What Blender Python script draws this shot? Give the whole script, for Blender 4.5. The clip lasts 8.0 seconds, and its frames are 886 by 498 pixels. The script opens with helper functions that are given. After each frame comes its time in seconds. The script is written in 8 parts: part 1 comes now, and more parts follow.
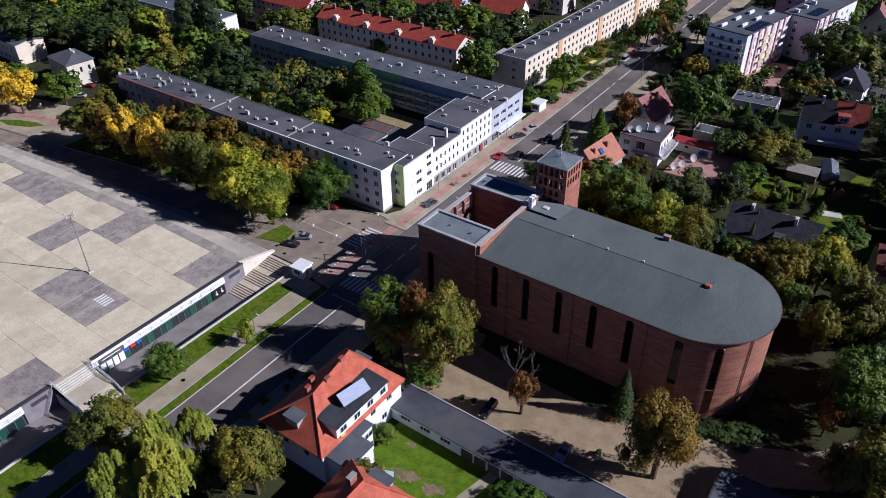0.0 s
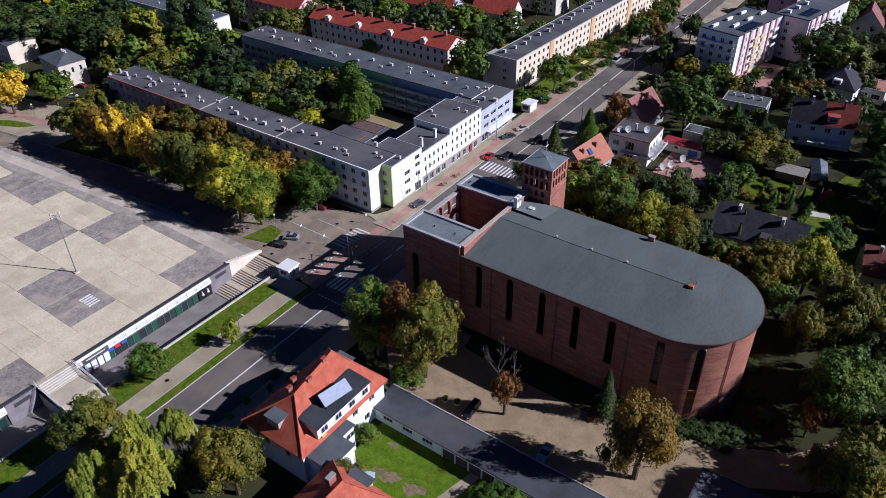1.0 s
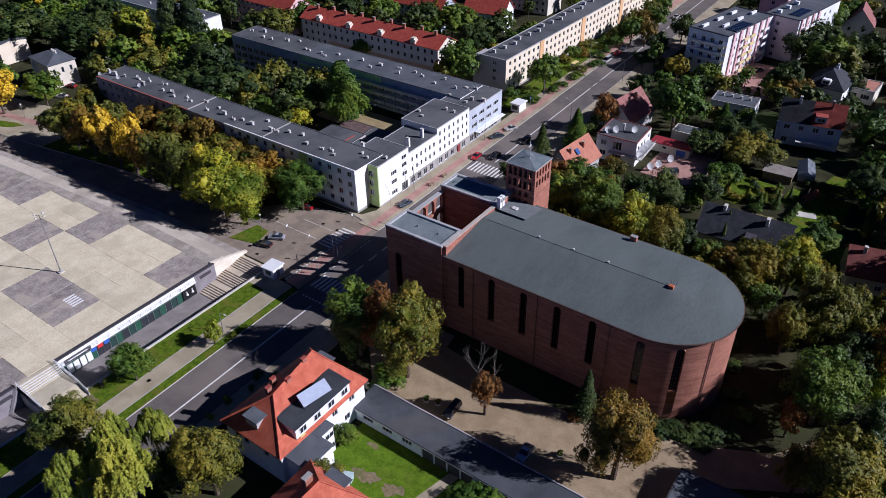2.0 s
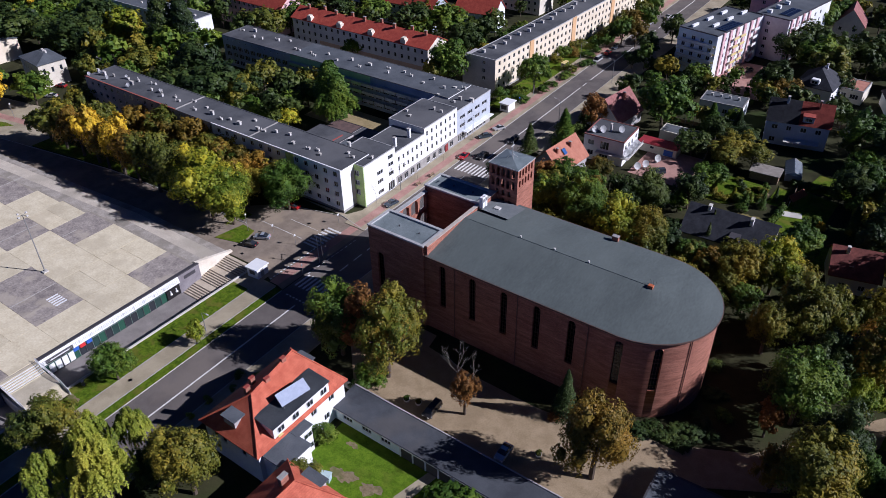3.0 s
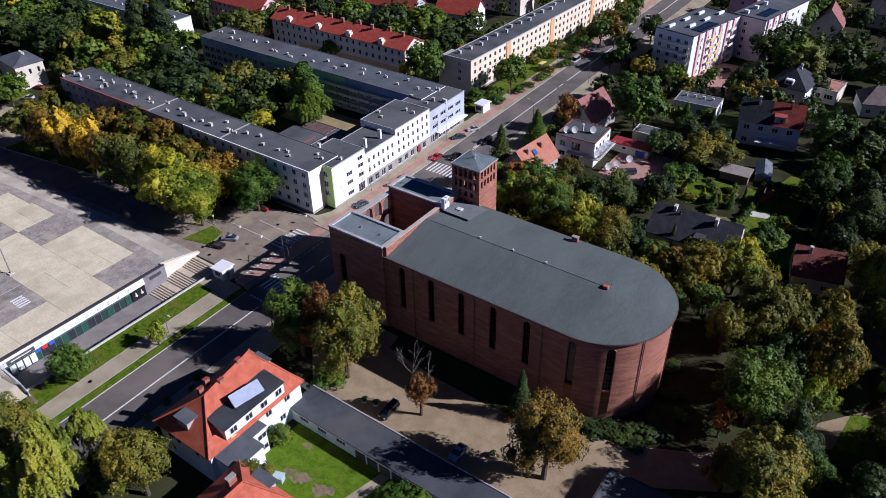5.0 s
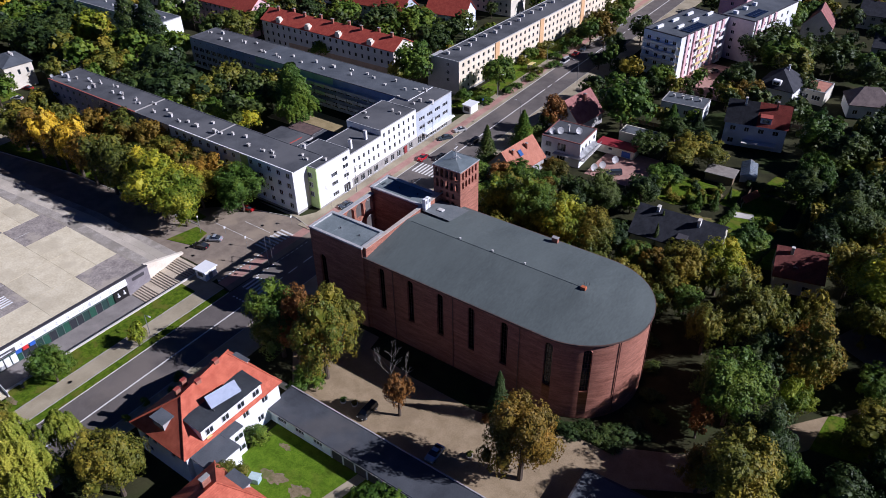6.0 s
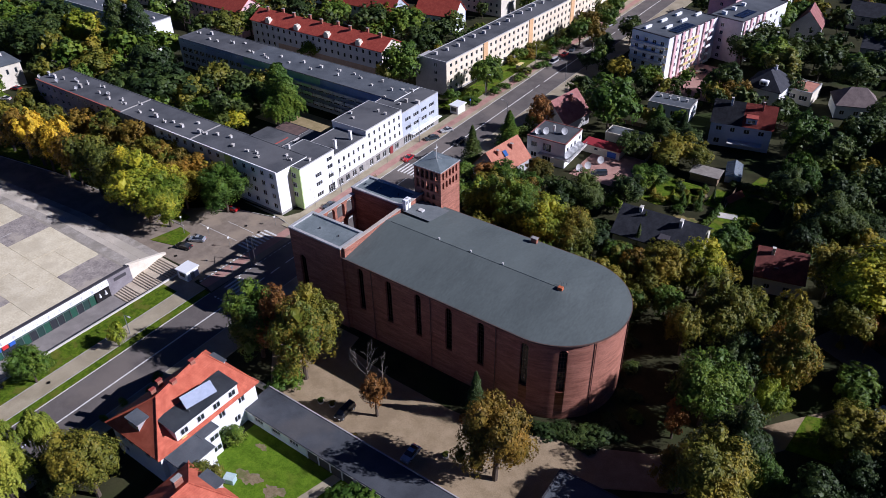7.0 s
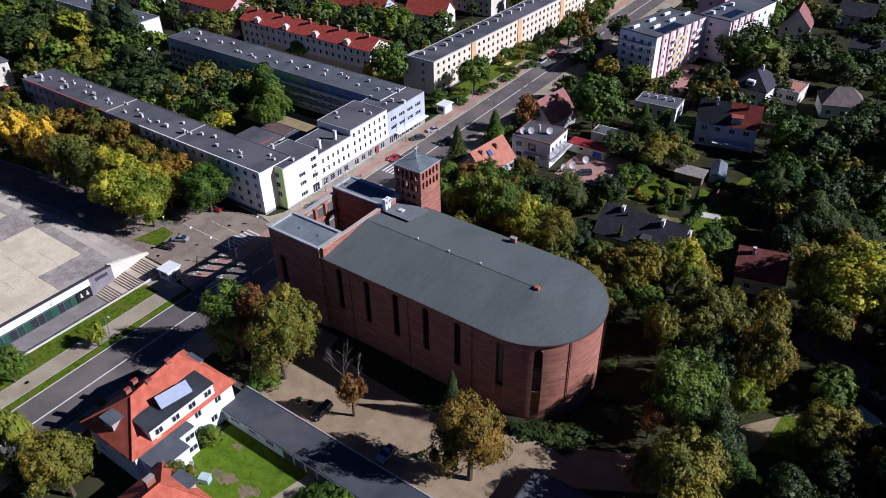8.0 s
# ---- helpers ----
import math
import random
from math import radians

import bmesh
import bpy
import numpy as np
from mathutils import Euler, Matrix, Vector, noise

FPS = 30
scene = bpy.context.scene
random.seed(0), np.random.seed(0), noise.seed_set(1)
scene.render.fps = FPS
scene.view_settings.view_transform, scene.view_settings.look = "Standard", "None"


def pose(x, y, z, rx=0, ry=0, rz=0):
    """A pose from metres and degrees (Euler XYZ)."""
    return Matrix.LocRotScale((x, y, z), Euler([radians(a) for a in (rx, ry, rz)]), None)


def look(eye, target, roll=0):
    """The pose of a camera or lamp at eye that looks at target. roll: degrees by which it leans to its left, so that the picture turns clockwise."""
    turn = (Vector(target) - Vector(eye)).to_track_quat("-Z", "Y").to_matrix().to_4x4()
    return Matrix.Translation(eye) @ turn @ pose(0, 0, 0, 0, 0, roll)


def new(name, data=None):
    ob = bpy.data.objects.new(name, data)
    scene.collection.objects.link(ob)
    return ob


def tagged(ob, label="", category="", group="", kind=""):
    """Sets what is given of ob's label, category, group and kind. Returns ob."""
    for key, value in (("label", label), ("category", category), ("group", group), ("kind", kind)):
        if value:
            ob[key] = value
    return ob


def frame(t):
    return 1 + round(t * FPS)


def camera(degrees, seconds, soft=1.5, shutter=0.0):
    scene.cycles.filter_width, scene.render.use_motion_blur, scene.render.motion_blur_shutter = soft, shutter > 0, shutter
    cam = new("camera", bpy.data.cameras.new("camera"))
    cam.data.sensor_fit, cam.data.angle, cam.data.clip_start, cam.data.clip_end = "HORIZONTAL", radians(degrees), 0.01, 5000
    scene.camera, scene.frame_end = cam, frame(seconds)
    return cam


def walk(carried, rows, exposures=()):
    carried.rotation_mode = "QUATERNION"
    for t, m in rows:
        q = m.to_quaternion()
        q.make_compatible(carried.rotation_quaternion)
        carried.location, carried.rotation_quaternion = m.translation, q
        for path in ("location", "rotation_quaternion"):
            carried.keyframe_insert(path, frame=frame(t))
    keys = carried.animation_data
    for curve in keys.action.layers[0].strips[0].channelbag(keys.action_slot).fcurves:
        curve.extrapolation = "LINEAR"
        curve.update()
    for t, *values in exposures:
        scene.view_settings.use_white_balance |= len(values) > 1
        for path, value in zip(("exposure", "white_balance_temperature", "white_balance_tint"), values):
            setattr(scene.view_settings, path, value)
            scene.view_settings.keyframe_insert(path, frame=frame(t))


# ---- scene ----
cam = camera(62.0, 8.0, soft=0.8)
PATH = [
    (0, (-0.067, 0.21, 103.401), (-1.031, 1.527, 102.245), -1.0),
    (0.5, (1.128, 1.097, 103.351), (0.165, 2.415, 102.195), -1.0),
    (1, (2.505, 2.082, 103.334), (1.54, 3.399, 102.179), -1.0),
    (1.5, (3.912, 3.14, 103.301), (2.947, 4.457, 102.146), -1.0),
    (3, (8.44, 6.346, 103.276), (7.474, 7.662, 102.12), -1.0),
    (3.5, (10.0, 7.406, 103.265), (9.035, 8.722, 102.11), -1.0),
    (4, (11.571, 8.489, 103.283), (10.607, 9.806, 102.128), -1.0),
    (4.5, (13.32, 9.682, 103.359), (12.355, 10.998, 102.204), -1.1),
    (6, (18.304, 13.11, 103.486), (17.338, 14.428, 102.332), -1.1),
    (6.5, (19.991, 14.343, 103.463), (19.025, 15.661, 102.309), -1.1),
    (7, (21.705, 15.557, 103.422), (20.739, 16.875, 102.269), -1.1),
    (7.5, (23.424, 16.791, 103.425), (22.458, 18.109, 102.271), -1.1),
    (8, (25.107, 17.995, 103.412), (24.142, 19.313, 102.258), -1.1),
]
walk(cam, [(t, look(eye, target, roll)) for t, eye, target, roll in PATH], [(0, 0.24, 5000, 25), (4, 0.30, 5000, 25), (8, 0.38, 5000, 25)])

# ---- light ----
SUN_EL, SUN_AZ = 32.0, 25.0          # elevation; angle from +x towards +y
sun_dir = Vector((math.cos(radians(SUN_EL)) * math.cos(radians(SUN_AZ)), math.cos(radians(SUN_EL)) * math.sin(radians(SUN_AZ)), math.sin(radians(SUN_EL))))
world = bpy.data.worlds.new("world")
scene.world = world
world.use_nodes = True
sky = world.node_tree.nodes.new("ShaderNodeTexSky")
sky.sky_type = "NISHITA"
sky.sun_disc = False
sky.sun_elevation = radians(SUN_EL)
sky.sun_rotation = radians(90 - SUN_AZ)
sky.air_density, sky.dust_density, sky.ozone_density = 0.27, 0.0, 10.0
sky.altitude = 3000
background = world.node_tree.nodes["Background"]
background.inputs["Strength"].default_value = 0.05
world.node_tree.links.new(sky.outputs[0], background.inputs["Color"])
sun_lamp = bpy.data.lights.new("sun", "SUN")
sun_lamp.energy, sun_lamp.angle, sun_lamp.color = 5.0, radians(0.5), (1.0, 0.88, 0.69)
sun_ob = new("sun", sun_lamp)
sun_ob.matrix_world = look(sun_dir * 300, (0, 0, 0))


# ---- materials ----
def surface(name, c1, c2, rough=0.8, scale=0.6, fine=14.0, bump=0.15, metal=0.0, stretch=(1, 1, 1), vary=0.0, spec=0.3, patch=0.0, c3=None, grainy=0.35):
    """Two-scale surface in world metres: c1 to c2 by coarse noise, fine grain, optional stains c3 and tint by piece."""
    m = bpy.data.materials.new(name)
    m.use_nodes = True
    nt = m.node_tree
    n, l = nt.nodes, nt.links
    b = n["Principled BSDF"]
    b.inputs["Roughness"].default_value, b.inputs["Metallic"].default_value = rough, metal
    b.inputs["Specular IOR Level"].default_value = spec
    geo = n.new("ShaderNodeNewGeometry")
    mp = n.new("ShaderNodeMapping")
    mp.inputs["Scale"].default_value = stretch
    l.new(geo.outputs["Position"], mp.inputs["Vector"])
    coarse, grain = n.new("ShaderNodeTexNoise"), n.new("ShaderNodeTexNoise")
    coarse.inputs["Scale"].default_value, coarse.inputs["Detail"].default_value, coarse.inputs["Roughness"].default_value = scale, 5, 0.65
    grain.inputs["Scale"].default_value, grain.inputs["Detail"].default_value = fine, 3
    for q in (coarse, grain):
        l.new(mp.outputs[0], q.inputs["Vector"])
    ramp = n.new("ShaderNodeValToRGB")
    ramp.color_ramp.elements[0].position, ramp.color_ramp.elements[1].position = 0.35, 0.65
    ramp.color_ramp.elements[0].color, ramp.color_ramp.elements[1].color = (*c1, 1), (*c2, 1)
    l.new(coarse.outputs["Fac"], ramp.inputs[0])
    mul = n.new("ShaderNodeMix")
    mul.data_type, mul.blend_type = "RGBA", "OVERLAY"
    mul.inputs["Factor"].default_value = grainy
    l.new(ramp.outputs[0], mul.inputs[6])
    l.new(grain.outputs["Fac"], mul.inputs[7])
    last = mul.outputs[2]
    if c3:
        st = n.new("ShaderNodeTexNoise")
        st.inputs["Scale"].default_value, st.inputs["Detail"].default_value = scale * 0.35, 7
        l.new(mp.outputs[0], st.inputs["Vector"])
        sr = n.new("ShaderNodeMapRange")
        sr.inputs[1].default_value, sr.inputs[2].default_value = 0.52, 0.62
        sr.inputs[4].default_value = patch
        l.new(st.outputs["Fac"], sr.inputs[0])
        mx = n.new("ShaderNodeMix")
        mx.data_type = "RGBA"
        l.new(sr.outputs[0], mx.inputs[0])
        l.new(last, mx.inputs[6])
        mx.inputs[7].default_value = (*c3, 1)
        last = mx.outputs[2]
    if vary:
        oi = n.new("ShaderNodeObjectInfo")
        mr = n.new("ShaderNodeMapRange")
        mr.inputs[3].default_value, mr.inputs[4].default_value = 1 - vary, 1 + vary
        l.new(oi.outputs["Random"], mr.inputs[0])
        vm = n.new("ShaderNodeVectorMath")
        vm.operation = "SCALE"
        l.new(last, vm.inputs[0])
        l.new(mr.outputs[0], vm.inputs[3])
        last = vm.outputs[0]
    l.new(last, b.inputs["Base Color"])
    if bump:
        bp = n.new("ShaderNodeBump")
        bp.inputs["Strength"].default_value, bp.inputs["Distance"].default_value = bump, 0.05
        l.new(grain.outputs["Fac"], bp.inputs["Height"])
        l.new(bp.outputs[0], b.inputs["Normal"])
    return m


def coursed(name, c1, c2, mortar, bw, bh, rough=0.85):
    """Brickwork at true size: courses run level, round corners and curves."""
    m = surface(name, c1, c2, rough, 0.5, 9.0, 0.0, stretch=(0.5, 0.5, 2.5))
    nt = m.node_tree
    n, l = nt.nodes, nt.links
    b = n["Principled BSDF"]
    old = b.inputs["Base Color"].links[0].from_socket
    geo = n.new("ShaderNodeNewGeometry")
    sep, com, add = n.new("ShaderNodeSeparateXYZ"), n.new("ShaderNodeCombineXYZ"), n.new("ShaderNodeMath")
    l.new(geo.outputs["Position"], sep.inputs[0])
    l.new(sep.outputs[0], add.inputs[0])
    l.new(sep.outputs[1], add.inputs[1])
    l.new(add.outputs[0], com.inputs[0])
    l.new(sep.outputs[2], com.inputs[1])
    br = n.new("ShaderNodeTexBrick")
    br.inputs["Scale"].default_value = 1.0
    br.inputs["Brick Width"].default_value, br.inputs["Row Height"].default_value = bw, bh
    br.inputs["Mortar Size"].default_value = bh * 0.09
    br.inputs["Color1"].default_value, br.inputs["Color2"].default_value = (0.75, 0.75, 0.75, 1), (1.2, 1.15, 1.1, 1)
    br.inputs["Mortar"].default_value = (*mortar, 1)
    l.new(com.outputs[0], br.inputs["Vector"])
    st = n.new("ShaderNodeTexNoise")
    st.inputs["Scale"].default_value, st.inputs["Detail"].default_value = 1.0, 6
    mp = n.new("ShaderNodeMapping")
    mp.inputs["Scale"].default_value = (0.25, 0.25, 3.2)
    l.new(geo.outputs["Position"], mp.inputs[0])
    l.new(mp.outputs[0], st.inputs["Vector"])
    mr = n.new("ShaderNodeMapRange")
    mr.inputs[1].default_value, mr.inputs[2].default_value = 0.3, 0.7
    mr.inputs[3].default_value, mr.inputs[4].default_value = 0.82, 1.17
    l.new(st.outputs["Fac"], mr.inputs[0])
    mx = n.new("ShaderNodeMix")
    mx.data_type, mx.blend_type = "RGBA", "MULTIPLY"
    mx.inputs[0].default_value = 1.0
    l.new(old, mx.inputs[6])
    l.new(br.outputs["Color"], mx.inputs[7])
    vm = n.new("ShaderNodeVectorMath")
    vm.operation = "SCALE"
    l.new(mx.outputs[2], vm.inputs[0])
    l.new(mr.outputs[0], vm.inputs[3])
    l.new(vm.outputs[0], b.inputs["Base Color"])
    bp = n.new("ShaderNodeBump")
    bp.inputs["Strength"].default_value, bp.inputs["Distance"].default_value = 0.5, 0.03
    l.new(st.outputs["Fac"], bp.inputs["Height"])
    l.new(bp.outputs[0], b.inputs["Normal"])
    return m


def rooftile(name, c1, c2, axis, row=0.32, col=0.24):
    """Clay pantiles: waves across the slope and steps down it."""
    m = surface(name, c1, c2, 0.75, 0.7, 6.0, 0.0)
    nt = m.node_tree
    n, l = nt.nodes, nt.links
    b = n["Principled BSDF"]
    geo, sep, com = n.new("ShaderNodeNewGeometry"), n.new("ShaderNodeSeparateXYZ"), n.new("ShaderNodeCombineXYZ")
    l.new(geo.outputs["Position"], sep.inputs[0])
    l.new(sep.outputs[axis], com.inputs[0])
    l.new(sep.outputs[2], com.inputs[1])
    br = n.new("ShaderNodeTexBrick")
    br.offset = 0.0
    br.inputs["Scale"].default_value = 1.0
    br.inputs["Brick Width"].default_value, br.inputs["Row Height"].default_value = col, row * 0.6
    br.inputs["Mortar Size"].default_value = 0.03
    br.inputs["Color1"].default_value, br.inputs["Color2"].default_value = (0.8, 0.8, 0.8, 1), (1.15, 1.1, 1.05, 1)
    br.inputs["Mortar"].default_value = (0.5, 0.45, 0.45, 1)
    l.new(com.outputs[0], br.inputs["Vector"])
    old = b.inputs["Base Color"].links[0].from_socket
    mx = n.new("ShaderNodeMix")
    mx.data_type, mx.blend_type = "RGBA", "MULTIPLY"
    mx.inputs[0].default_value = 0.28
    l.new(old, mx.inputs[6])
    l.new(br.outputs["Color"], mx.inputs[7])
    l.new(mx.outputs[2], b.inputs["Base Color"])
    bp = n.new("ShaderNodeBump")
    bp.inputs["Strength"].default_value, bp.inputs["Distance"].default_value = 0.1, 0.02
    l.new(br.outputs["Fac"], bp.inputs["Height"])
    bp.invert = True
    l.new(bp.outputs[0], b.inputs["Normal"])
    return m


def leaves(name, stops, through_light=0.16):
    """Foliage: each leaf clump takes its own tint between the stops; each tree leans to one side of them."""
    m = bpy.data.materials.new(name)
    m.use_nodes = True
    nt = m.node_tree
    n, l = nt.nodes, nt.links
    b = n["Principled BSDF"]
    b.inputs["Roughness"].default_value, b.inputs["Specular IOR Level"].default_value = 0.55, 0.25
    geo, oi = n.new("ShaderNodeNewGeometry"), n.new("ShaderNodeObjectInfo")
    ns = n.new("ShaderNodeTexNoise")
    ns.inputs["Scale"].default_value, ns.inputs["Detail"].default_value = 0.45, 2
    l.new(geo.outputs["Position"], ns.inputs["Vector"])
    a1, a2, a3 = n.new("ShaderNodeMath"), n.new("ShaderNodeMath"), n.new("ShaderNodeMath")
    a1.operation = a2.operation = "MULTIPLY_ADD"
    l.new(geo.outputs["Random Per Island"], a1.inputs[0])
    a1.inputs[1].default_value = 0.4
    drift, a4 = n.new("ShaderNodeTexNoise"), n.new("ShaderNodeMath")
    drift.inputs["Scale"].default_value, drift.inputs["Detail"].default_value = 0.11, 1
    l.new(geo.outputs["Position"], drift.inputs["Vector"])
    a4.operation = "MULTIPLY_ADD"
    l.new(drift.outputs["Fac"], a4.inputs[0])
    a4.inputs[1].default_value = 1.5
    l.new(ns.outputs["Fac"], a2.inputs[0])
    a2.inputs[1].default_value = 0.7
    l.new(a1.outputs[0], a2.inputs[2])
    a3.operation = "MULTIPLY_ADD"
    l.new(oi.outputs["Random"], a3.inputs[0])
    a3.inputs[1].default_value = 0.3
    l.new(a2.outputs[0], a4.inputs[2])
    l.new(a4.outputs[0], a3.inputs[2])
    a1.inputs[2].default_value = -0.95
    ramp = n.new("ShaderNodeValToRGB")
    e = ramp.color_ramp.elements
    e[0].color, e[1].color = (*stops[0], 1), (*stops[-1], 1)
    for i, c in enumerate(stops[1:-1], 1):
        e.new(i / (len(stops) - 1)).color = (*c, 1)
    l.new(a3.outputs[0], ramp.inputs[0])
    l.new(ramp.outputs[0], b.inputs["Base Color"])
    tr, mix = n.new("ShaderNodeBsdfTranslucent"), n.new("ShaderNodeMixShader")
    l.new(ramp.outputs[0], tr.inputs["Color"])
    mix.inputs[0].default_value = through_light
    l.new(b.outputs[0], mix.inputs[1])
    l.new(tr.outputs[0], mix.inputs[2])
    l.new(mix.outputs[0], n["Material Output"].inputs["Surface"])
    return m


def plain(name, c, rough=0.5, metal=0.0, spec=0.5):
    k = tuple(v * 0.86 for v in c)
    return surface(name, k, c, rough, 1.3, 20.0, 0.03, metal, spec=spec)


def glassy(name, c, rough=0.08):
    m = plain(name, c, rough, 0.0, 0.8)
    return m


M_BRICK = coursed("brick_red", (0.275, 0.12, 0.082), (0.43, 0.20, 0.14), (0.62, 0.55, 0.5), 0.26, 0.08)
M_BRICK_TOWER = M_BRICK
M_NAVE_ROOF = surface("bitumen_grey", (0.086, 0.103, 0.101), (0.107, 0.128, 0.125), 0.8, 0.25, 3.0, 0.06, stretch=(1, 0.35, 1), c3=(0.122, 0.144, 0.139), patch=0.35, grainy=0.22)
M_TIN = surface("zinc_sheet", (0.17, 0.205, 0.215), (0.25, 0.29, 0.30), 0.55, 0.3, 6.0, 0.05, 0.2)
M_TIN_DARK = surface("sheet_bluegrey", (0.15, 0.185, 0.20), (0.22, 0.26, 0.275), 0.5, 0.4, 6.0, 0.05, 0.2)
M_COPING = surface("coping_sheet", (0.42, 0.43, 0.43), (0.56, 0.56, 0.55), 0.5, 0.5, 8.0, 0.05, 0.2)
M_TAR = surface("roofing_felt", (0.06, 0.064, 0.072), (0.105, 0.11, 0.12), 0.85, 0.14, 5.0, 0.25, c3=(0.14, 0.142, 0.148), patch=0.6)
M_TAR_GARAGE = surface("garage_felt", (0.045, 0.05, 0.06), (0.075, 0.083, 0.096), 0.85, 0.2, 6.0, 0.25, c3=(0.11, 0.105, 0.10), patch=0.5)
M_TAR_BLUE = surface("roofing_felt_blue", (0.07, 0.08, 0.094), (0.115, 0.128, 0.145), 0.8, 0.15, 5.0, 0.25)
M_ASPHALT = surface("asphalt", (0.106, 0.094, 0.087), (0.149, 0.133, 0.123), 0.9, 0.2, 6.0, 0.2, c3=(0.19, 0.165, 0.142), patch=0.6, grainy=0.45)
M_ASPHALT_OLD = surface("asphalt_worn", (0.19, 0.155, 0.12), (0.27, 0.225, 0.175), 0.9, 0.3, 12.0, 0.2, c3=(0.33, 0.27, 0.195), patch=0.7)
M_PAVING = surface("paving_grey", (0.295, 0.256, 0.172), (0.40, 0.35, 0.245), 0.85, 0.2, 12.0, 0.2, c3=(0.22, 0.18, 0.13), patch=0.5)
M_PAVING_RED = surface("paving_red", (0.33, 0.185, 0.15), (0.43, 0.26, 0.215), 0.85, 0.3, 12.0, 0.2)
M_COBBLE = surface("cobble_tan", (0.255, 0.195, 0.112), (0.345, 0.268, 0.165), 0.9, 0.35, 4.0, 0.25, c3=(0.205, 0.155, 0.09), patch=0.45, grainy=0.3)
M_KERB = surface("kerb_stone", (0.38, 0.36, 0.33), (0.48, 0.46, 0.42), 0.85, 0.8, 12.0, 0.1)
M_SLAB = surface("concrete_slab", (0.575, 0.512, 0.355), (0.69, 0.628, 0.455), 0.9, 0.3, 2.2, 0.1, vary=0.07, c3=(0.47, 0.415, 0.29), patch=0.5, grainy=0.35)
M_SLAB_DARK = surface("concrete_dark", (0.22, 0.195, 0.18), (0.35, 0.315, 0.28), 0.9, 0.6, 2.2, 0.12, vary=0.1, c3=(0.41, 0.365, 0.295), patch=0.7, grainy=0.55)
M_CONCRETE = surface("concrete_plain", (0.46, 0.44, 0.40), (0.60, 0.575, 0.53), 0.85, 0.3, 10.0, 0.1)
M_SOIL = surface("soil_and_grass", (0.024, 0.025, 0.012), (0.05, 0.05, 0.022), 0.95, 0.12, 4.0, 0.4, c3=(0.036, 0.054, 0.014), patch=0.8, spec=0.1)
M_GRASS = surface("grass", (0.048, 0.088, 0.003), (0.115, 0.17, 0.007), 0.95, 0.9, 3.0, 0.6, c3=(0.145, 0.135, 0.022), patch=0.6, spec=0.1, grainy=0.6)
M_LAWN = surface("mown_lawn", (0.066, 0.122, 0.004), (0.117, 0.19, 0.008), 0.95, 0.6, 4.0, 0.5, c3=(0.14, 0.16, 0.02), patch=0.35, spec=0.1, grainy=0.5)
M_PAINT = surface("road_paint", (0.55, 0.55, 0.53), (0.75, 0.75, 0.72), 0.7, 1.2, 14.0, 0.1)
M_WHITE = surface("white_render", (0.70, 0.72, 0.73), (0.82, 0.83, 0.83), 0.8, 0.25, 9.0, 0.05)
M_WHITE_COOL = surface("pale_blue_render", (0.70, 0.77, 0.83), (0.80, 0.86, 0.91), 0.8, 0.25, 9.0, 0.05)
M_GREY_BLUE = surface("grey_blue_render", (0.40, 0.44, 0.50), (0.50, 0.54, 0.60), 0.8, 0.25, 9.0, 0.05)
M_LIME = surface("lime_render", (0.42, 0.56, 0.20), (0.52, 0.66, 0.27), 0.8, 0.4, 9.0, 0.05)
M_GREENISH = surface("pale_green_render", (0.32, 0.54, 0.30), (0.42, 0.63, 0.38), 0.8, 0.4, 9.0, 0.05)
M_BEIGE = surface("beige_render", (0.66, 0.575, 0.43), (0.75, 0.67, 0.53), 0.85, 0.2, 9.0, 0.05)
M_ORANGE = surface("ochre_render", (0.58, 0.36, 0.18), (0.66, 0.43, 0.23), 0.85, 0.2, 9.0, 0.05)
M_GREY_WALL = surface("grey_render", (0.36, 0.35, 0.35), (0.47, 0.455, 0.45), 0.85, 0.2, 9.0, 0.05)
M_CREAM = surface("cream_render", (0.58, 0.54, 0.44), (0.70, 0.66, 0.56), 0.85, 0.2, 9.0, 0.05)
M_BLUISH = surface("bluish_grey_render", (0.54, 0.58, 0.64), (0.64, 0.68, 0.73), 0.85, 0.25, 9.0, 0.05)
M_PINK = surface("pink_render", (0.62, 0.40, 0.42), (0.72, 0.49, 0.50), 0.85, 0.3, 9.0, 0.05)
M_YELLOW = surface("yellow_panel", (0.62, 0.50, 0.20), (0.72, 0.60, 0.28), 0.8, 0.3, 9.0, 0.05)
M_PLINTH = surface("plinth_grey", (0.27, 0.26, 0.25), (0.36, 0.35, 0.33), 0.85, 0.4, 9.0, 0.05)
M_TILE_RED_X = rooftile("clay_tile_x", (0.40, 0.092, 0.048), (0.56, 0.155, 0.085), 0)
M_TILE_RED_Y = rooftile("clay_tile_y", (0.40, 0.092, 0.048), (0.56, 0.155, 0.085), 1)
M_TILE_FAR = rooftile("clay_tile_far", (0.36, 0.06, 0.04), (0.48, 0.10, 0.062), 0)
M_TILE_DEEP = rooftile("clay_tile_deep", (0.25, 0.05, 0.04), (0.36, 0.085, 0.06), 0)
M_TILE_BROWN = rooftile("clay_tile_brown", (0.13, 0.036, 0.03), (0.23, 0.072, 0.056), 0)
M_TILE_DARK = rooftile("dark_tile", (0.022, 0.025, 0.034), (0.046, 0.05, 0.064), 0)
M_TILE_ROSE = rooftile("rose_brown_tile", (0.22, 0.085, 0.075), (0.33, 0.15, 0.135), 1)
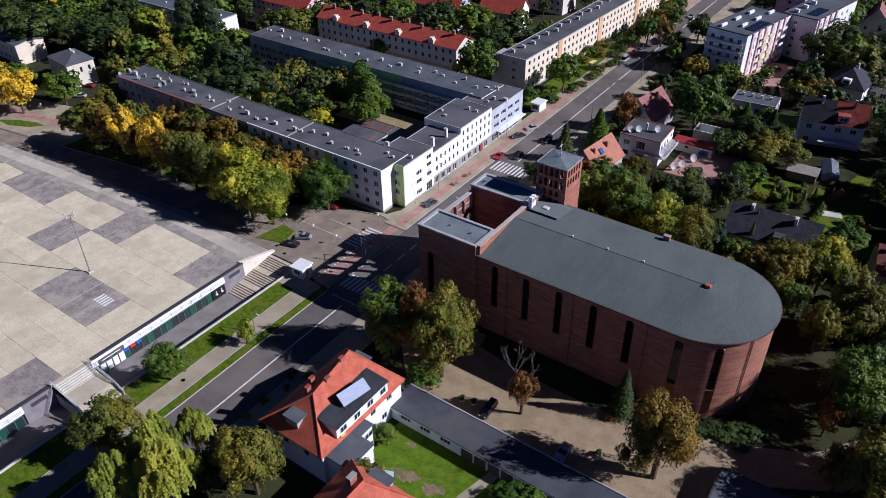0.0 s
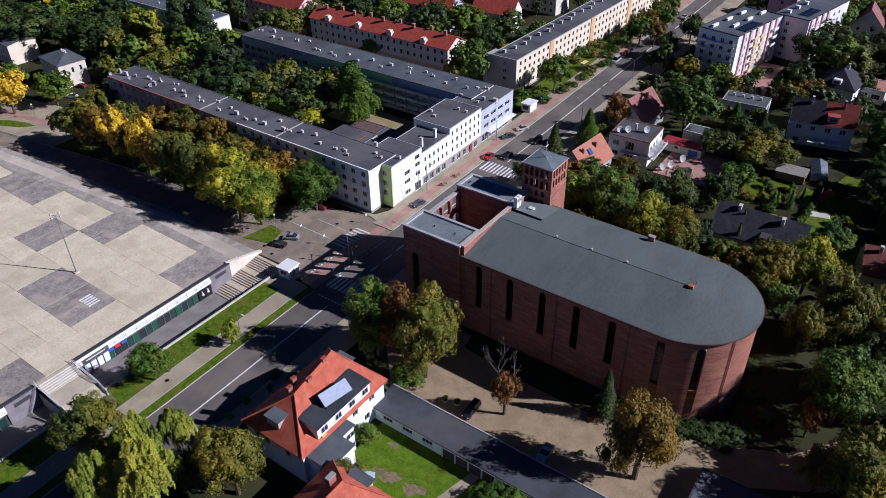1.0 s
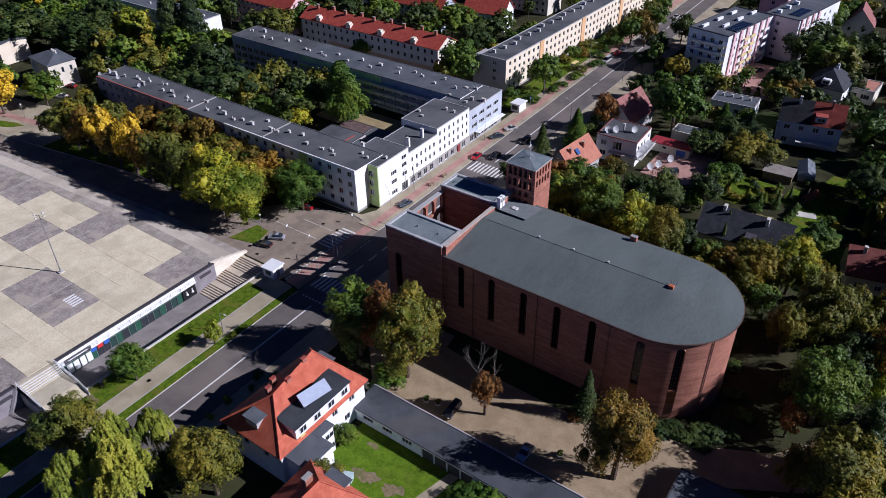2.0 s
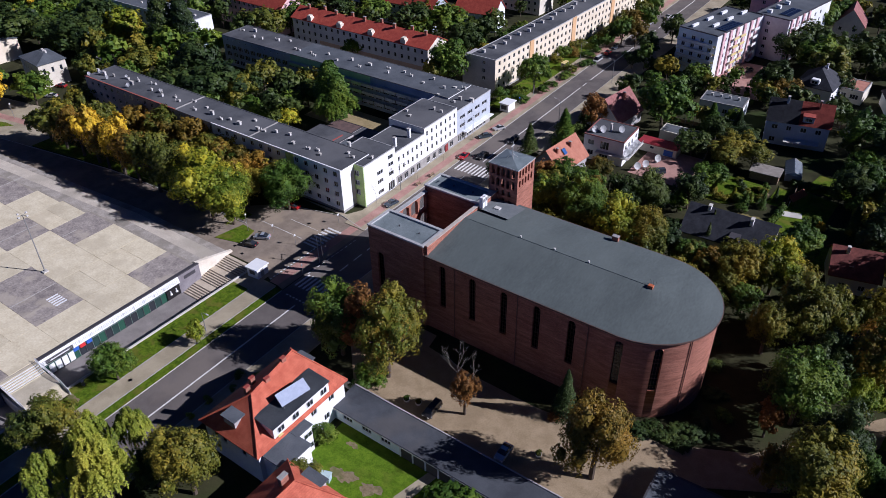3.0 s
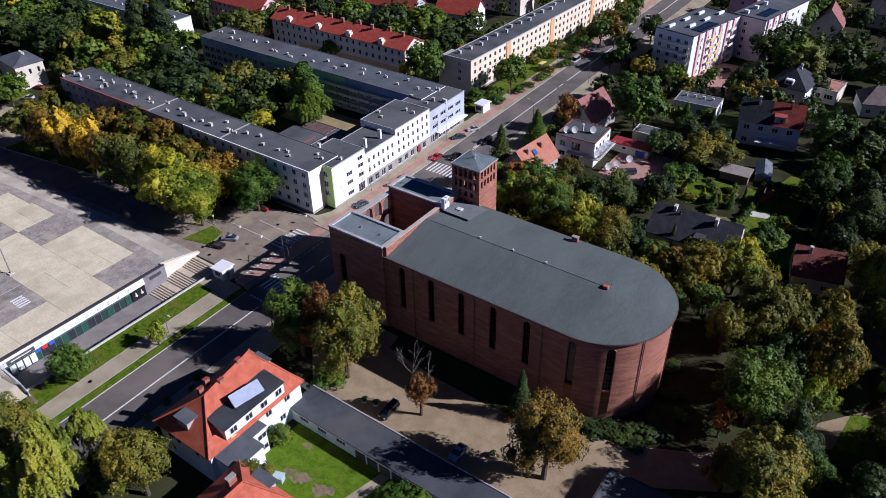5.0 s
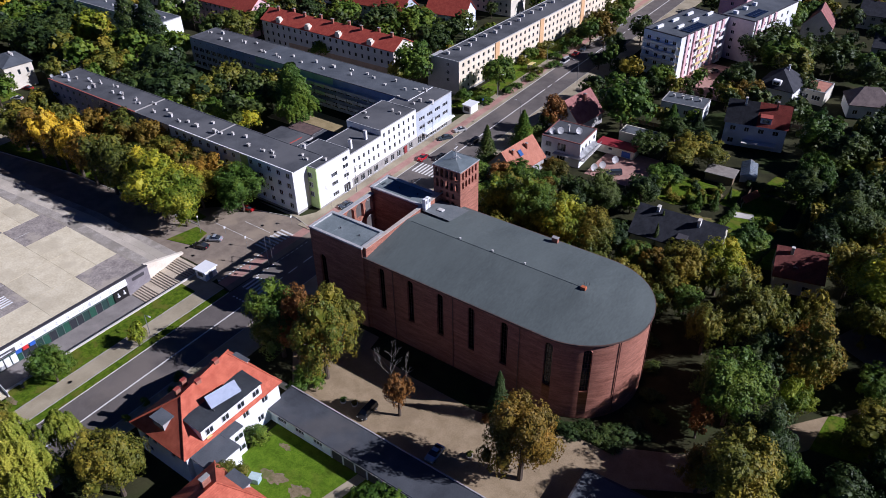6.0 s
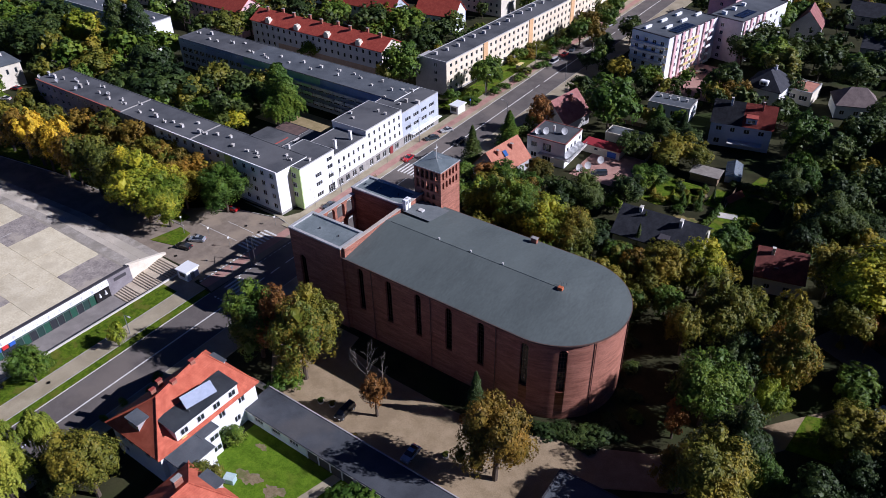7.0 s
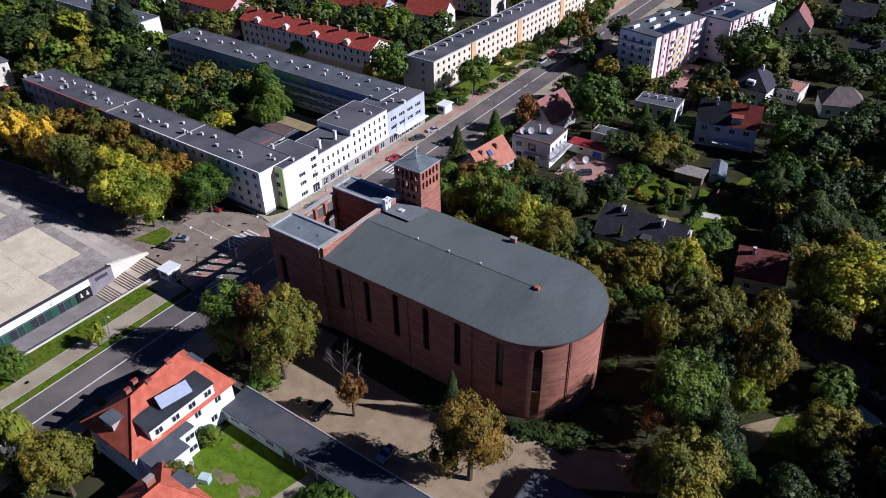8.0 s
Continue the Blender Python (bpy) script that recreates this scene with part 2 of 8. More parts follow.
M_TILE_PINK = rooftile("faded_tile", (0.36, 0.14, 0.085), (0.46, 0.195, 0.125), 1)
M_PANE = glassy("window_glass", (0.025, 0.03, 0.038))
M_SHOP = glassy("shop_glass", (0.02, 0.05, 0.045))
M_FRAME = plain("window_frame_white", (0.72, 0.73, 0.74), 0.5)
M_DARK = plain("anthracite", (0.055, 0.052, 0.06), 0.6)
M_METAL = plain("grey_metal", (0.36, 0.37, 0.38), 0.45, 0.6)
M_VENT = plain("vent_white", (0.62, 0.61, 0.58), 0.6)
M_WOOD = surface("weathered_wood", (0.16, 0.11, 0.07), (0.26, 0.19, 0.12), 0.8, 1.5, 18, 0.2, stretch=(1, 1, 6))
M_BARK = surface("bark", (0.07, 0.052, 0.038), (0.12, 0.095, 0.07), 0.9, 2.0, 14, 0.4, stretch=(2, 2, 0.5))
M_BARE = surface("bare_branch", (0.20, 0.18, 0.15), (0.28, 0.255, 0.22), 0.9, 2.0, 14, 0.2)
M_PANEL = plain("photovoltaic", (0.50, 0.56, 0.70), 0.15, 0.2, 0.8)
M_PANEL_DARK = plain("photovoltaic_dark", (0.02, 0.03, 0.06), 0.15, 0.0, 0.8)
M_TYRE = plain("tyre_rubber", (0.02, 0.02, 0.02), 0.8)
M_LAMP = plain("lamp_glass", (0.7, 0.7, 0.66), 0.3)
M_REDSIGN = plain("red_sign", (0.6, 0.03, 0.03), 0.5)
M_BLUESIGN = plain("blue_sign", (0.04, 0.12, 0.5), 0.5)
PALETTES = {
    "green": leaves("leaves_green", [(0.028, 0.068, 0.008), (0.075, 0.135, 0.013), (0.18, 0.235, 0.018)]),
    "lime": leaves("leaves_lime", [(0.07, 0.13, 0.009), (0.27, 0.31, 0.012), (0.62, 0.49, 0.014)]),
    "fresh": leaves("leaves_fresh", [(0.048, 0.10, 0.007), (0.18, 0.225, 0.011), (0.44, 0.39, 0.014)]),
    "olive": leaves("leaves_olive", [(0.044, 0.070, 0.010), (0.14, 0.145, 0.015), (0.31, 0.24, 0.018)]),
    "dark": leaves("leaves_dark", [(0.017, 0.034, 0.010), (0.042, 0.070, 0.014), (0.095, 0.122, 0.018)]),
    "yellow": leaves("leaves_yellow", [(0.20, 0.165, 0.014), (0.54, 0.37, 0.012), (0.78, 0.53, 0.012)]),
    "brown": leaves("leaves_brown", [(0.07, 0.074, 0.010), (0.19, 0.128, 0.014), (0.33, 0.185, 0.018)]),
    "rust": leaves("leaves_rust", [(0.12, 0.068, 0.018), (0.25, 0.115, 0.026), (0.35, 0.155, 0.03)]),
    "mixed": leaves("leaves_mixed", [(0.045, 0.085, 0.010), (0.125, 0.145, 0.013), (0.25, 0.175, 0.016), (0.33, 0.16, 0.02)]),
    "willow": leaves("leaves_willow", [(0.14, 0.20, 0.018), (0.34, 0.375, 0.034), (0.54, 0.50, 0.055)], 0.3),
}


# ---- helpers for building ----
def thing(name, label, category, x=0, y=0, z=0, rot=0, group="", kind=""):
    ob = new(name)
    ob.empty_display_size = 0.5
    ob.matrix_basis = pose(x, y, z, 0, 0, rot)
    return tagged(ob, label, category, group, kind)


def finish(name, bm, material, smooth=False):
    me = bpy.data.meshes.new(name)
    bm.normal_update()
    bm.to_mesh(me)
    bm.free()
    for m in (material if isinstance(material, (list, tuple)) else [material]):
        me.materials.append(m)
    if smooth:
        for p in me.polygons:
            p.use_smooth = True
    return me


def part(name, bm, material, parent, label="", smooth=False):
    ob = new(name, finish(name, bm, material, smooth))
    ob.parent = parent
    return tagged(ob, label) if label else ob


def setting(name, bm, material, label, category):
    return tagged(new(name, finish(name, bm, material)), label, category, "", "structure")


def quad(bm, a, b, c, d, mi=0):
    f = bm.faces.new([bm.verts.new(p) for p in (a, b, c, d)])
    f.material_index = mi
    return f


def box(bm, x0, y0, z0, x1, y1, z1, bevel=0.0):
    vs = [bm.verts.new(p) for p in ((x0, y0, z0), (x1, y0, z0), (x1, y1, z0), (x0, y1, z0), (x0, y0, z1), (x1, y0, z1), (x1, y1, z1), (x0, y1, z1))]
    fs = [bm.faces.new([vs[i] for i in q]) for q in ((3, 2, 1, 0), (4, 5, 6, 7), (0, 1, 5, 4), (1, 2, 6, 5), (2, 3, 7, 6), (3, 0, 4, 7))]
    if bevel:
        es = list({e for f in fs for e in f.edges})
        bmesh.ops.bevel(bm, geom=es, offset=bevel, segments=1, affect="EDGES", profile=0.5)


def prism(bm, poly, z0, z1):
    n = len(poly)
    lo, hi = [bm.verts.new((*p, z0)) for p in poly], [bm.verts.new((*p, z1)) for p in poly]
    bm.faces.new(hi)
    bm.faces.new(lo[::-1])
    for i in range(n):
        j = (i + 1) % n
        bm.faces.new((lo[i], lo[j], hi[j], hi[i]))


def tube(bm, p, q, r0, r1, seg=8):
    p, q = Vector(p), Vector(q)
    d = q - p
    rot = d.to_track_quat("Z", "Y").to_matrix().to_4x4()
    bmesh.ops.create_cone(bm, cap_ends=True, segments=seg, radius1=r0, radius2=r1, depth=d.length, matrix=Matrix.Translation((p + q) / 2) @ rot)


def one(fn, *a, **k):
    bm = bmesh.new()
    fn(bm, *a, **k)
    return bm


def slab_strip(name, poly, z0, z1, material, label, category):
    """A flat paved area with thickness, part of the setting."""
    return setting(name, one(prism, poly, z0, z1), material, label, category)


def panel(bm, o, du, width, height, openings, depth=0.22, mi=0, z_mats=()):
    """One wall face with openings cut through to the given depth. o: lower left corner; outside lies to the right of du."""
    o, du = Vector(o), Vector(du)
    n, up = du.cross(Vector((0, 0, 1))), Vector((0, 0, 1))
    us = sorted({0.0, width, *[v for q in openings for v in (q[0], q[0] + q[2])]})
    vs = sorted({0.0, height, *[v for q in openings for v in (q[1], q[1] + q[3])], *[z for z, _ in z_mats]})
    pt = lambda u, v, d=0.0: o + du * u + up * v - n * d
    for i in range(len(us) - 1):
        for j in range(len(vs) - 1):
            cu, cv = (us[i] + us[i + 1]) / 2, (vs[j] + vs[j + 1]) / 2
            if any(q[0] < cu < q[0] + q[2] and q[1] < cv < q[1] + q[3] for q in openings):
                continue
            k = mi
            for z, idx in z_mats:
                if cv < z:
                    k = idx
                    break
            quad(bm, pt(us[i], vs[j]), pt(us[i + 1], vs[j]), pt(us[i + 1], vs[j + 1]), pt(us[i], vs[j + 1]), k)
    for q in openings:
        u0, v0, u1, v1 = q[0], q[1], q[0] + q[2], q[1] + q[3]
        ring = [(u0, v0), (u1, v0), (u1, v1), (u0, v1)]
        for k in range(4):
            a, b = ring[k], ring[(k + 1) % 4]
            quad(bm, pt(*a, depth), pt(*b, depth), pt(*b), pt(*a), mi)


WINDOW_MESHES = {}


def window_meshes(w, h, glass):
    key = (round(w, 2), round(h, 2), glass.name)
    if key not in WINDOW_MESHES:
        bm = bmesh.new()
        t = 0.07
        k = max(1, round(w / 0.85))
        us = [0.0]
        for i in range(k):
            us += [w * i / k + (t if i == 0 else 0.04), w * (i + 1) / k - (t if i == k - 1 else 0.04)]
        us.append(w)
        vs = [0.0, t, h - t, h]
        solid = lambda i, j: 0 <= i < len(us) - 1 and 0 <= j < 3 and not (j == 1 and i % 2 == 1)
        for i in range(len(us) - 1):
            for j in range(3):
                if not solid(i, j):
                    continue
                a, b, c, d = us[i], us[i + 1], vs[j], vs[j + 1]
                quad(bm, (a, c, -0.12), (b, c, -0.12), (b, d, -0.12), (a, d, -0.12))
                for ii, jj, p, q in ((i - 1, j, (a, d), (a, c)), (i + 1, j, (b, c), (b, d)), (i, j - 1, (a, c), (b, c)), (i, j + 1, (b, d), (a, d))):
                    if not solid(ii, jj):
                        quad(bm, (*p, -0.2), (*q, -0.2), (*q, -0.12), (*p, -0.12))
        bmesh.ops.remove_doubles(bm, verts=bm.verts, dist=0.0005)
        frame_me = finish("window", bm, M_FRAME)
        bm = bmesh.new()
        box(bm, 0, 0, -0.21, w, h, -0.165)
        WINDOW_MESHES[key] = (frame_me, finish("pane", bm, glass))
    return WINDOW_MESHES[key]


def add_windows(parent, o, du, openings, glass=None, label=""):
    o, du = Vector(o), Vector(du)
    n = du.cross(Vector((0, 0, 1)))
    for q in openings:
        fm, pm = window_meshes(q[2], q[3], glass or M_PANE)
        m = Matrix((du, Vector((0, 0, 1)), n)).transposed().to_4x4()
        m.translation = o + du * q[0] + Vector((0, 0, q[1]))
        w = new("window", fm)
        w.parent, w.matrix_basis = parent, m
        p = new("pane", pm)
        p.parent = w


def rows_of(u0, step, count, levels, w, h, skip=()):
    return [(u0 + i * step, v, w, h) for i in range(count) for k, v in enumerate(levels) if (i, k) not in skip]


def sides(w, d):
    return {"S": ((0, 0, 0), (1, 0, 0), w), "E": ((w, 0, 0), (0, 1, 0), d), "N": ((w, d, 0), (-1, 0, 0), w), "W": ((0, d, 0), (0, -1, 0), d)}


def shell(parent, w, d, h, walls, openings, z0=0.0, glass=None, plinth=0.0, leave=""):
    """Four wall parts with their windows. walls: one material or one for each side."""
    for s, (o, du, length) in sides(w, d).items():
        if s in leave:
            continue
        o = (o[0], o[1], z0)
        m = walls[s] if isinstance(walls, dict) else walls
        op = openings.get(s, [])
        bm = bmesh.new()
        panel(bm, o, du, length, h, op, z_mats=[(plinth, 1)] if plinth else ())
        part("wall", bm, [m, M_PLINTH] if plinth else m, parent)
        add_windows(parent, o, du, op, glass)


def flat_roof(parent, w, d, h, material, rim=M_COPING, parapet=0.3, t=0.25, deck_label=""):
    part("roof", one(box, 0.02, 0.02, h - 0.3, w - 0.02, d - 0.02, h), material, parent, deck_label)
    bm = bmesh.new()
    o = 0.06
    box(bm, -o, -o, h - 0.12, w + o, t, h + parapet)
    box(bm, -o, d - t, h - 0.12, w + o, d + o, h + parapet)
    box(bm, -o, t, h - 0.12, t, d - t, h + parapet)
    box(bm, w - t, t, h - 0.12, w + o, d - t, h + parapet)
    part("parapet", bm, rim, parent)


def gable_roof(parent, w, d, h, rise, material, wall, along="x", over=0.45, t=0.22):
    """Two slopes and the gable walls. along: direction of the ridge."""
    for side in (0, 1):
        bm = bmesh.new()
        if along == "x":
            y0, ym = (-over, d / 2) if side == 0 else (d + over, d / 2)
            ze = h - rise * over / (d / 2)
            a = [(-over, y0, ze), (w + over, y0, ze), (w + over, ym, h + rise), (-over, ym, h + rise)]
        else:
            x0, xm = (-over, w / 2) if side == 0 else (w + over, w / 2)
            ze = h - rise * over / (w / 2)
            a = [(x0, -over, ze), (x0, d + over, ze), (xm, d + over, h + rise), (xm, -over, h + rise)]
        top = [bm.verts.new(p) for p in a]
        low = [bm.verts.new((p[0], p[1], p[2] - t)) for p in a]
        bm.faces.new(top)
        bm.faces.new(low[::-1])
        for i in range(4):
            bm.faces.new((low[i], low[(i + 1) % 4], top[(i + 1) % 4], top[i]))
        bmesh.ops.recalc_face_normals(bm, faces=bm.faces)
        part("roof", bm, material, parent)
    ends = [[(x, 0, h), (x, d, h), (x, d / 2, h + rise - 0.1)] for x in (0.02, w - 0.02)] if along == "x" else [[(0, y, h), (w, y, h), (w / 2, y, h + rise - 0.1)] for y in (0.02, d - 0.02)]
    for tri in ends:
        bm = bmesh.new()
        bm.faces.new([bm.verts.new(p) for p in tri])
        part("gable", bm, wall, parent)


def hip_roof(parent, w, d, h, rise, material, inset=None, over=0.45):
    i = inset if inset is not None else min(w, d) / 2
    if w >= d:
        r0, r1 = (i, d / 2, h + rise), (w - i, d / 2, h + rise)
    else:
        r0, r1 = (w / 2, i, h + rise), (w / 2, d - i, h + rise)
    a, b, c, e = (-over, -over, h - 0.15), (w + over, -over, h - 0.15), (w + over, d + over, h - 0.15), (-over, d + over, h - 0.15)
    mats = material if isinstance(material, (list, tuple)) else (material, material)
    faces = [((a, b, r1, r0), 0), ((b, c, r1), 1), ((c, e, r0, r1), 0), ((e, a, r0), 1)] if w >= d else [((a, b, r0), 0), ((b, c, r1, r0), 1), ((c, e, r1), 0), ((e, a, r0, r1), 1)]
    for f, mi in faces:
        bm = bmesh.new()
        top = [bm.verts.new(p) for p in f]
        low = [bm.verts.new((p[0], p[1], p[2] - 0.2)) for p in f]
        bm.faces.new(top)
        bm.faces.new(low[::-1])
        for k in range(len(f)):
            bm.faces.new((low[k], low[(k + 1) % len(f)], top[(k + 1) % len(f)], top[k]))
        part("roof", bm, mats[mi], parent)


def chimney(parent, x, y, z, w=0.7, d=0.5, h=1.2, material=None, cap=True):
    bm = bmesh.new()
    box(bm, x - w / 2, y - d / 2, z - 0.4, x + w / 2, y + d / 2, z + h, 0.03)
    c = part("chimney", bm, material or M_VENT, parent)
    if cap:
        part("chimney_cap", one(box, x - w / 2 - 0.08, y - d / 2 - 0.08, z + h, x + w / 2 + 0.08, y + d / 2 + 0.08, z + h + 0.1, 0.02), M_PLINTH if material is M_BRICK_TOWER else M_CONCRETE, c)


def dish(parent, x, y, z, r=0.5, turn=55):
    """Satellite dish on a short mast."""
    bm = bmesh.new()
    m = pose(x, y, z + 0.9, 66, 0, turn)
    rings = []
    for i, (rr, zz) in enumerate(((0.0, 0.0), (0.5, -0.04), (1.0, -0.16))):
        if i == 0:
            rings.append([bm.verts.new(m @ Vector((0, 0, 0.12 * r)))])
        else:
            rings.append([bm.verts.new(m @ Vector((rr * r * math.cos(a), rr * r * math.sin(a), (0.12 + zz * -1.6) * r))) for a in [k * math.tau / 12 for k in range(12)]])
    for k in range(12):
        bm.faces.new((rings[0][0], rings[1][k], rings[1][(k + 1) % 12]))
        bm.faces.new((rings[1][k], rings[2][k], rings[2][(k + 1) % 12], rings[1][(k + 1) % 12]))
    bmesh.ops.solidify(bm, geom=bm.faces[:], thickness=0.03)
    tube(bm, (x, y, z), (x, y, z + 0.9), 0.04, 0.04, 6)
    part("satellite_dish", bm, M_FRAME, parent)


# ---- ground, streets and pavements ----
PLAZA_Z, LOW_Z = 2.75, -2.3
TX0, TX1, TY0, TY1 = -119.3, -110.2, -30.0, 92.5     # the sunken walkway
bm = bmesh.new()
xs, ys = [-1500, TX0, TX1, 1500], [-600, TY0, TY1, 2500]
for i in range(3):
    for j in range(3):
        if (i, j) != (1, 1):
            quad(bm, (xs[i], ys[j], -0.06), (xs[i + 1], ys[j], -0.06), (xs[i + 1], ys[j + 1], -0.06), (xs[i], ys[j + 1], -0.06))
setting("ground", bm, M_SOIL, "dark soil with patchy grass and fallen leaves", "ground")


def xc(y):
    """Middle of the main street."""
    return -91.4 - 0.021 * (y - 50)


def strip(y0, y1, a, b, step=20.0):
    n = max(1, round((y1 - y0) / step))
    ys = [y0 + (y1 - y0) * i / n for i in range(n + 1)]
    return [(xc(y) + b, y) for y in ys] + [(xc(y) + a, y) for y in ys[::-1]]


def worn_patch(name, cx, cy, r, seed, z, material, label):
    """Irregular trodden patch in grass."""
    rng = random.Random(seed)
    ph = [rng.uniform(0, math.tau) for _ in range(4)]
    ring = []
    for k in range(40):
        a = k * math.tau / 40
        q = r * (1 + 0.25 * math.sin(2 * a + ph[0]) + 0.16 * math.sin(3 * a + ph[1]) + 0.12 * math.sin(7 * a + ph[2]) + 0.1 * math.sin(11 * a + ph[3]))
        ring.append((cx + 1.25 * q * math.cos(a), cy + 0.8 * q * math.sin(a)))
    slab_strip(name, ring, z - 0.05, z, material, label, "bare earth")


M_DRY = surface("dry_stalks", (0.16, 0.13, 0.05), (0.26, 0.21, 0.09), 0.95, 1.2, 7.0, 0.8, c3=(0.08, 0.11, 0.02), patch=0.7, spec=0.1)
M_EARTH = surface("bare_earth", (0.16, 0.125, 0.07), (0.25, 0.2, 0.125), 0.95, 1.4, 9.0, 0.4, c3=(0.10, 0.12, 0.03), patch=0.7, spec=0.1)

slab_strip("road_main", strip(-60, 600, -6.0, 6.0), -0.3, 0.0, M_ASPHALT, "worn dark asphalt main street with white markings", "road")
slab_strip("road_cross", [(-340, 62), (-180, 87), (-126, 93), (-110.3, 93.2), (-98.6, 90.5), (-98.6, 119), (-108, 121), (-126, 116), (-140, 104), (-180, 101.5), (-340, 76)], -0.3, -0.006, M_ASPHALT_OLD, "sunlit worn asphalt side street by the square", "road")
slab_strip("pavement_west_south", strip(-60, 90.5, -12.6, -8.3), -0.3, 0.13, M_PAVING, "pale concrete pavement beside the grass verge", "pavement")
slab_strip("verge_1", strip(-60, 90, -8.3, -6.15), -0.3, 0.11, M_GRASS, "narrow strip of trimmed grass along the kerb", "grass verge")
slab_strip("verge_2", [(TX1 + 0.35, -60), (xc(-60) - 12.6, -60), (xc(88) - 12.6, 86), (TX1 + 0.35, 86)], -0.3, 0.1, M_GRASS, "sunlit lawn between pavement and sunken walkway", "grass verge")
slab_strip("pavement_kiosk", [(TX1 + 0.35, 86), (xc(86) - 12.6, 86), (xc(90) - 12.6, 92.6), (TX1 + 0.35, 93.0)], -0.3, 0.115, M_PAVING, "pale paving round a small kiosk", "pavement")
slab_strip("pavement_west_north", strip(119, 420, -12.5, -6.1), -0.3, 0.13, M_PAVING, "pale pavement along the apartment houses", "pavement")
slab_strip("pavement_corner", [(-122, 121.5), (-108, 121.2), (-99.2, 119.2), (-105.0, 127), (-107.5, 122.3)], -0.3, 0.125, M_PAVING, "paved street corner in front of the flats", "pavement")
slab_strip("cycle_path", strip(119.4, 420, -10.0, -7.6), 0.1, 0.137, M_PAVING_RED, "red paved cycle path along the street", "cycle path")
slab_strip("cycle_crossing", [(-103.2, 91), (-100.6, 91), (-100.6, 119), (-103.2, 119)], -0.1, 0.0, M_PAVING_RED, "red painted cycle crossing at the junction", "cycle path")
slab_strip("verge_4", [(-214, 97.0), (-180, 102.4), (-140, 105.0), (-128, 105.2), (-128, 108.2), (-140, 109), (-180, 107), (-214, 103.0)], -0.3, 0.09, M_GRASS, "shaded grass strip under the promenade trees", "grass verge")
slab_strip("verge_3", strip(200, 420, -20, -12.5), -0.3, 0.1, M_GRASS, "grass with shrubs before the long beige flats", "grass verge")
slab_strip("pavement_east", strip(60, 420, 6.1, 13.0), -0.3, 0.13, M_PAVING, "grey paving on the church side of the street", "pavement")
slab_strip("pavement_villa", strip(-60, 60, 6.1, 9.5), -0.3, 0.12, M_PAVING, "narrow pavement before the villas", "pavement")
slab_strip("yard", [(-64, 75.8), (-8, 75.8), (-4, 92), (-2, 97.5), (-64, 97.9), (-72, 97.9), (-76, 88)], -0.3, 0.02, M_COBBLE, "tan cobbled parking yard beside the church", "yard")
# dark sheet over the yard edge: paints the deep shade below the church wall
slab_strip("shade_church", [(-60, 94.2), (-48, 92.6), (-34, 92.4), (-24, 93.4), (-16, 96.6), (-12, 101), (-24, 99.5), (-61, 99.5)], -0.2, 0.04, M_SOIL, "dark shaded soil along the church wall", "soil bed")
slab_strip("path_park", [(-4, 92), (8, 99), (18, 116), (30, 133), (27, 136), (13, 119), (2, 104.5), (-9, 99)], -0.3, 0.03, M_COBBLE, "pale sandy path through the park trees", "path")
slab_strip("lawn_park", [(19.5, 118.1), (32.7, 120.8), (31.9, 132.2), (20.5, 128.3)], -0.3, 0.05, M_GRASS, "sunlit patch of lawn beside the park path", "lawn")
slab_strip("lane_park", [(16, 150), (60, 128), (63, 134), (20, 158)], -0.3, 0.02, M_ASPHALT, "shaded asphalt lane behind the park", "road")
slab_strip("lawn_villa", [(-61, 40), (-20, 40), (-20, 69.1), (-61, 69.1)], -0.3, 0.06, M_LAWN, "bright mown lawn behind the villa", "lawn")

worn_patch("bare_patch_1", -53.0, 60.4, 1.7, 1, 0.066, M_EARTH, "bare trodden earth in the lawn")
worn_patch("bare_patch_2", -47.4, 60.8, 1.5, 2, 0.066, M_EARTH, "bare trodden earth in the lawn")
worn_patch("bare_patch_3", -56.0, 66.2, 0.8, 3, 0.066, M_EARTH, "bare trodden earth in the lawn")
worn_patch("bare_patch_4", -107.0, 44.0, 1.0, 4, 0.106, M_EARTH, "bare trodden earth in the lawn")
slab_strip("courtyard_flats", [(-160, 160), (-117, 160), (-117, 172), (-160, 172)], -0.3, 0.02, surface("dry_grass", (0.24, 0.19, 0.09), (0.34, 0.27, 0.14), 0.95, 0.3, 8, 0.4), "bare dry ground in the courtyard of the flats", "yard")
slab_strip("garden_path", [(-43.4, 61.8), (-41.0, 62.2), (-39.8, 69.1), (-41.6, 69.1)], -0.2, 0.075, M_PAVING, "pale garden path across the lawn to the garages", "path")
slab_strip("garden_lawn_1", [(-15.6, 177), (-5.5, 177), (-4.5, 199), (-14.6, 201)], -0.3, 0.03, M_GRASS, "small garden lawn between hedges", "lawn")
slab_strip("garden_lawn_2", [(-14, 201), (6, 203), (6, 213), (-12, 212)], -0.3, 0.03, M_GRASS, "small garden lawn beside a greenhouse", "lawn")
slab_strip("garden_lawn_3", [(-4, 166), (8, 170), (8, 180), (-3, 176)], -0.3, 0.03, M_GRASS, "small garden lawn behind a tiled house", "lawn")
slab_strip("garden_lawn_4", [(-205, 150), (-165, 150), (-168, 158), (-205, 160)], -0.3, 0.03, M_GRASS, "courtyard lawn under trees behind the flats", "lawn")
slab_strip("garden_lawn_5", [(-258, 116), (-246, 116), (-246, 124), (-258, 124)], -0.3, 0.03, M_GRASS, "lawn in front of the cream house", "lawn")
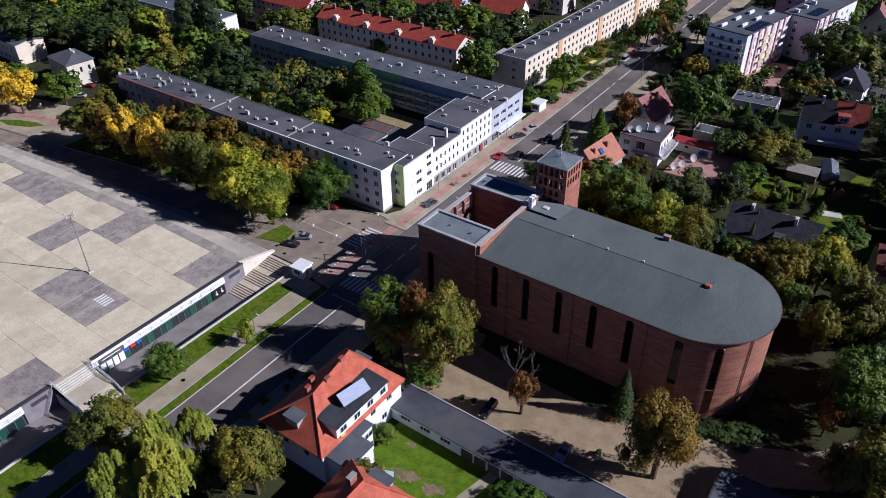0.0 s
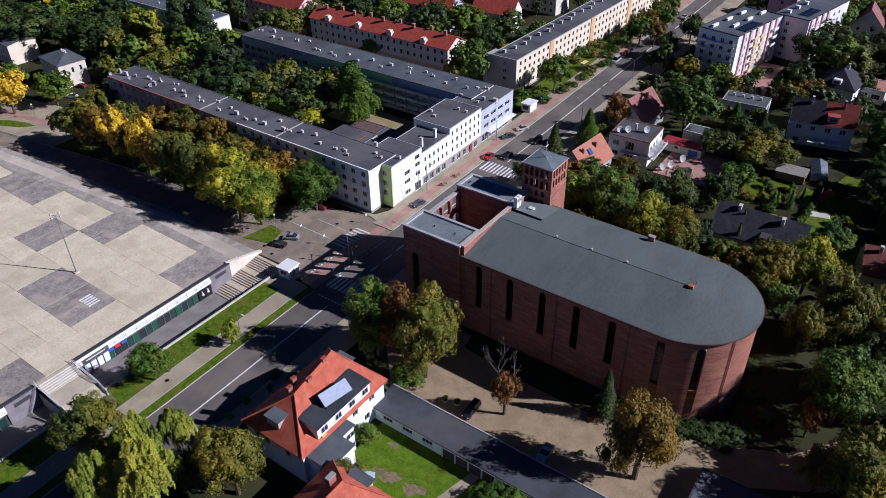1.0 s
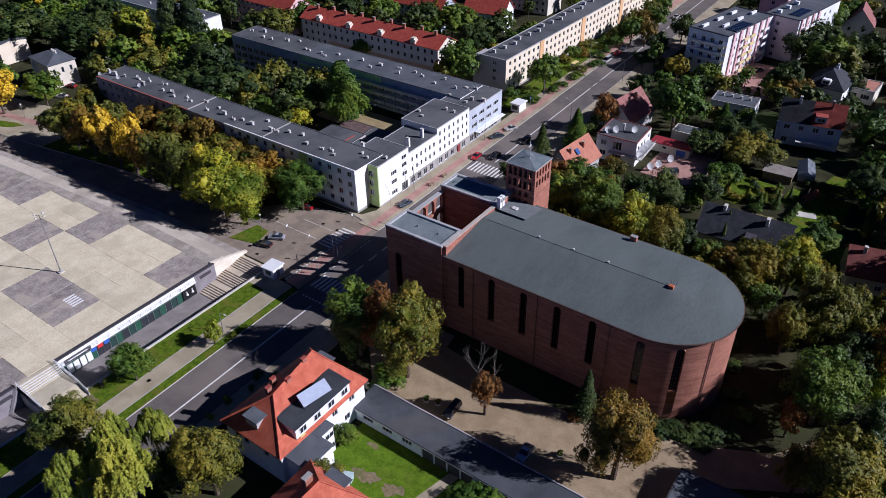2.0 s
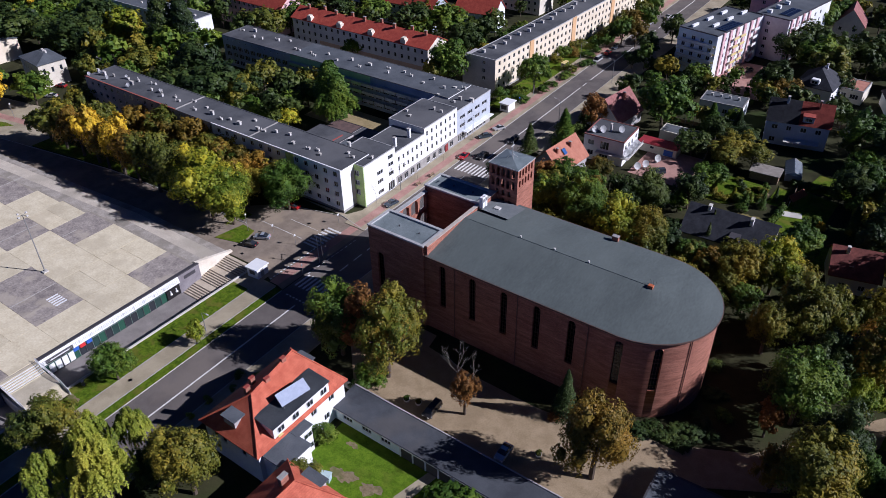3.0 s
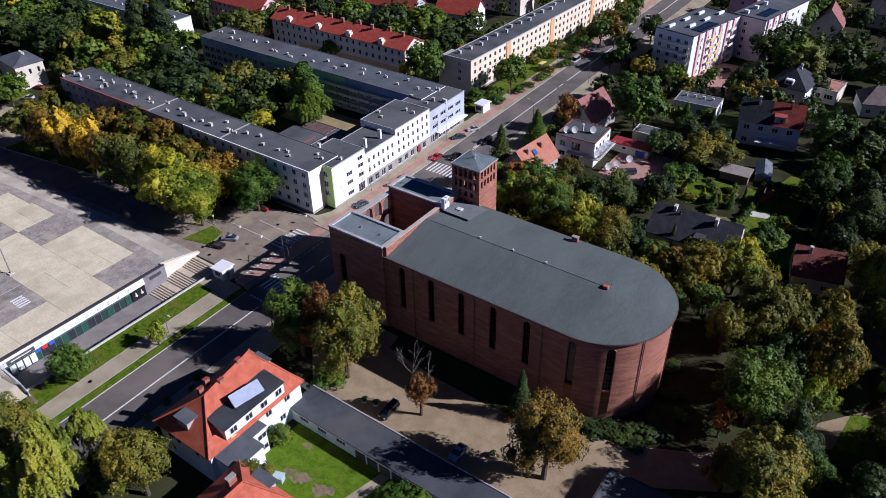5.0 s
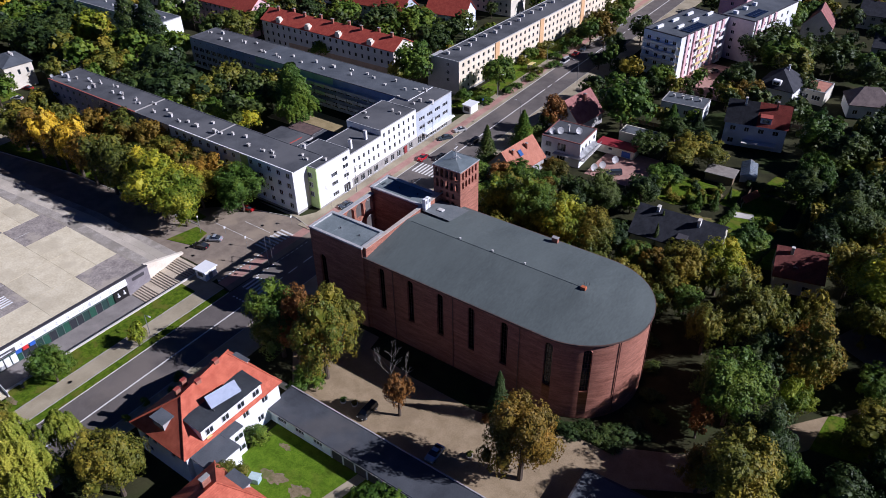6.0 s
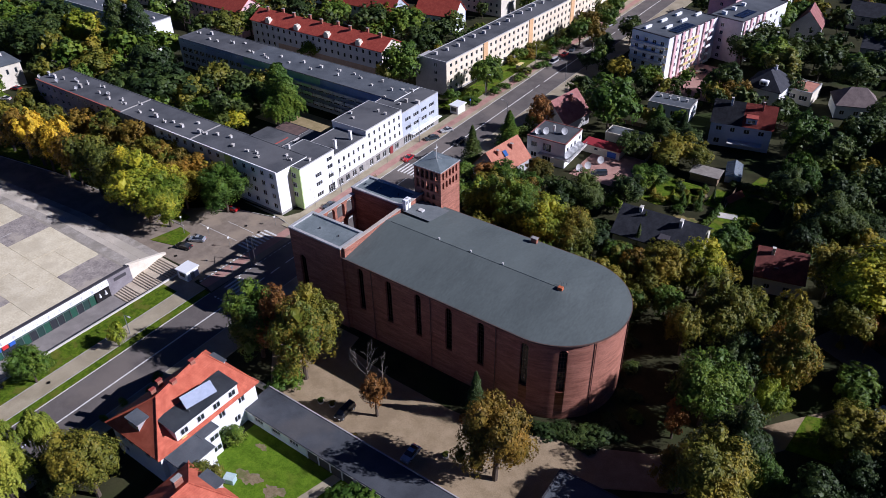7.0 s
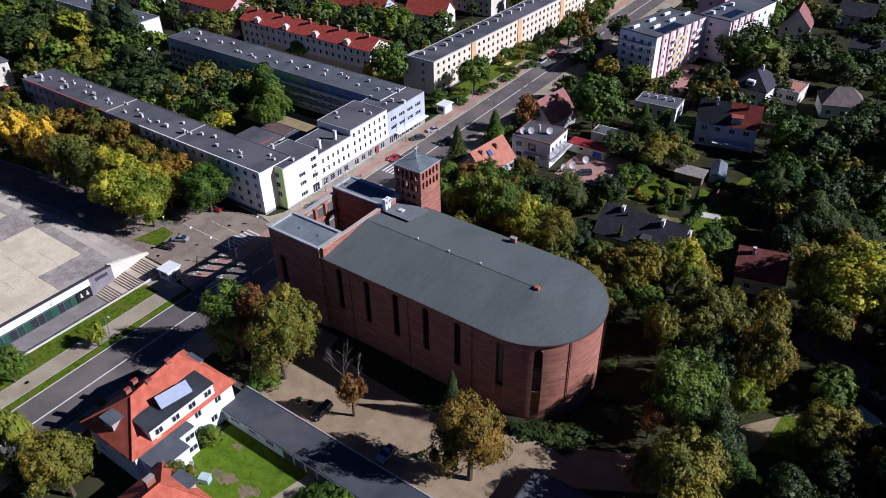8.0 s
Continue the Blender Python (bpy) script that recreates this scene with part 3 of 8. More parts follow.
slab_strip("garden_lawn_6", [(-20.2, 189), (-17.0, 189), (-16.6, 199), (-19.8, 199)], -0.3, 0.03, M_GRASS, "narrow garden lawn beside hedges", "lawn")
slab_strip("garden_lawn_7", [(-36, 182.6), (-30, 182), (-22.6, 187.4), (-22.4, 197.6), (-35, 198)], -0.3, 0.03, M_GRASS, "small garden lawn behind the dark-roofed house", "lawn")
worn_patch("garden_bed_1", -26.6, 186.0, 2.6, 6, 0.03, M_DRY, "dry yellowed garden bed")
worn_patch("garden_bed_2", -23.5, 193.5, 1.8, 7, 0.03, M_EARTH, "dug garden bed")
worn_patch("garden_bed_3", -21.5, 179.5, 2.0, 8, 0.03, M_DRY, "dry yellowed garden bed")
slab_strip("lot_pink", [(-62, 253), (-40, 253), (-40, 285), (-56, 285)], -0.3, 0.02, M_PAVING_RED, "reddish paved car park beside the pink flats", "car park")
slab_strip("lot_dishes", [(-57, 184), (-40, 184), (-42, 203), (-57, 203)], -0.3, 0.02, M_PAVING_RED, "reddish paved yard beside the white house", "yard")
slab_strip("pavement_west", [(-330, 78.2), (-214, 96.6), (-214, 110), (-236, 115), (-330, 98)], -0.3, 0.06, M_PAVING, "pale concrete paving at the end of the promenade", "pavement")
slab_strip("path_west", [(-300, 92.0), (-226, 104.2), (-216, 104.6), (-216, 106.8), (-228, 106.6), (-300, 94.8)], 0.0, 0.067, M_PAVING_RED, "reddish paved cycle path crossing pale paving", "path")
slab_strip("lawn_west", [(-250, 94.8), (-243, 94.6), (-236, 97.6), (-232.5, 101.2), (-237, 101.0), (-244, 98.6)], -0.1, 0.075, M_GRASS, "patch of grass under a yellow tree", "lawn")


def kerb_line(name, pts, w=0.15, z=0.15):
    bm = bmesh.new()
    for a, b in zip(pts, pts[1:]):
        a, b = Vector(a), Vector(b)
        n = (b - a).normalized()
        s = Vector((-n.y, n.x)) * w / 2
        prism(bm, [tuple(a - s), tuple(b - s), tuple(b + s), tuple(a + s)], -0.2, z)
    return setting(name, bm, M_KERB, "pale concrete kerb", "kerb")


def kerb_main(name, y0, y1, off):
    n = max(1, round((y1 - y0) / 20))
    kerb_line(name, [(xc(y0 + (y1 - y0) * i / n) + off, y0 + (y1 - y0) * i / n) for i in range(n + 1)])


kerb_main("kerb_1", -60, 90, -6.07)
kerb_main("kerb_2", 119.5, 420, -6.07)
kerb_main("kerb_3", -60, 420, 6.07)
kerb_main("kerb_4", -60, 90, -8.25)
kerb_main("kerb_5", -60, 86, -12.6)
kerb_line("kerb_6", [(-126, 116.2), (-108, 121.1), (-99.0, 119.2)])
kerb_line("kerb_7", [(-340, 76.1), (-180, 101.6), (-140, 104.1), (-126, 104.5)])


def marking(name, rects, label, material=None):
    """Painted bars on the road: rectangles x0, y0, x1, y1."""
    bm = bmesh.new()
    for x0, y0, x1, y1 in rects:
        box(bm, x0, y0, 0.0, x1, y1, 0.006)
    return setting(name, bm, material or M_PAINT, label, "road marking")


bm = bmesh.new()
for y0, y1 in [(-60, 88), (98.5, 101), (103, 106), (108, 111), (113, 116), (118, 156), (166, 230), (232, 235), (238, 300), (303, 420)]:
    n = max(1, round((y1 - y0) / 25))
    for i in range(n):
        a, b = y0 + (y1 - y0) * i / n, y0 + (y1 - y0) * (i + 1) / n
        prism(bm, [(xc(a) + 0.17, a), (xc(b) + 0.17, b), (xc(b) - 0.17, b), (xc(a) - 0.17, a)], 0.0, 0.006)
setting("marking_centre", bm, M_PAINT, "white painted line along the street's middle", "road marking")
marking("marking_crossing_1", [(-97.5 + i * 1.15, 93.2, -96.95 + i * 1.15, 98.0) for i in range(8)], "white zebra stripes across the main street")
marking("marking_crossing_2", [(-108.0 + i * 0.1, 106.6 + i * 1.15, -103.6 + i * 0.1, 107.15 + i * 1.15) for i in range(8)], "white zebra stripes across the side street")
marking("marking_crossing_3", [(-98.6 + i * 1.15, 158.0, -98.05 + i * 1.15, 163.5) for i in range(10)], "white zebra stripes across the street by the shops")
marking("marking_dashes", [(-103.9 + i * 0.0, 91.5 + i * 1.1, -103.5, 92.1 + i * 1.1) for i in range(14)] + [(-98.0, 98 + i * 1.6, -97.8, 98.8 + i * 1.6) for i in range(11)] + [(-96.6 + i * 1.0, 89.6, -96.1 + i * 1.0, 90.0) for i in range(9)], "short white guide dashes at the junction")
marking("marking_bays", [(-124, 107.6, -109.5, 107.72), (-118, 112.4, -108.6, 112.52)], "thin white parking lines on worn asphalt")
marking("marking_yard", [(-58, 82.7, -33, 82.84), (-55.9, 79.4, -55.76, 82.7), (-53.7, 79.4, -53.56, 82.7), (-50.6, 79.4, -50.46, 82.7)], "faint pale parking lines on the cobbles", surface("faded_paint", (0.46, 0.37, 0.22), (0.58, 0.48, 0.30), 0.9))
slab_strip("island", [(-127.8, 95.6), (-120.2, 97.6), (-121.7, 103.2), (-126.2, 103.7)], -0.2, 0.12, M_GRASS, "small grassy traffic island with a lamp post", "traffic island")

# ---- the raised square ----
bm = bmesh.new()
prism(bm, [(-420, -60), (TX0, -60), (TX0, 83.5), (-152, 83.5), (-420, 62)], -0.3, PLAZA_Z - 0.1)
setting("square_base", bm, surface("joint_dark", (0.26, 0.235, 0.195), (0.36, 0.33, 0.275), 0.95), "raised concrete body of the square", "square")
bands = [0.0, 2.3, 4.1, 4.5, 7.0, 9.5]
drop = [0.12, 0.45, 0.95, 1.55, 2.2]
terrace = [surface("terrace_cobble", (0.30, 0.275, 0.235), (0.42, 0.385, 0.335), 0.95, 0.5, 3.5, 0.6, c3=(0.23, 0.21, 0.17), patch=0.7), surface("terrace_pale", (0.46, 0.415, 0.34), (0.58, 0.53, 0.44), 0.9, 0.2, 8, 0.15, c3=(0.36, 0.33, 0.27), patch=0.6), surface("terrace_kerb", (0.2, 0.185, 0.16), (0.28, 0.26, 0.225), 0.9)]
for k, mi in enumerate((0, 1, 2, 1, 0)):
    a, b = bands[k], bands[k + 1]
    bm = bmesh.new()
    prism(bm, [(-420, 62 + a), (-152, 83.5 + a), (-120.2, 83.5 + a), (-120.2, 83.5 + b), (-152, 83.5 + b), (-420, 62 + b)], -0.3, PLAZA_Z - drop[k])
    setting("square_step_%d" % (k + 1), bm, terrace[mi], "broad shallow stone terrace down to the street", "steps")

SX, SY = 10.55, 10.93
dark_cells = {(0, 0), (1, 0), (3, 1), (2, 2), (5, 2), (6, 2), (-1, 2), (-1, -2), (8, 1), (4, -2), (9, 2), (7, -1)}
slab_mesh = {}
base = thing("paving", "large square concrete slabs in pale and dark grey", "paving", kind="structure")
slab_rng = random.Random(5)
for i in range(-1, 14):
    for j in range(-6, 4):
        x1 = -128.9 - i * SX
        x0 = x1 - SX
        if i == -1:
            x1 = TX0 - 0.25
        y0, y1 = 50.1 + j * SY, 50.1 + (j + 1) * SY
        lim = 83.3 if x0 > -152 else 83.3 + (x0 + 152) * 0.08
        y1 = min(y1, lim)
        if y1 - y0 < 0.5:
            continue
        dark = (i, j) in dark_cells
        nx, ny = (1, 1) if (i * 7 + j * 3) % 3 else (2, 1) if dark else (1, 2)
        for a in range(nx):
            for b in range(ny):
                w, d = (x1 - x0) / nx, (y1 - y0) / ny
                key = (round(w, 2), round(d, 2), dark)
                if key not in slab_mesh:
                    slab_mesh[key] = finish("slab", one(box, 0.025, 0.025, -0.12, w - 0.025, d - 0.025, 0.0), M_SLAB_DARK if dark else M_SLAB)
                s = new("slab", slab_mesh[key])
                s.parent = base
                s.location = (x0 + a * w, y0 + b * d, PLAZA_Z + slab_rng.uniform(-0.008, 0.008))

for x, y0, y1 in ((-139.45, 50.3, 60.9), (-165.85, 61.3, 71.8), (-192.2, 72.2, 82.4), (-155.3, 72.2, 76.0)):
    tagged(new("painted_line", finish("painted_line", one(box, x - 0.13, y0, PLAZA_Z - 0.02, x + 0.13, y1, PLAZA_Z + 0.016), M_KERB)), "thin pale line across the dark paving", "floor marking", "painted lines")

# sunken walkway, its walls and stairs
setting("walkway_floor", one(box, TX0, TY0, LOW_Z - 0.2, TX1, 78.5, LOW_Z), surface("walkway_paver", (0.19, 0.175, 0.165), (0.27, 0.25, 0.235), 0.85, 0.25, 10, 0.15), "grey-brown paved walkway below street level", "walkway")
setting("retaining_wall", one(box, TX1 - 0.05, TY0, LOW_Z - 0.2, TX1 + 0.3, 93.0, 0.42), M_CONCRETE, "pale concrete retaining wall along the lawn", "wall")
bm = bmesh.new()
n = 18
stair_y = [78.5 + k * 0.62 + (1.3 if k >= 6 else 0) + (1.3 if k >= 12 else 0) for k in range(n)]
for k in range(n):
    y = stair_y[k]
    box(bm, TX0 + 0.0, y, LOW_Z - 0.2, TX1 - 0.06, 92.6, LOW_Z + (k + 1) * (-LOW_Z / n) - 0.01)
setting("stairs_north", bm, surface("stair_stone", (0.44, 0.375, 0.28), (0.56, 0.485, 0.37), 0.85, 0.5, 9, 0.1), "wide pale stone stairs down to the walkway", "stairs")
bm = bmesh.new()
for k in range(n):
    y = stair_y[k]
    z = LOW_Z + (k + 1) * (-LOW_Z / n) - 0.01
    box(bm, TX0 + 0.05, y, z - 0.06, TX1 - 0.1, y + 0.2, z + 0.008)
setting("stair_nosing", bm, surface("stair_nosing", (0.17, 0.14, 0.11), (0.25, 0.21, 0.165), 0.85), "dark strips on the stair edges", "stairs")
bm = bmesh.new()
vs = [(TX0 - 0.75, 83.6, LOW_Z), (TX0 - 0.75, 94.0, LOW_Z), (TX0 - 0.75, 94.0, 0.5), (TX0 - 0.75, 83.6, PLAZA_Z + 0.25)]
lo, hi = [bm.verts.new(p) for p in vs], [bm.verts.new((p[0] + 0.75, p[1], p[2])) for p in vs]
bm.faces.new(lo[::-1])
bm.faces.new(hi)
for k in range(4):
    bm.faces.new((lo[k], lo[(k + 1) % 4], hi[(k + 1) % 4], hi[k]))
bmesh.ops.recalc_face_normals(bm, faces=bm.faces)
setting("stair_wall", bm, surface("cream_concrete", (0.62, 0.56, 0.46), (0.74, 0.69, 0.58), 0.8, 0.3, 8, 0.05), "cream sloping wall beside the stairs", "wall")


# the green of reflected trees is put into this pane colour
M_SHOP_REFLECT = glassy("shop_glass_green_reflection", (0.022, 0.085, 0.055))
M_SHOP_FRAME = plain("shop_frame_grey", (0.16, 0.22, 0.20), 0.5, 0.3)
M_BLACK = plain("sign_black", (0.015, 0.014, 0.016), 0.4)


def pavilion(y0, y1, sign_end):
    """Glass-fronted shop row set into the edge of the square."""
    p = thing("pavilion", "long glass-fronted shop row under the square's edge", "pavilion", TX0, y0, LOW_Z, group="shop rows")
    L, H = y1 - y0, PLAZA_Z - LOW_Z
    part("coping", one(box, -0.35, 0, H - 0.05, 0.62, L, H + 0.16, 0.03), M_DARK, p, "dark anthracite roof edge")
    fascia = bmesh.new()
    quad(fascia, (0.9, 0, H - 1.45), (0.9, L - 6, H - 1.45), (0.55, L - 6, H - 0.06), (0.55, 0, H - 0.06))
    quad(fascia, (0.0, 0, H - 1.45), (0.0, L - 6, H - 1.45), (0.9, L - 6, H - 1.45), (0.9, 0, H - 1.45))
    part("fascia", fascia, M_WHITE, p, "broad white band above the glazing")
    for k in range(3):
        bm = bmesh.new()
        tube(bm, (1.0, 0.3, H - 1.05 + k * 0.3), (1.0, L - 6.3, H - 1.05 + k * 0.3), 0.025, 0.025, 5)
        part("rail", bm, M_METAL, p)
    for k in range(int((L - 6.5) / 2.6)):
        part("rail_post", one(box, 0.97, 0.6 + k * 2.6, H - 1.3, 1.03, 0.66 + k * 2.6, H - 0.4), M_METAL, p)
    npan = int((L - 6.5) / 1.55)
    for k in range(npan):
        part("glass_panel", one(box, 0.05, 0.4 + k * 1.55, 0.1, 0.12, 0.4 + k * 1.55 + 1.45, H - 1.45), (M_SHOP, M_SHOP_REFLECT, M_PANE, M_SHOP, M_SHOP_REFLECT, M_PANE, M_PANE)[k % 7], p)
        part("transom", one(box, 0.1, 0.4 + k * 1.55, H - 2.5, 0.2, 0.4 + k * 1.55 + 1.45, H - 2.4), M_SHOP_FRAME, p)
        part("mullion", one(box, 0.02, 0.3 + k * 1.55, 0.0, 0.22, 0.4 + k * 1.55, H - 1.45), M_SHOP_FRAME if k % 3 else M_DARK, p)
    part("back_wall", one(box, 0.0, 0.0, 0.0, 0.03, L, H - 0.06), M_DARK, p)
    part("end_wall", one(box, 0.04, L - 6.0, 0.0, 0.35, L, H - 0.06), surface("panel_grey", (0.19, 0.175, 0.19), (0.25, 0.235, 0.25), 0.7), p, "dark grey panelled end wall")
    part("canopy_edge", one(box, 0.9, 0.2, H - 1.55, 1.0, L - 6.1, H - 1.43), M_FRAME, p)
    part("recess_window", one(box, 0.3, L - 4.4, 3.2, 0.4, L - 1.2, 4.1, 0.02), M_DARK, p)
    if sign_end:
        sb = part("sign_board", one(box, 0.3, L - 9.6, 0.3, 0.46, L - 6.1, H - 1.55, 0.02), M_BLACK, p, "dark sign board with plain white shapes")
        for k in range(2):
            bm = bmesh.new()
            tube(bm, (0.5, L - 8.6 + k * 1.5, 1.5), (0.5, L - 8.6 + k * 1.5, 1.95), 0.38, 0.12, 10)
            tube(bm, (0.5, L - 8.6 + k * 1.5, 2.0), (0.5, L - 8.6 + k * 1.5, 2.4), 0.17, 0.17, 10)
            part("emblem", bm, M_FRAME, sb)
        for k in range(4):
            part("poster", one(box, 0.16, 1.6 + k * 1.4, 0.3, 0.26, 2.75 + k * 1.4, 2.5, 0.01), M_WHITE, p, "white window poster")
        for k, mm in enumerate((M_BLUESIGN, M_REDSIGN, M_BLUESIGN)):
            part("sign", one(box, 0.16, 7.0 + k * 1.5, 2.0, 0.3, 8.2 + k * 1.5, 2.9, 0.02), mm, p)
        name_board = part("name_board", one(box, 0.9, 1.2, 3.5, 1.0, 7.0, 4.55, 0.02), M_DARK, p, "dark name board with a pale bar")
        part("bar", one(box, 1.0, 2.0, 3.9, 1.03, 6.2, 4.15), M_FRAME, name_board)
    return p


pavilion(44.6, 84.0, True)
pavilion(-20.0, 36.4, False)

# south stairs across the walkway
st = thing("stairs_south", "pale concrete stairs with railings from the square", "stairs", TX0, 36.6, 0, kind="structure")
bm = bmesh.new()
for k in range(6):
    box(bm, 0.0, 0.3, -2.4, 0.5 + (5 - k) * 0.55 - 0.5 + 0.55, 7.7, PLAZA_Z - 1.0 + k * 0.17)
box(bm, 0, 0.3, -2.4, 8.0, 7.7, PLAZA_Z - 1.15)
for k in range(9):
    box(bm, 8.0, 0.3, -2.4, 8.0 + (9 - k) * 0.33, 7.7, k * 0.17 + 0.1)
part("steps", bm, surface("south_stair_concrete", (0.42, 0.375, 0.275), (0.54, 0.49, 0.37), 0.88, 0.3, 8, 0.1), st)
for k in range(5):
    part("nosing", one(box, 0.35 + (5 - k) * 0.55 - 0.3, 0.35, PLAZA_Z - 0.995 + k * 0.17 - 0.16, 0.6 + (5 - k) * 0.55 - 0.3, 7.65, PLAZA_Z - 0.985 + k * 0.17 + 0.01 - 0.17 + 0.17), M_WHITE, st)
for y in (0.1, 7.75):
    part("side_wall", one(box, 0.2, y - 0.12, -2.4, 11.0, y + 0.12, 0.6), M_CONCRETE, st)
    for a, b in (((0.2, y, PLAZA_Z + 1.0), (8.2, y, PLAZA_Z - 0.1)), ((8.2, y, PLAZA_Z - 0.1), (11.0, y, 1.2))):
        bm = bmesh.new()
        tube(bm, a, b, 0.05, 0.05, 6)
        a, b = Vector(a), Vector(b)
        for k in range(27):
            p = a.lerp(b, k / 26)
            tube(bm, p, (p.x, p.y, p.z - 1.2), 0.032, 0.032, 4)
        part("railing", bm, M_FRAME, st)

# tall lighting mast on the square
mast = thing("light_mast", "slim tall grey mast with four small floodlights", "light mast", -145.3, 61.8, PLAZA_Z)
part("base", one(box, -0.6, -0.6, 0, 0.6, 0.6, 0.25, 0.05), M_CONCRETE, mast)
bm = bmesh.new()
tube(bm, (0, 0, 0.2), (0, 0, 15.5), 0.16, 0.08, 10)
part("pole", bm, M_METAL, mast)
for k in range(4):
    a = k * math.tau / 4 + 0.4
    bm = bmesh.new()
    tube(bm, (0, 0, 15.3), (1.2 * math.cos(a), 1.2 * math.sin(a), 15.4), 0.05, 0.05, 6)
    arm = part("arm", bm, M_METAL, mast)
    part("floodlight", one(box, 1.2 * math.cos(a) - 0.25, 1.2 * math.sin(a) - 0.2, 15.25, 1.2 * math.cos(a) + 0.25, 1.2 * math.sin(a) + 0.2, 15.55, 0.04), M_VENT, arm)
for k in range(5):
    tagged(new("vent_grate", finish("vent_grate", one(box, -135.6 + k * 0.88, 56.2, PLAZA_Z - 0.02, -135.15 + k * 0.88, 58.9, PLAZA_Z + 0.02), M_WHITE)), "white painted bar on the dark paving", "floor marking", "painted bars")

# ---- the church ----
church = thing("church", "large red-brick church with rounded apse, flat-roofed front and tower", "church")
NS, NN, NW, APX, NE_Z = 99.55, 125.6, -64.5, -23.65, 18.2
AX = (NS + NN) / 2
R = (NN - NS) / 2


def arch_poly(w, h, seg=8):
    """Outline of a round-headed opening, from its lower left corner, counter-clockwise."""
    r = w / 2
    return [(0, 0), (w, 0)] + [(r + r * math.cos(a), h - r + r * math.sin(a)) for a in [math.pi * k / seg for k in range(seg + 1)]]


def arch_wall(bm, o, du, width, height, holes, depth, seg=8, mi=0):
    """Wall face with round-headed openings: the area round each head is filled with narrow strips."""
    o, du = Vector(o), Vector(du)
    n, up = du.cross(Vector((0, 0, 1))), Vector((0, 0, 1))
    pt = lambda u, v, d=0.0: o + du * u + up * v - n * d
    rect = [(u, v, w, h) for u, v, w, h in holes]
    us = sorted({0.0, width, *[q for u, v, w, h in rect for q in (u, u + w)]})
    vs = sorted({0.0, height, *[q for u, v, w, h in rect for q in (v, v + h)]})
    for i in range(len(us) - 1):
        for j in range(len(vs) - 1):
            cu, cv = (us[i] + us[i + 1]) / 2, (vs[j] + vs[j + 1]) / 2
            if not any(u < cu < u + w and v < cv < v + h for u, v, w, h in rect):
                quad(bm, pt(us[i], vs[j]), pt(us[i + 1], vs[j]), pt(us[i + 1], vs[j + 1]), pt(us[i], vs[j + 1]), mi)
    for u, v, w, h in rect:
        r = w / 2
        arc = [(u + r + r * math.cos(a), v + h - r + r * math.sin(a)) for a in [math.pi * k / seg for k in range(seg + 1)]]
        for a, b in zip(arc, arc[1:]):
            quad(bm, pt(*a), pt(a[0], v + h), pt(b[0], v + h), pt(*b), mi)
        loop = [(u, v), (u + w, v)] + arc
        for k in range(len(loop)):
            a, b = loop[k], loop[(k + 1) % len(loop)]
            quad(bm, pt(*a, depth), pt(*b, depth), pt(*b), pt(*a), mi)


M_LEAD = plain("window_lead", (0.085, 0.05, 0.042), 0.7)


def arch_window(parent, o, du, u, v, w, h, depth=0.3):
    """Dark leaded glass with bars in a round-headed opening."""
    o, du = Vector(o), Vector(du)
    n = du.cross(Vector((0, 0, 1)))
    m = Matrix((du, Vector((0, 0, 1)), n)).transposed().to_4x4()
    m.translation = o + du * u + Vector((0, 0, v)) - n * depth
    bm = bmesh.new()
    f = bm.faces.new([bm.verts.new((*p, 0)) for p in arch_poly(w, h)])
    bmesh.ops.solidify(bm, geom=[f], thickness=0.06)
    win = part("window", bm, M_PANE, parent)
    win.matrix_basis = m
    bm = bmesh.new()
    for k in range(1, 3):
        box(bm, w * k / 3 - 0.03, 0, 0.0, w * k / 3 + 0.03, h - w * 0.3, 0.06)
    k = 0.9
    while k < h - w * 0.5:
        box(bm, 0, k - 0.03, 0.0, w, k + 0.03, 0.06)
        k += 0.9
    part("leading", bm, M_LEAD, win)


# south nave wall with tall windows
holes = [(-60.9 - NW + k * 7.1, 6.8, 1.5, 10.2) for k in range(5)]
bm = bmesh.new()
arch_wall(bm, (NW, NS, 0), (1, 0, 0), APX - NW, NE_Z, [(u - 0.1, v, w, h) for u, v, w, h in holes], 0.55)
part("wall", bm, M_BRICK, church, "dark red brick nave wall")
for u, v, w, h in holes:
    arch_window(church, (NW, NS, 0), (1, 0, 0), u - 0.1, v, w, h, 0.5)
bm = bmesh.new()
panel(bm, (APX, NN, 0), (-1, 0, 0), APX - NW, NE_Z, [])
part("wall", bm, M_BRICK, church)
# apse: facets round half a circle, tall windows in some of them
SEG, FAC = 48, 24
bm = bmesh.new()
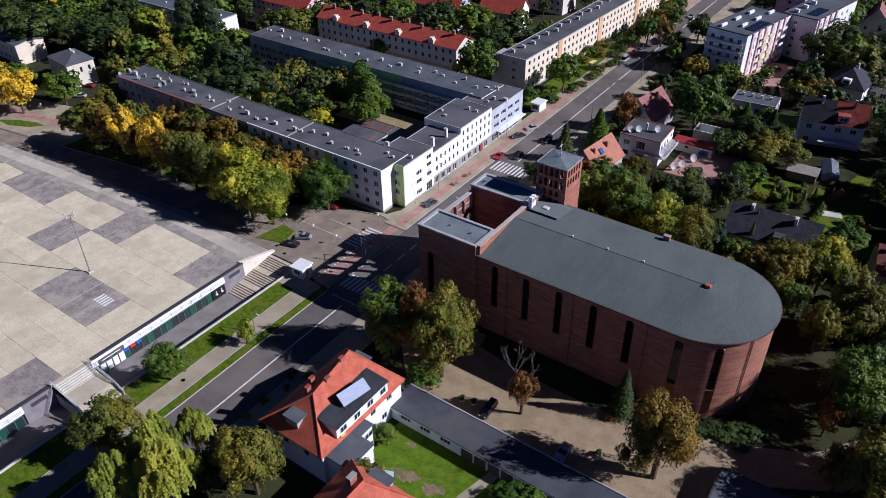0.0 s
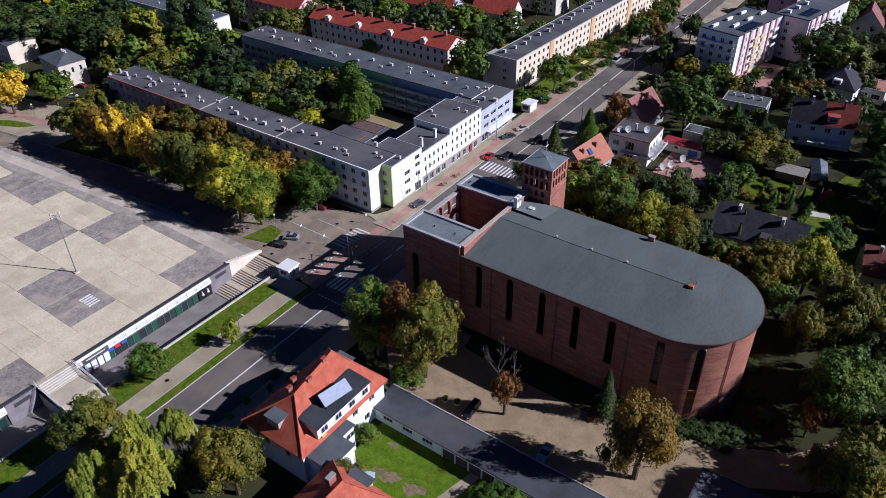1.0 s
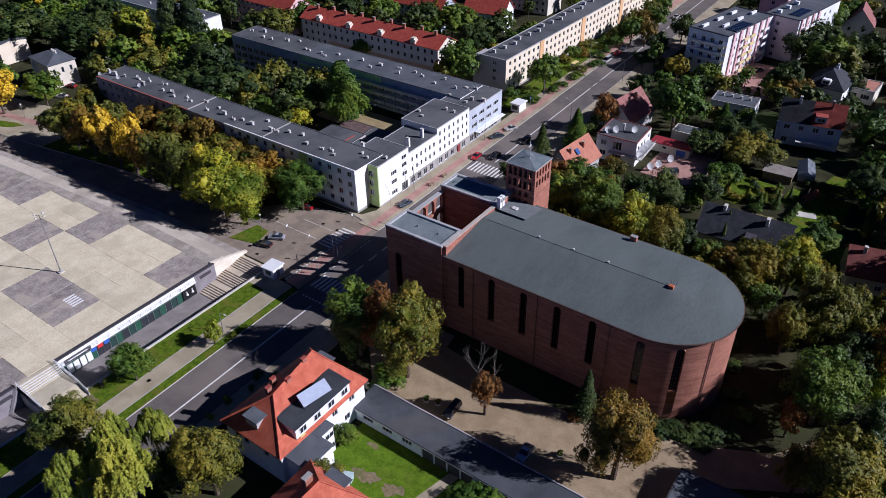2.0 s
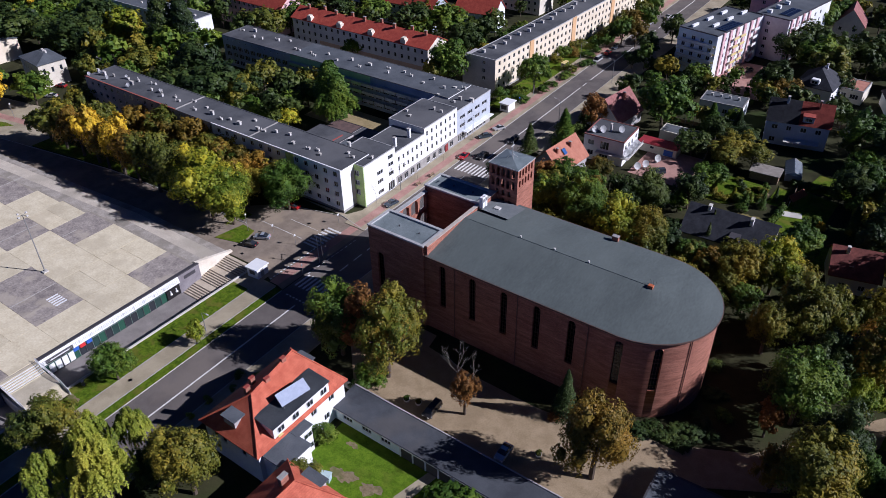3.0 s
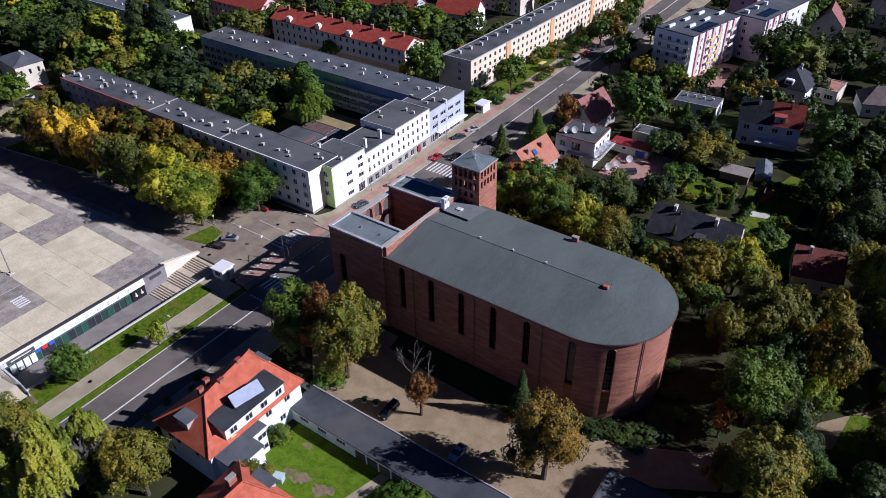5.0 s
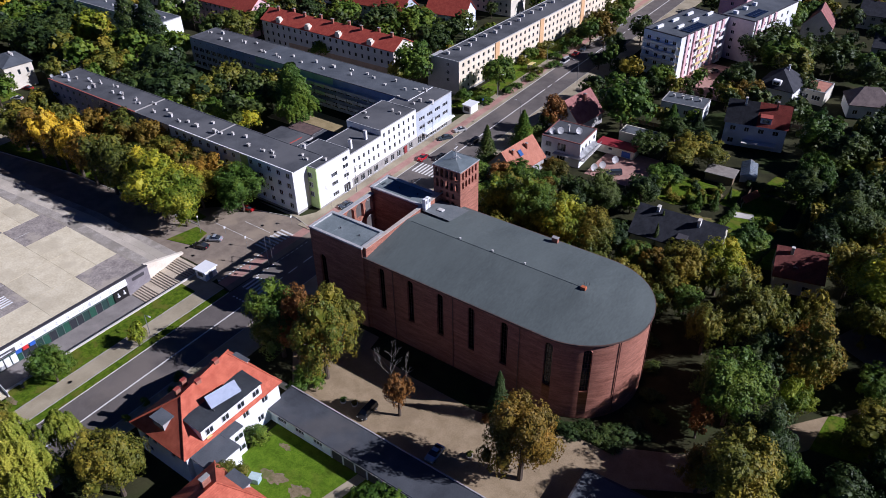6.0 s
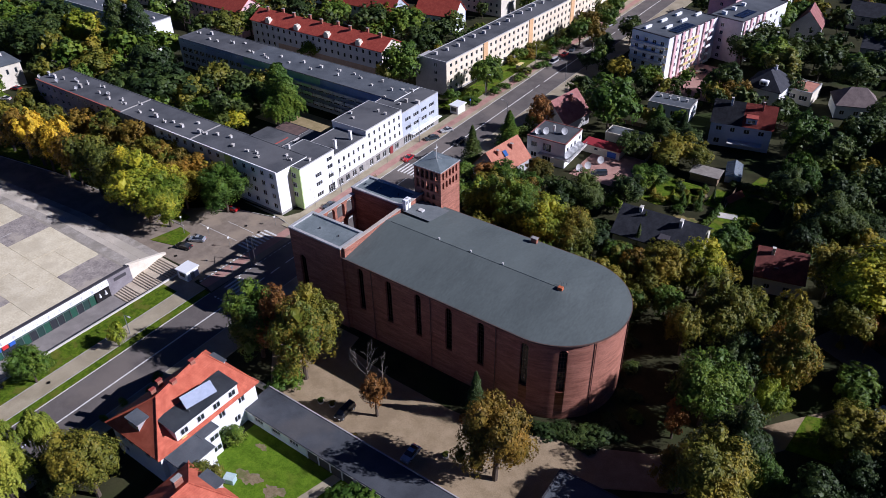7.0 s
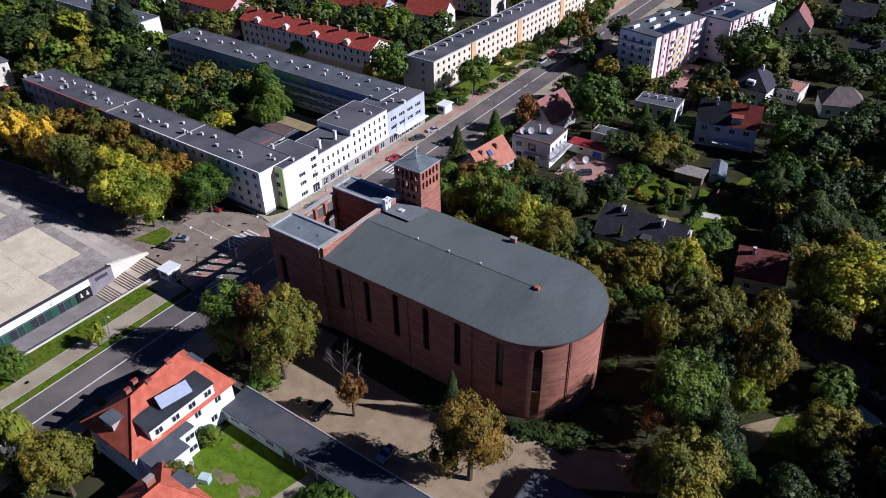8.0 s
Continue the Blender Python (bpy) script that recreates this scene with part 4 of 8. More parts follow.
for k in range(FAC):
    a0, a1 = -math.pi / 2 + math.pi * k / FAC, -math.pi / 2 + math.pi * (k + 1) / FAC
    p0, p1 = Vector((APX + R * math.cos(a0), AX + R * math.sin(a0), 0)), Vector((APX + R * math.cos(a1), AX + R * math.sin(a1), 0))
    w = (p1 - p0).length
    du = (p1 - p0) / w
    if k in (0, 4, 14, 19):
        arch_wall(bm, p0, du, w, NE_Z, [((w - 1.5) / 2, 6.8, 1.5, 10.0)], 0.5)
        arch_window(church, p0, du, (w - 1.5) / 2, 6.8, 1.5, 10.0, 0.45)
    else:
        for h in range(2):
            q0, q1 = p0.lerp(p1, h / 2), p0.lerp(p1, (h + 1) / 2)
            for q in (q0, q1):
                d = Vector((q.x - APX, q.y - AX, 0))
                q.xy = (Vector((APX, AX)) + d.xy.normalized() * R)
            quad(bm, q0, q1, q1 + Vector((0, 0, NE_Z)), q0 + Vector((0, 0, NE_Z)))
bmesh.ops.remove_doubles(bm, verts=bm.verts, dist=0.002)
aw = part("apse_wall", bm, M_BRICK_TOWER, church, "curved red brick apse wall", True)
split = []
for poly in aw.data.polygons:
    for li in poly.loop_indices:
        co = aw.data.vertices[aw.data.loops[li].vertex_index].co
        radial = Vector((co.x - APX, co.y - AX, 0)).normalized()
        split.append(radial if poly.normal.dot(radial) > 0.9 else poly.normal.copy())
aw.data.normals_split_custom_set(split)

# roof: two low slopes and a half cone
def roof_ring(off, z):
    return [(NW + 0.1, NS - off, z), (APX, NS - off, z)] + [(APX + (R + off) * math.cos(a), AX + (R + off) * math.sin(a), z) for a in [-math.pi / 2 + math.pi * k / SEG for k in range(1, SEG)]] + [(APX, NN + off, z), (NW + 0.1, NN + off, z)]


RZ = 20.3
bm = bmesh.new()
ring = [bm.verts.new(p) for p in roof_ring(0.35, NE_Z + 0.1)]
r0, r1 = bm.verts.new((NW + 0.1, AX, RZ)), bm.verts.new((APX, AX, RZ))
bm.faces.new((ring[0], ring[1], r1, r0))
for k in range(1, len(ring) - 2):
    bm.faces.new((ring[k], ring[k + 1], r1))
bm.faces.new((ring[-2], ring[-1], r0, r1))
low = [bm.verts.new((v.co.x, v.co.y, v.co.z - 0.25)) for v in ring]
for k in range(len(ring) - 1):
    bm.faces.new((low[k], low[k + 1], ring[k + 1], ring[k]))
bmesh.ops.recalc_face_normals(bm, faces=bm.faces)
part("roof", bm, M_NAVE_ROOF, church, "low grey felt roof over nave and apse")
bm = bmesh.new()
outer, inner = roof_ring(0.5, NE_Z + 0.0), roof_ring(0.36, NE_Z)
for k in range(len(outer) - 1):
    a, b, c, d = outer[k], outer[k + 1], inner[k + 1], inner[k]
    quad(bm, (*a[:2], NE_Z - 0.18), (*b[:2], NE_Z - 0.18), (*b[:2], NE_Z + 0.08), (*a[:2], NE_Z + 0.08))
    quad(bm, (*a[:2], NE_Z + 0.08), (*b[:2], NE_Z + 0.08), (*c[:2], NE_Z + 0.08), (*d[:2], NE_Z + 0.08))
part("gutter", bm, plain("gutter_brown", (0.12, 0.075, 0.06), 0.6), church, "thin brown eaves gutter")
bm = bmesh.new()
tube(bm, (NW + 2, AX, RZ + 0.01), (APX, AX, RZ + 0.01), 0.07, 0.07, 6)
part("ridge_seam", bm, M_NAVE_ROOF, church)
for k in range(7):
    a, b = AX, NS
    x = -58.0 + k * 5.6
    bm = bmesh.new()
    quad(bm, (x, NS + 0.2, NE_Z + 0.15), (x + 0.06, NS + 0.2, NE_Z + 0.15), (x + 0.06, AX, RZ + 0.025), (x, AX, RZ + 0.025))
    quad(bm, (x + 0.06, AX, RZ + 0.025), (x + 0.06, NN - 0.2, NE_Z + 0.15), (x, NN - 0.2, NE_Z + 0.15), (x, AX, RZ + 0.025))
    part("felt_seam", bm, M_NAVE_ROOF, church)
for x in (-50.5, -42.9, -35.6):
    bm = bmesh.new()
    tube(bm, (x, AX + 0.3, RZ), (x, AX + 0.3, RZ + 0.35), 0.18, 0.22, 8)
    part("roof_vent", bm, M_VENT, church)
part("roof_hatch", one(box, -23.6, 112.0, RZ - 0.15, -22.6, 112.8, RZ + 0.45, 0.04), plain("hatch_orange", (0.45, 0.13, 0.05), 0.6), church, "small orange roof hatch")
bm = bmesh.new()
for k in range(3):
    tube(bm, (-23.4 + k * 0.4, 113.5, RZ - 0.1), (-23.7 + k * 0.6, 113.5, RZ + 0.9), 0.03, 0.03, 5)
part("aerial", bm, M_DARK, church)
chimney(church, -35.6, 125.0, 18.4, 1.3, 0.8, 1.1, M_BRICK)
for ang in (-31, 20):
    a = radians(ang)
    bm = bmesh.new()
    x, y = APX + (R + 0.16) * math.cos(a), AX + (R + 0.16) * math.sin(a)
    tube(bm, (x, y, 0.2), (x, y, NE_Z), 0.09, 0.09, 8)
    part("downpipe", bm, plain("pipe_rust", (0.16, 0.06, 0.045), 0.6), church)
for x in (-57.3, -43.0, -28.6):
    bm = bmesh.new()
    tube(bm, (x, NS - 0.14, 0.2), (x, NS - 0.14, NE_Z), 0.09, 0.09, 8)
    part("downpipe", bm, plain("pipe_brown", (0.17, 0.085, 0.065), 0.6), church)

# front block: two flat-roofed wings, a screen of arches and an open court
FW, FZ, FX1 = -78.55, 20.35, -64.5
S0, S1, N0, N1 = 99.0, 106.0, 118.4, 124.5
for y0, y1 in ((S0, S1), (N0, N1)):
    south = y0 == S0
    bm = bmesh.new()
    hs = [(2.0, 2.5, 1.7, 12.0)] if south else []
    arch_wall(bm, (FW, y0, 0), (1, 0, 0), FX1 - FW, FZ, hs, 0.6)
    panel(bm, (FX1, y0, 0), (0, 1, 0), y1 - y0, FZ, [])
    panel(bm, (FX1, y1, 0), (-1, 0, 0), FX1 - FW, FZ, [])
    arch_wall(bm, (FW, y1, 0), (0, -1, 0), y1 - y0, FZ, [(2.2, 3.0, 1.6, 11.0)], 0.5)
    part("wall", bm, M_BRICK, church)
    if south:
        arch_window(church, (FW, y0, 0), (1, 0, 0), 2.0, 2.5, 1.7, 12.0, 0.55)
    part("wing_roof", one(box, FW + 0.4, y0 + 0.4, FZ - 0.5, FX1 - 0.4, y1 - 0.4, FZ - 0.12), M_TIN, church, "flat pale metal-sheet wing roof")
    for k in (0.36, 0.72):
        x = FW + (FX1 - FW) * k
        part("sheet_seam", one(box, x - 0.03, y0 + 0.45, FZ - 0.13, x + 0.03, y1 - 0.45, FZ - 0.09), M_TIN, church)
        bm = bmesh.new()
        tube(bm, (x + 0.5, y0 + 3.4, FZ - 0.15), (x + 0.5, y0 + 3.4, FZ + 0.2), 0.14, 0.16, 8)
        part("roof_vent", bm, M_DARK, church)
    bm = bmesh.new()
    o = 0.12
    box(bm, FW - o, y0 - o, FZ - 0.12, FX1 + o, y0 + 0.5, FZ + 0.22)
    box(bm, FW - o, y1 - 0.5, FZ - 0.12, FX1 + o, y1 + o, FZ + 0.22)
    box(bm, FW - o, y0 + 0.5, FZ - 0.12, FW + 0.5, y1 - 0.5, FZ + 0.22)
    box(bm, FX1 - 0.5, y0 + 0.5, FZ - 0.12, FX1 + o, y1 - 0.5, FZ + 0.22)
    part("coping", bm, M_COPING, church, "pale sheet-metal coping")
# screen wall with two rows of arches
Lf = N0 - S1
first = 0.06
for o, du, flip in (((FW, N0, 0), (0, -1, 0), True), ((FW + 0.8, S1, 0), (0, 1, 0), False)):
    ar = [(Lf - first - 2.45 - k * 3.1 if flip else first + k * 3.1, v, 2.45, h) for k in range(4) for v, h in ((3.0, 4.8), (10.0, 4.3), (14.95, 3.85))]
    bm = bmesh.new()
    arch_wall(bm, o, du, Lf, FZ - 1.4, ar, 0.4)
    part("screen_wall", bm, M_BRICK_TOWER, church, "brick screen with rows of open arches")
part("coping", one(box, FW - 0.1, S1 + 0.14, FZ - 1.4, FW + 0.9, N0 - 0.14, FZ - 1.2), M_COPING, church)
# gable wall over the nave end with a sloping pale coping
bm = bmesh.new()
prof = [(NS - 0.1, FZ + 0.1), (AX, FZ + 0.1), (NN - 0.2, FZ + 0.1)]
for (y0, z0), (y1, z1) in zip(prof, prof[1:]):
    for x, s in ((FX1 + 0.02, 0), (FX1 + 0.75, 1)):
        quad(bm, (x, y0, 0), (x, y1, 0), (x, y1, z1), (x, y0, z0))
for y in (prof[0][0], prof[-1][0]):
    quad(bm, (FX1 + 0.02, y, 0), (FX1 + 0.75, y, 0), (FX1 + 0.75, y, FZ + 0.1), (FX1 + 0.02, y, FZ + 0.1))
part("gable_wall", bm, M_BRICK_TOWER, church)
bm = bmesh.new()
for (y0, z0), (y1, z1) in zip(prof, prof[1:]):
    v = [(FX1 - 0.05, y0, z0), (FX1 + 0.85, y0, z0), (FX1 + 0.85, y1, z1), (FX1 - 0.05, y1, z1)]
    lo, hi = [bm.verts.new(p) for p in v], [bm.verts.new((p[0], p[1], p[2] + 0.1)) for p in v]
    bm.faces.new(hi)
    bm.faces.new(lo[::-1])
    for k in range(4):
        bm.faces.new((lo[k], lo[(k + 1) % 4], hi[(k + 1) % 4], hi[k]))
part("coping", bm, surface("coping_pale", (0.42, 0.36, 0.31), (0.52, 0.46, 0.40), 0.7), church, "pale sloping gable coping")
setting("court_floor", one(box, FW + 0.8, S1, -0.1, FX1, N0, 0.15), M_PAVING, "paved floor of the church's open court", "court")

# tower
TW0, TW1, TS, TN, TZ = -65.75, -58.65, 124.8, 131.8, 27.2
bm = bmesh.new()
upper = lambda w: [(0.55 + k * (w - 0.9) / 5, v, 0.85, 2.05) for k in range(5) for v in (TZ - 5.15, TZ - 2.5)]
slim = lambda w: [(0.6 + k * (w - 0.9) / 5, v, 0.7, 1.75) for k in range(5) for v in (TZ - 4.55, TZ - 2.25)]
lower = lambda w: [(1.75 + k * 1.5, v, 0.75, 1.3) for k in range(3) for v in (TZ - 9.2, TZ - 7.05)]
for o, du, w, hs in (((TW0, TS, 0), (1, 0, 0), TW1 - TW0, upper(7.1) + lower(7.1)), ((TW1, TS, 0), (0, 1, 0), TN - TS, slim(7.0)), ((TW1, TN, 0), (-1, 0, 0), TW1 - TW0, upper(7.1)), ((TW0, TN, 0), (0, -1, 0), TN - TS, upper(7.0))):
    arch_wall(bm, o, du, w, TZ, hs, 0.6, 6)
part("tower_wall", bm, M_BRICK_TOWER, church, "square brick bell tower with rows of arches")
part("belfry_floor", one(box, TW0 + 0.7, TS + 0.7, 16.0, TW1 - 0.7, TN - 0.7, 21.6), M_DARK, church)
part("belfry_core", one(box, TW0 + 2.0, TS + 2.0, 21.6, TW1 - 2.0, TN - 2.0, 27.0), M_DARK, church)
bm = bmesh.new()
e = 0.12
cs = [bm.verts.new(p) for p in ((TW0 - e, TS - e, TZ), (TW1 + e, TS - e, TZ), (TW1 + e, TN + e, TZ), (TW0 - e, TN + e, TZ))]
cl = [bm.verts.new((v.co.x, v.co.y, TZ - 0.15)) for v in cs]
ap = bm.verts.new(((TW0 + TW1) / 2, (TS + TN) / 2, TZ + 0.85))
for k in range(4):
    bm.faces.new((cs[k], cs[(k + 1) % 4], ap))
    bm.faces.new((cl[k], cl[(k + 1) % 4], cs[(k + 1) % 4], cs[k]))
bm.faces.new(cl[::-1])
part("tower_roof", bm, M_TIN_DARK, church, "low pyramid roof of pale blue-grey sheet")
for x0, y0, x1, y1 in ((TW0 - 0.16, TS - 0.16, TW1 + 0.16, TS - 0.1), (TW0 - 0.16, TN + 0.1, TW1 + 0.16, TN + 0.16), (TW0 - 0.16, TS - 0.1, TW0 - 0.1, TN + 0.1), (TW1 + 0.1, TS - 0.1, TW1 + 0.16, TN + 0.1)):
    part("eaves_strip", one(box, x0, y0, TZ - 0.12, x1, y1, TZ + 0.1), M_COPING, church, "pale sheet eaves strip")
bm = bmesh.new()
cx, cy = (TW0 + TW1) / 2, (TS + TN) / 2
tube(bm, (cx, cy, TZ + 0.7), (cx, cy, TZ + 4.4), 0.09, 0.06, 6)
box(bm, cx - 0.06, cy - 0.65, TZ + 3.3, cx + 0.06, cy + 0.65, TZ + 3.46)
for k in range(4):
    a = k * math.tau / 4 + 0.78
    tube(bm, (cx + 1.5 * math.cos(a), cy + 1.5 * math.sin(a), TZ + 0.35), (cx, cy, TZ + 1.6), 0.03, 0.03, 4)
part("cross", bm, M_VENT, church, "pale metal cross")
for y in (117.7, 118.7):
    unit = part("air_unit", one(box, -63.6, y, 20.1, -62.7, y + 0.8, 22.6, 0.05), M_WHITE, church, "tall white ventilation box")
    part("grille", one(box, -62.72, y + 0.12, 21.5, -62.68, y + 0.68, 22.3, 0.01), M_METAL, unit)
bm = bmesh.new()
quad(bm, (-63.7, 117.4, 20.09), (-56.2, 117.4, 19.98), (-56.2, 124.5, 18.92), (-63.7, 124.5, 18.92))
part("roof_patch", bm, surface("felt_pale", (0.125, 0.142, 0.15), (0.165, 0.182, 0.19), 0.75, 0.4, 5.0, 0.1), church, "newer paler felt by the tower")
part("skylight", one(box, -61.2, 119.6, 19.0, -59.9, 120.7, 19.95, 0.04), M_VENT, church)


# ---- blocks of flats on the corner ----
WIN_W, WIN_H = 1.35, 1.45
roof_rng = random.Random(3)


def roof_clutter(parent, w, d, h, n, tall=False):
    """Vents and flue boxes of uneven size, some in pairs."""
    for k in range(n):
        x, y = w * (k + 0.5 + roof_rng.uniform(-0.45, 0.45)) / n, d * roof_rng.choice((0.3, 0.42, 0.55, 0.7)) + roof_rng.uniform(-0.7, 0.7)
        big = roof_rng.random()
        m = M_VENT if roof_rng.random() < 0.7 else M_PLINTH
        if big < 0.55:
            chimney(parent, x, y, h, roof_rng.uniform(0.4, 0.8), roof_rng.uniform(0.4, 0.7), roof_rng.uniform(0.4, 0.9), m)
        elif big < 0.8:
            chimney(parent, x, y, h, roof_rng.uniform(0.9, 1.5), roof_rng.uniform(0.5, 0.8), roof_rng.uniform(0.7, 1.3), m)
        else:
            bm = bmesh.new()
            tube(bm, (x, y, h), (x, y, h + roof_rng.uniform(0.6, 1.1)), 0.16, 0.16, 8)
            part("flue", bm, m, parent)
            chimney(parent, x + roof_rng.uniform(0.7, 1.2), y + roof_rng.uniform(-0.6, 0.6), h, 0.5, 0.5, 0.5, M_VENT)


# south wing along the side street
wing = thing("apartment_block", "long four-storey pale apartment block with dark flat roof", "apartment block", -219.5, 122.4, 0, group="flats round the courtyard")
W, D, H = 111.0, 11.2, 12.6
levels = (1.6, 4.5, 7.4, 10.3)
op = {"S": rows_of(3.0, 3.4, 32, levels, WIN_W, WIN_H), "N": rows_of(3.0, 3.4, 32, levels, WIN_W, WIN_H)}
shell(wing, W, D, H, {"S": M_WHITE_COOL, "E": M_WHITE, "N": M_WHITE_COOL, "W": M_GREY_WALL}, op, plinth=0.7, leave="S")
M_AGED = surface("aged_render", (0.36, 0.33, 0.33), (0.46, 0.42, 0.41), 0.85, 0.2, 9.0, 0.05, c3=(0.30, 0.26, 0.25), patch=0.6)
for u0, u1, m in ((0.0, 62.0, M_AGED), (62.0, W, M_WHITE_COOL)):
    here = [(q[0] - u0, *q[1:]) for q in op["S"] if u0 <= q[0] < u1]
    bm = bmesh.new()
    panel(bm, (u0, 0, 0), (1, 0, 0), u1 - u0, H, here, z_mats=[(0.7, 1)])
    part("wall", bm, [m, M_PLINTH], wing, "aged grey-pink render" if m is M_AGED else "")
    add_windows(wing, (u0, 0, 0), (1, 0, 0), here)
flat_roof(wing, W, D, H, M_TAR, M_TAR, 0.1, 0.25, "dark patched roofing felt")
part("roof_edge", one(box, 62.0, -0.12, H - 0.1, W + 0.1, 0.22, H + 0.16), M_WHITE, wing, "pale blue-white eaves edge")
part("roof_edge", one(box, -0.1, -0.1, H + 0.12, 46.0, 0.35, H + 0.2), plain("red_lead", (0.35, 0.10, 0.07), 0.7), wing, "reddish painted roof edge")
roof_clutter(wing, W, D, H, 30)
for x in (45.8, 77.5):
    part("fire_wall", one(box, x, 0.3, H - 0.1, x + 0.2, D - 0.3, H + 0.28), M_PLINTH, wing)
for k, x in enumerate((91.6,)):
    part("green_band", one(box, x, -0.03, 0.8, x + 2.9, 0.0, H - 0.2), M_LIME, wing, "lime green painted stripe")
for x, y, r in ((1.2, 1.0, 0.55), (3.2, 3.8, 0.5), (9, 2.5, 0.55), (13.5, 6.5, 0.5), (20, 2.4, 0.6), (32, 5.5, 0.45)):
    dish(wing, x, y, H, r)


def street_part(y0, y1, top, face, label, op_e, clutter, depth=11.0, shop=True, roof=M_TAR, glass=None):
    """One house of the row along the main street."""
    x1 = -105.4 - 0.021 * (y0 - 127)
    h = thing("apartment_house", label, "apartment house", x1 - depth, y0, 0, 1.2, group="flats round the courtyard")
    L = y1 - y0
    shell(h, depth, L, top, {"S": M_WHITE, "E": face, "N": M_GREY_WALL, "W": M_GREY_WALL}, {"E": op_e, "W": rows_of(2.0, 3.2, int(L / 3.3), (1.5, 4.3, 7.1), 1.3, 1.4)}, plinth=3.1 if shop else 0.6)
    flat_roof(h, depth, L, top, roof, M_COPING, 0.1, 0.16, "dark roofing felt")
    roof_clutter(h, depth, L, top, clutter)
    return h


op1 = [(5.2, v, 2.3, 1.2) for v in (4.4, 7.0)] + [(10.0, v, 2.0, 1.2) for v in (4.6, 7.4, 9.6)] + [(5.2, 1.2, 2.3, 1.2)] + [(9.6, 0.2, 2.6, 2.6)]
house_1 = street_part(127.6, 140.6, 12.2, M_WHITE, "white corner house with lime green recess and few windows", op1, 2, shop=False)
part("green_return", one(box, 6.0, -0.3, 0.4, 11.0, -0.02, 12.1), M_LIME, house_1, "lime green stair recess")
add_windows(house_1, (6.0, -0.5, 0), (1, 0, 0), [(2.2, v, 1.4, 1.5) for v in (3.6, 6.4, 9.2)])
op2 = [(1.2 + k * 2.05 + (k % 2) * 0.0, v, 0.75, 1.45) for k in range(6) for v in (4.3, 7.1)] + [(0.8 + k * 2.9, 0.6, 1.7, 1.9) for k in range(4)]
house_2 = street_part(140.6, 154.0, 10.4, M_WHITE, "lower white house with small paired windows above shops", op2, 0)
for y in (3.2, 9.6):
    chimney(house_2, 8.6, y, 10.4, 0.9, 0.7, 2.6, M_WHITE)
op3 = [(1.0 + k * 2.3, v, 0.75, 1.45) for k in range(7) for v in (4.3, 6.8, 9.3)] + [(0.8 + k * 3.0, 0.6, 1.6, 1.9) for k in range(5)]
house_3 = street_part(154.0, 170.6, 12.0, M_WHITE, "tall white house with small square windows above shops", op3, 4, 12.5)
op4 = [(1.6 + k * 4.1, v, 2.7, 1.15) for k in range(4) for v in (4.6, 7.4)] + [(0.6 + k * 2.0, 0.5, 1.6, 2.2) for k in range(8)]
house_4 = street_part(170.6, 189.4, 10.8, M_GREY_BLUE, "grey-blue house with long strip windows above shops", op4, 6, 12.0)
part("shop_canopy", one(box, 12.0, 3.0, 2.9, 13.6, 18.6, 3.2, 0.03), M_WHITE, house_4, "white flat canopy over shop fronts")
part("red_front", one(box, 12.5, 10.2, 0.3, 12.62, 11.6, 2.6), plain("dark_red_front", (0.24, 0.035, 0.035), 0.6), house_3, "red shop front")

# north wing with gallery balconies towards the court
nw = thing("apartment_block", "long apartment block with green and blue balcony bands", "apartment block", -216.5, 176.4, 0, group="flats round the courtyard")
W, D, H = 103.0, 12.6, 11.2
levels = (1.3, 4.0, 6.7)
shell(nw, W, D, H, {"S": M_GREY_BLUE, "E": M_WHITE, "N": M_GREY_WALL, "W": M_WHITE_COOL}, {"S": rows_of(1.2, 3.3, 31, (1.0, 3.7, 6.4), 2.5, 1.7) + rows_of(2.2, 3.3, 31, (9.6,), 0.6, 0.6), "N": rows_of(1.5, 3.3, 31, (1.3, 4.0, 6.7, 9.2), 1.3, 1.3)})
flat_roof(nw, W, D, H, M_TAR, M_TAR, 0.1, 0.25, "dark patched roofing felt")
roof_clutter(nw, W, D, H, 24)
part("band", one(box, 35.5, -0.04, H - 2.4, 72.0, -0.005, H - 0.15), M_GREENISH, nw, "pale green wall band")
part("band", one(box, 72.0, -0.04, H - 2.4, 102.9, -0.005, H - 0.15), surface("band_blue", (0.20, 0.27, 0.42), (0.27, 0.34, 0.50), 0.8, 0.3), nw, "blue wall band")
for k in range(14):
    x0 = 36 + k * 4.75
    for z in (2.4, 5.1, 7.8):
        b = part("balcony", one(box, x0, -1.3, z - 0.15, x0 + 4.4, 0.0, z), M_CONCRETE, nw)
        part("balustrade", one(box, x0, -1.35, z, x0 + 4.4, -1.27, z + 1.0), M_GREENISH if k < 7 else M_GREY_BLUE, b)
part("gallery_roof", one(box, 35.5, -1.5, 8.65, 103, 0, 8.85), M_COPING, nw)
part("roof_sheet", one(box, 35.5, 0.3, H, 102.7, 12.3, H + 0.05), M_TAR_BLUE, nw, "newer blue-grey felt")

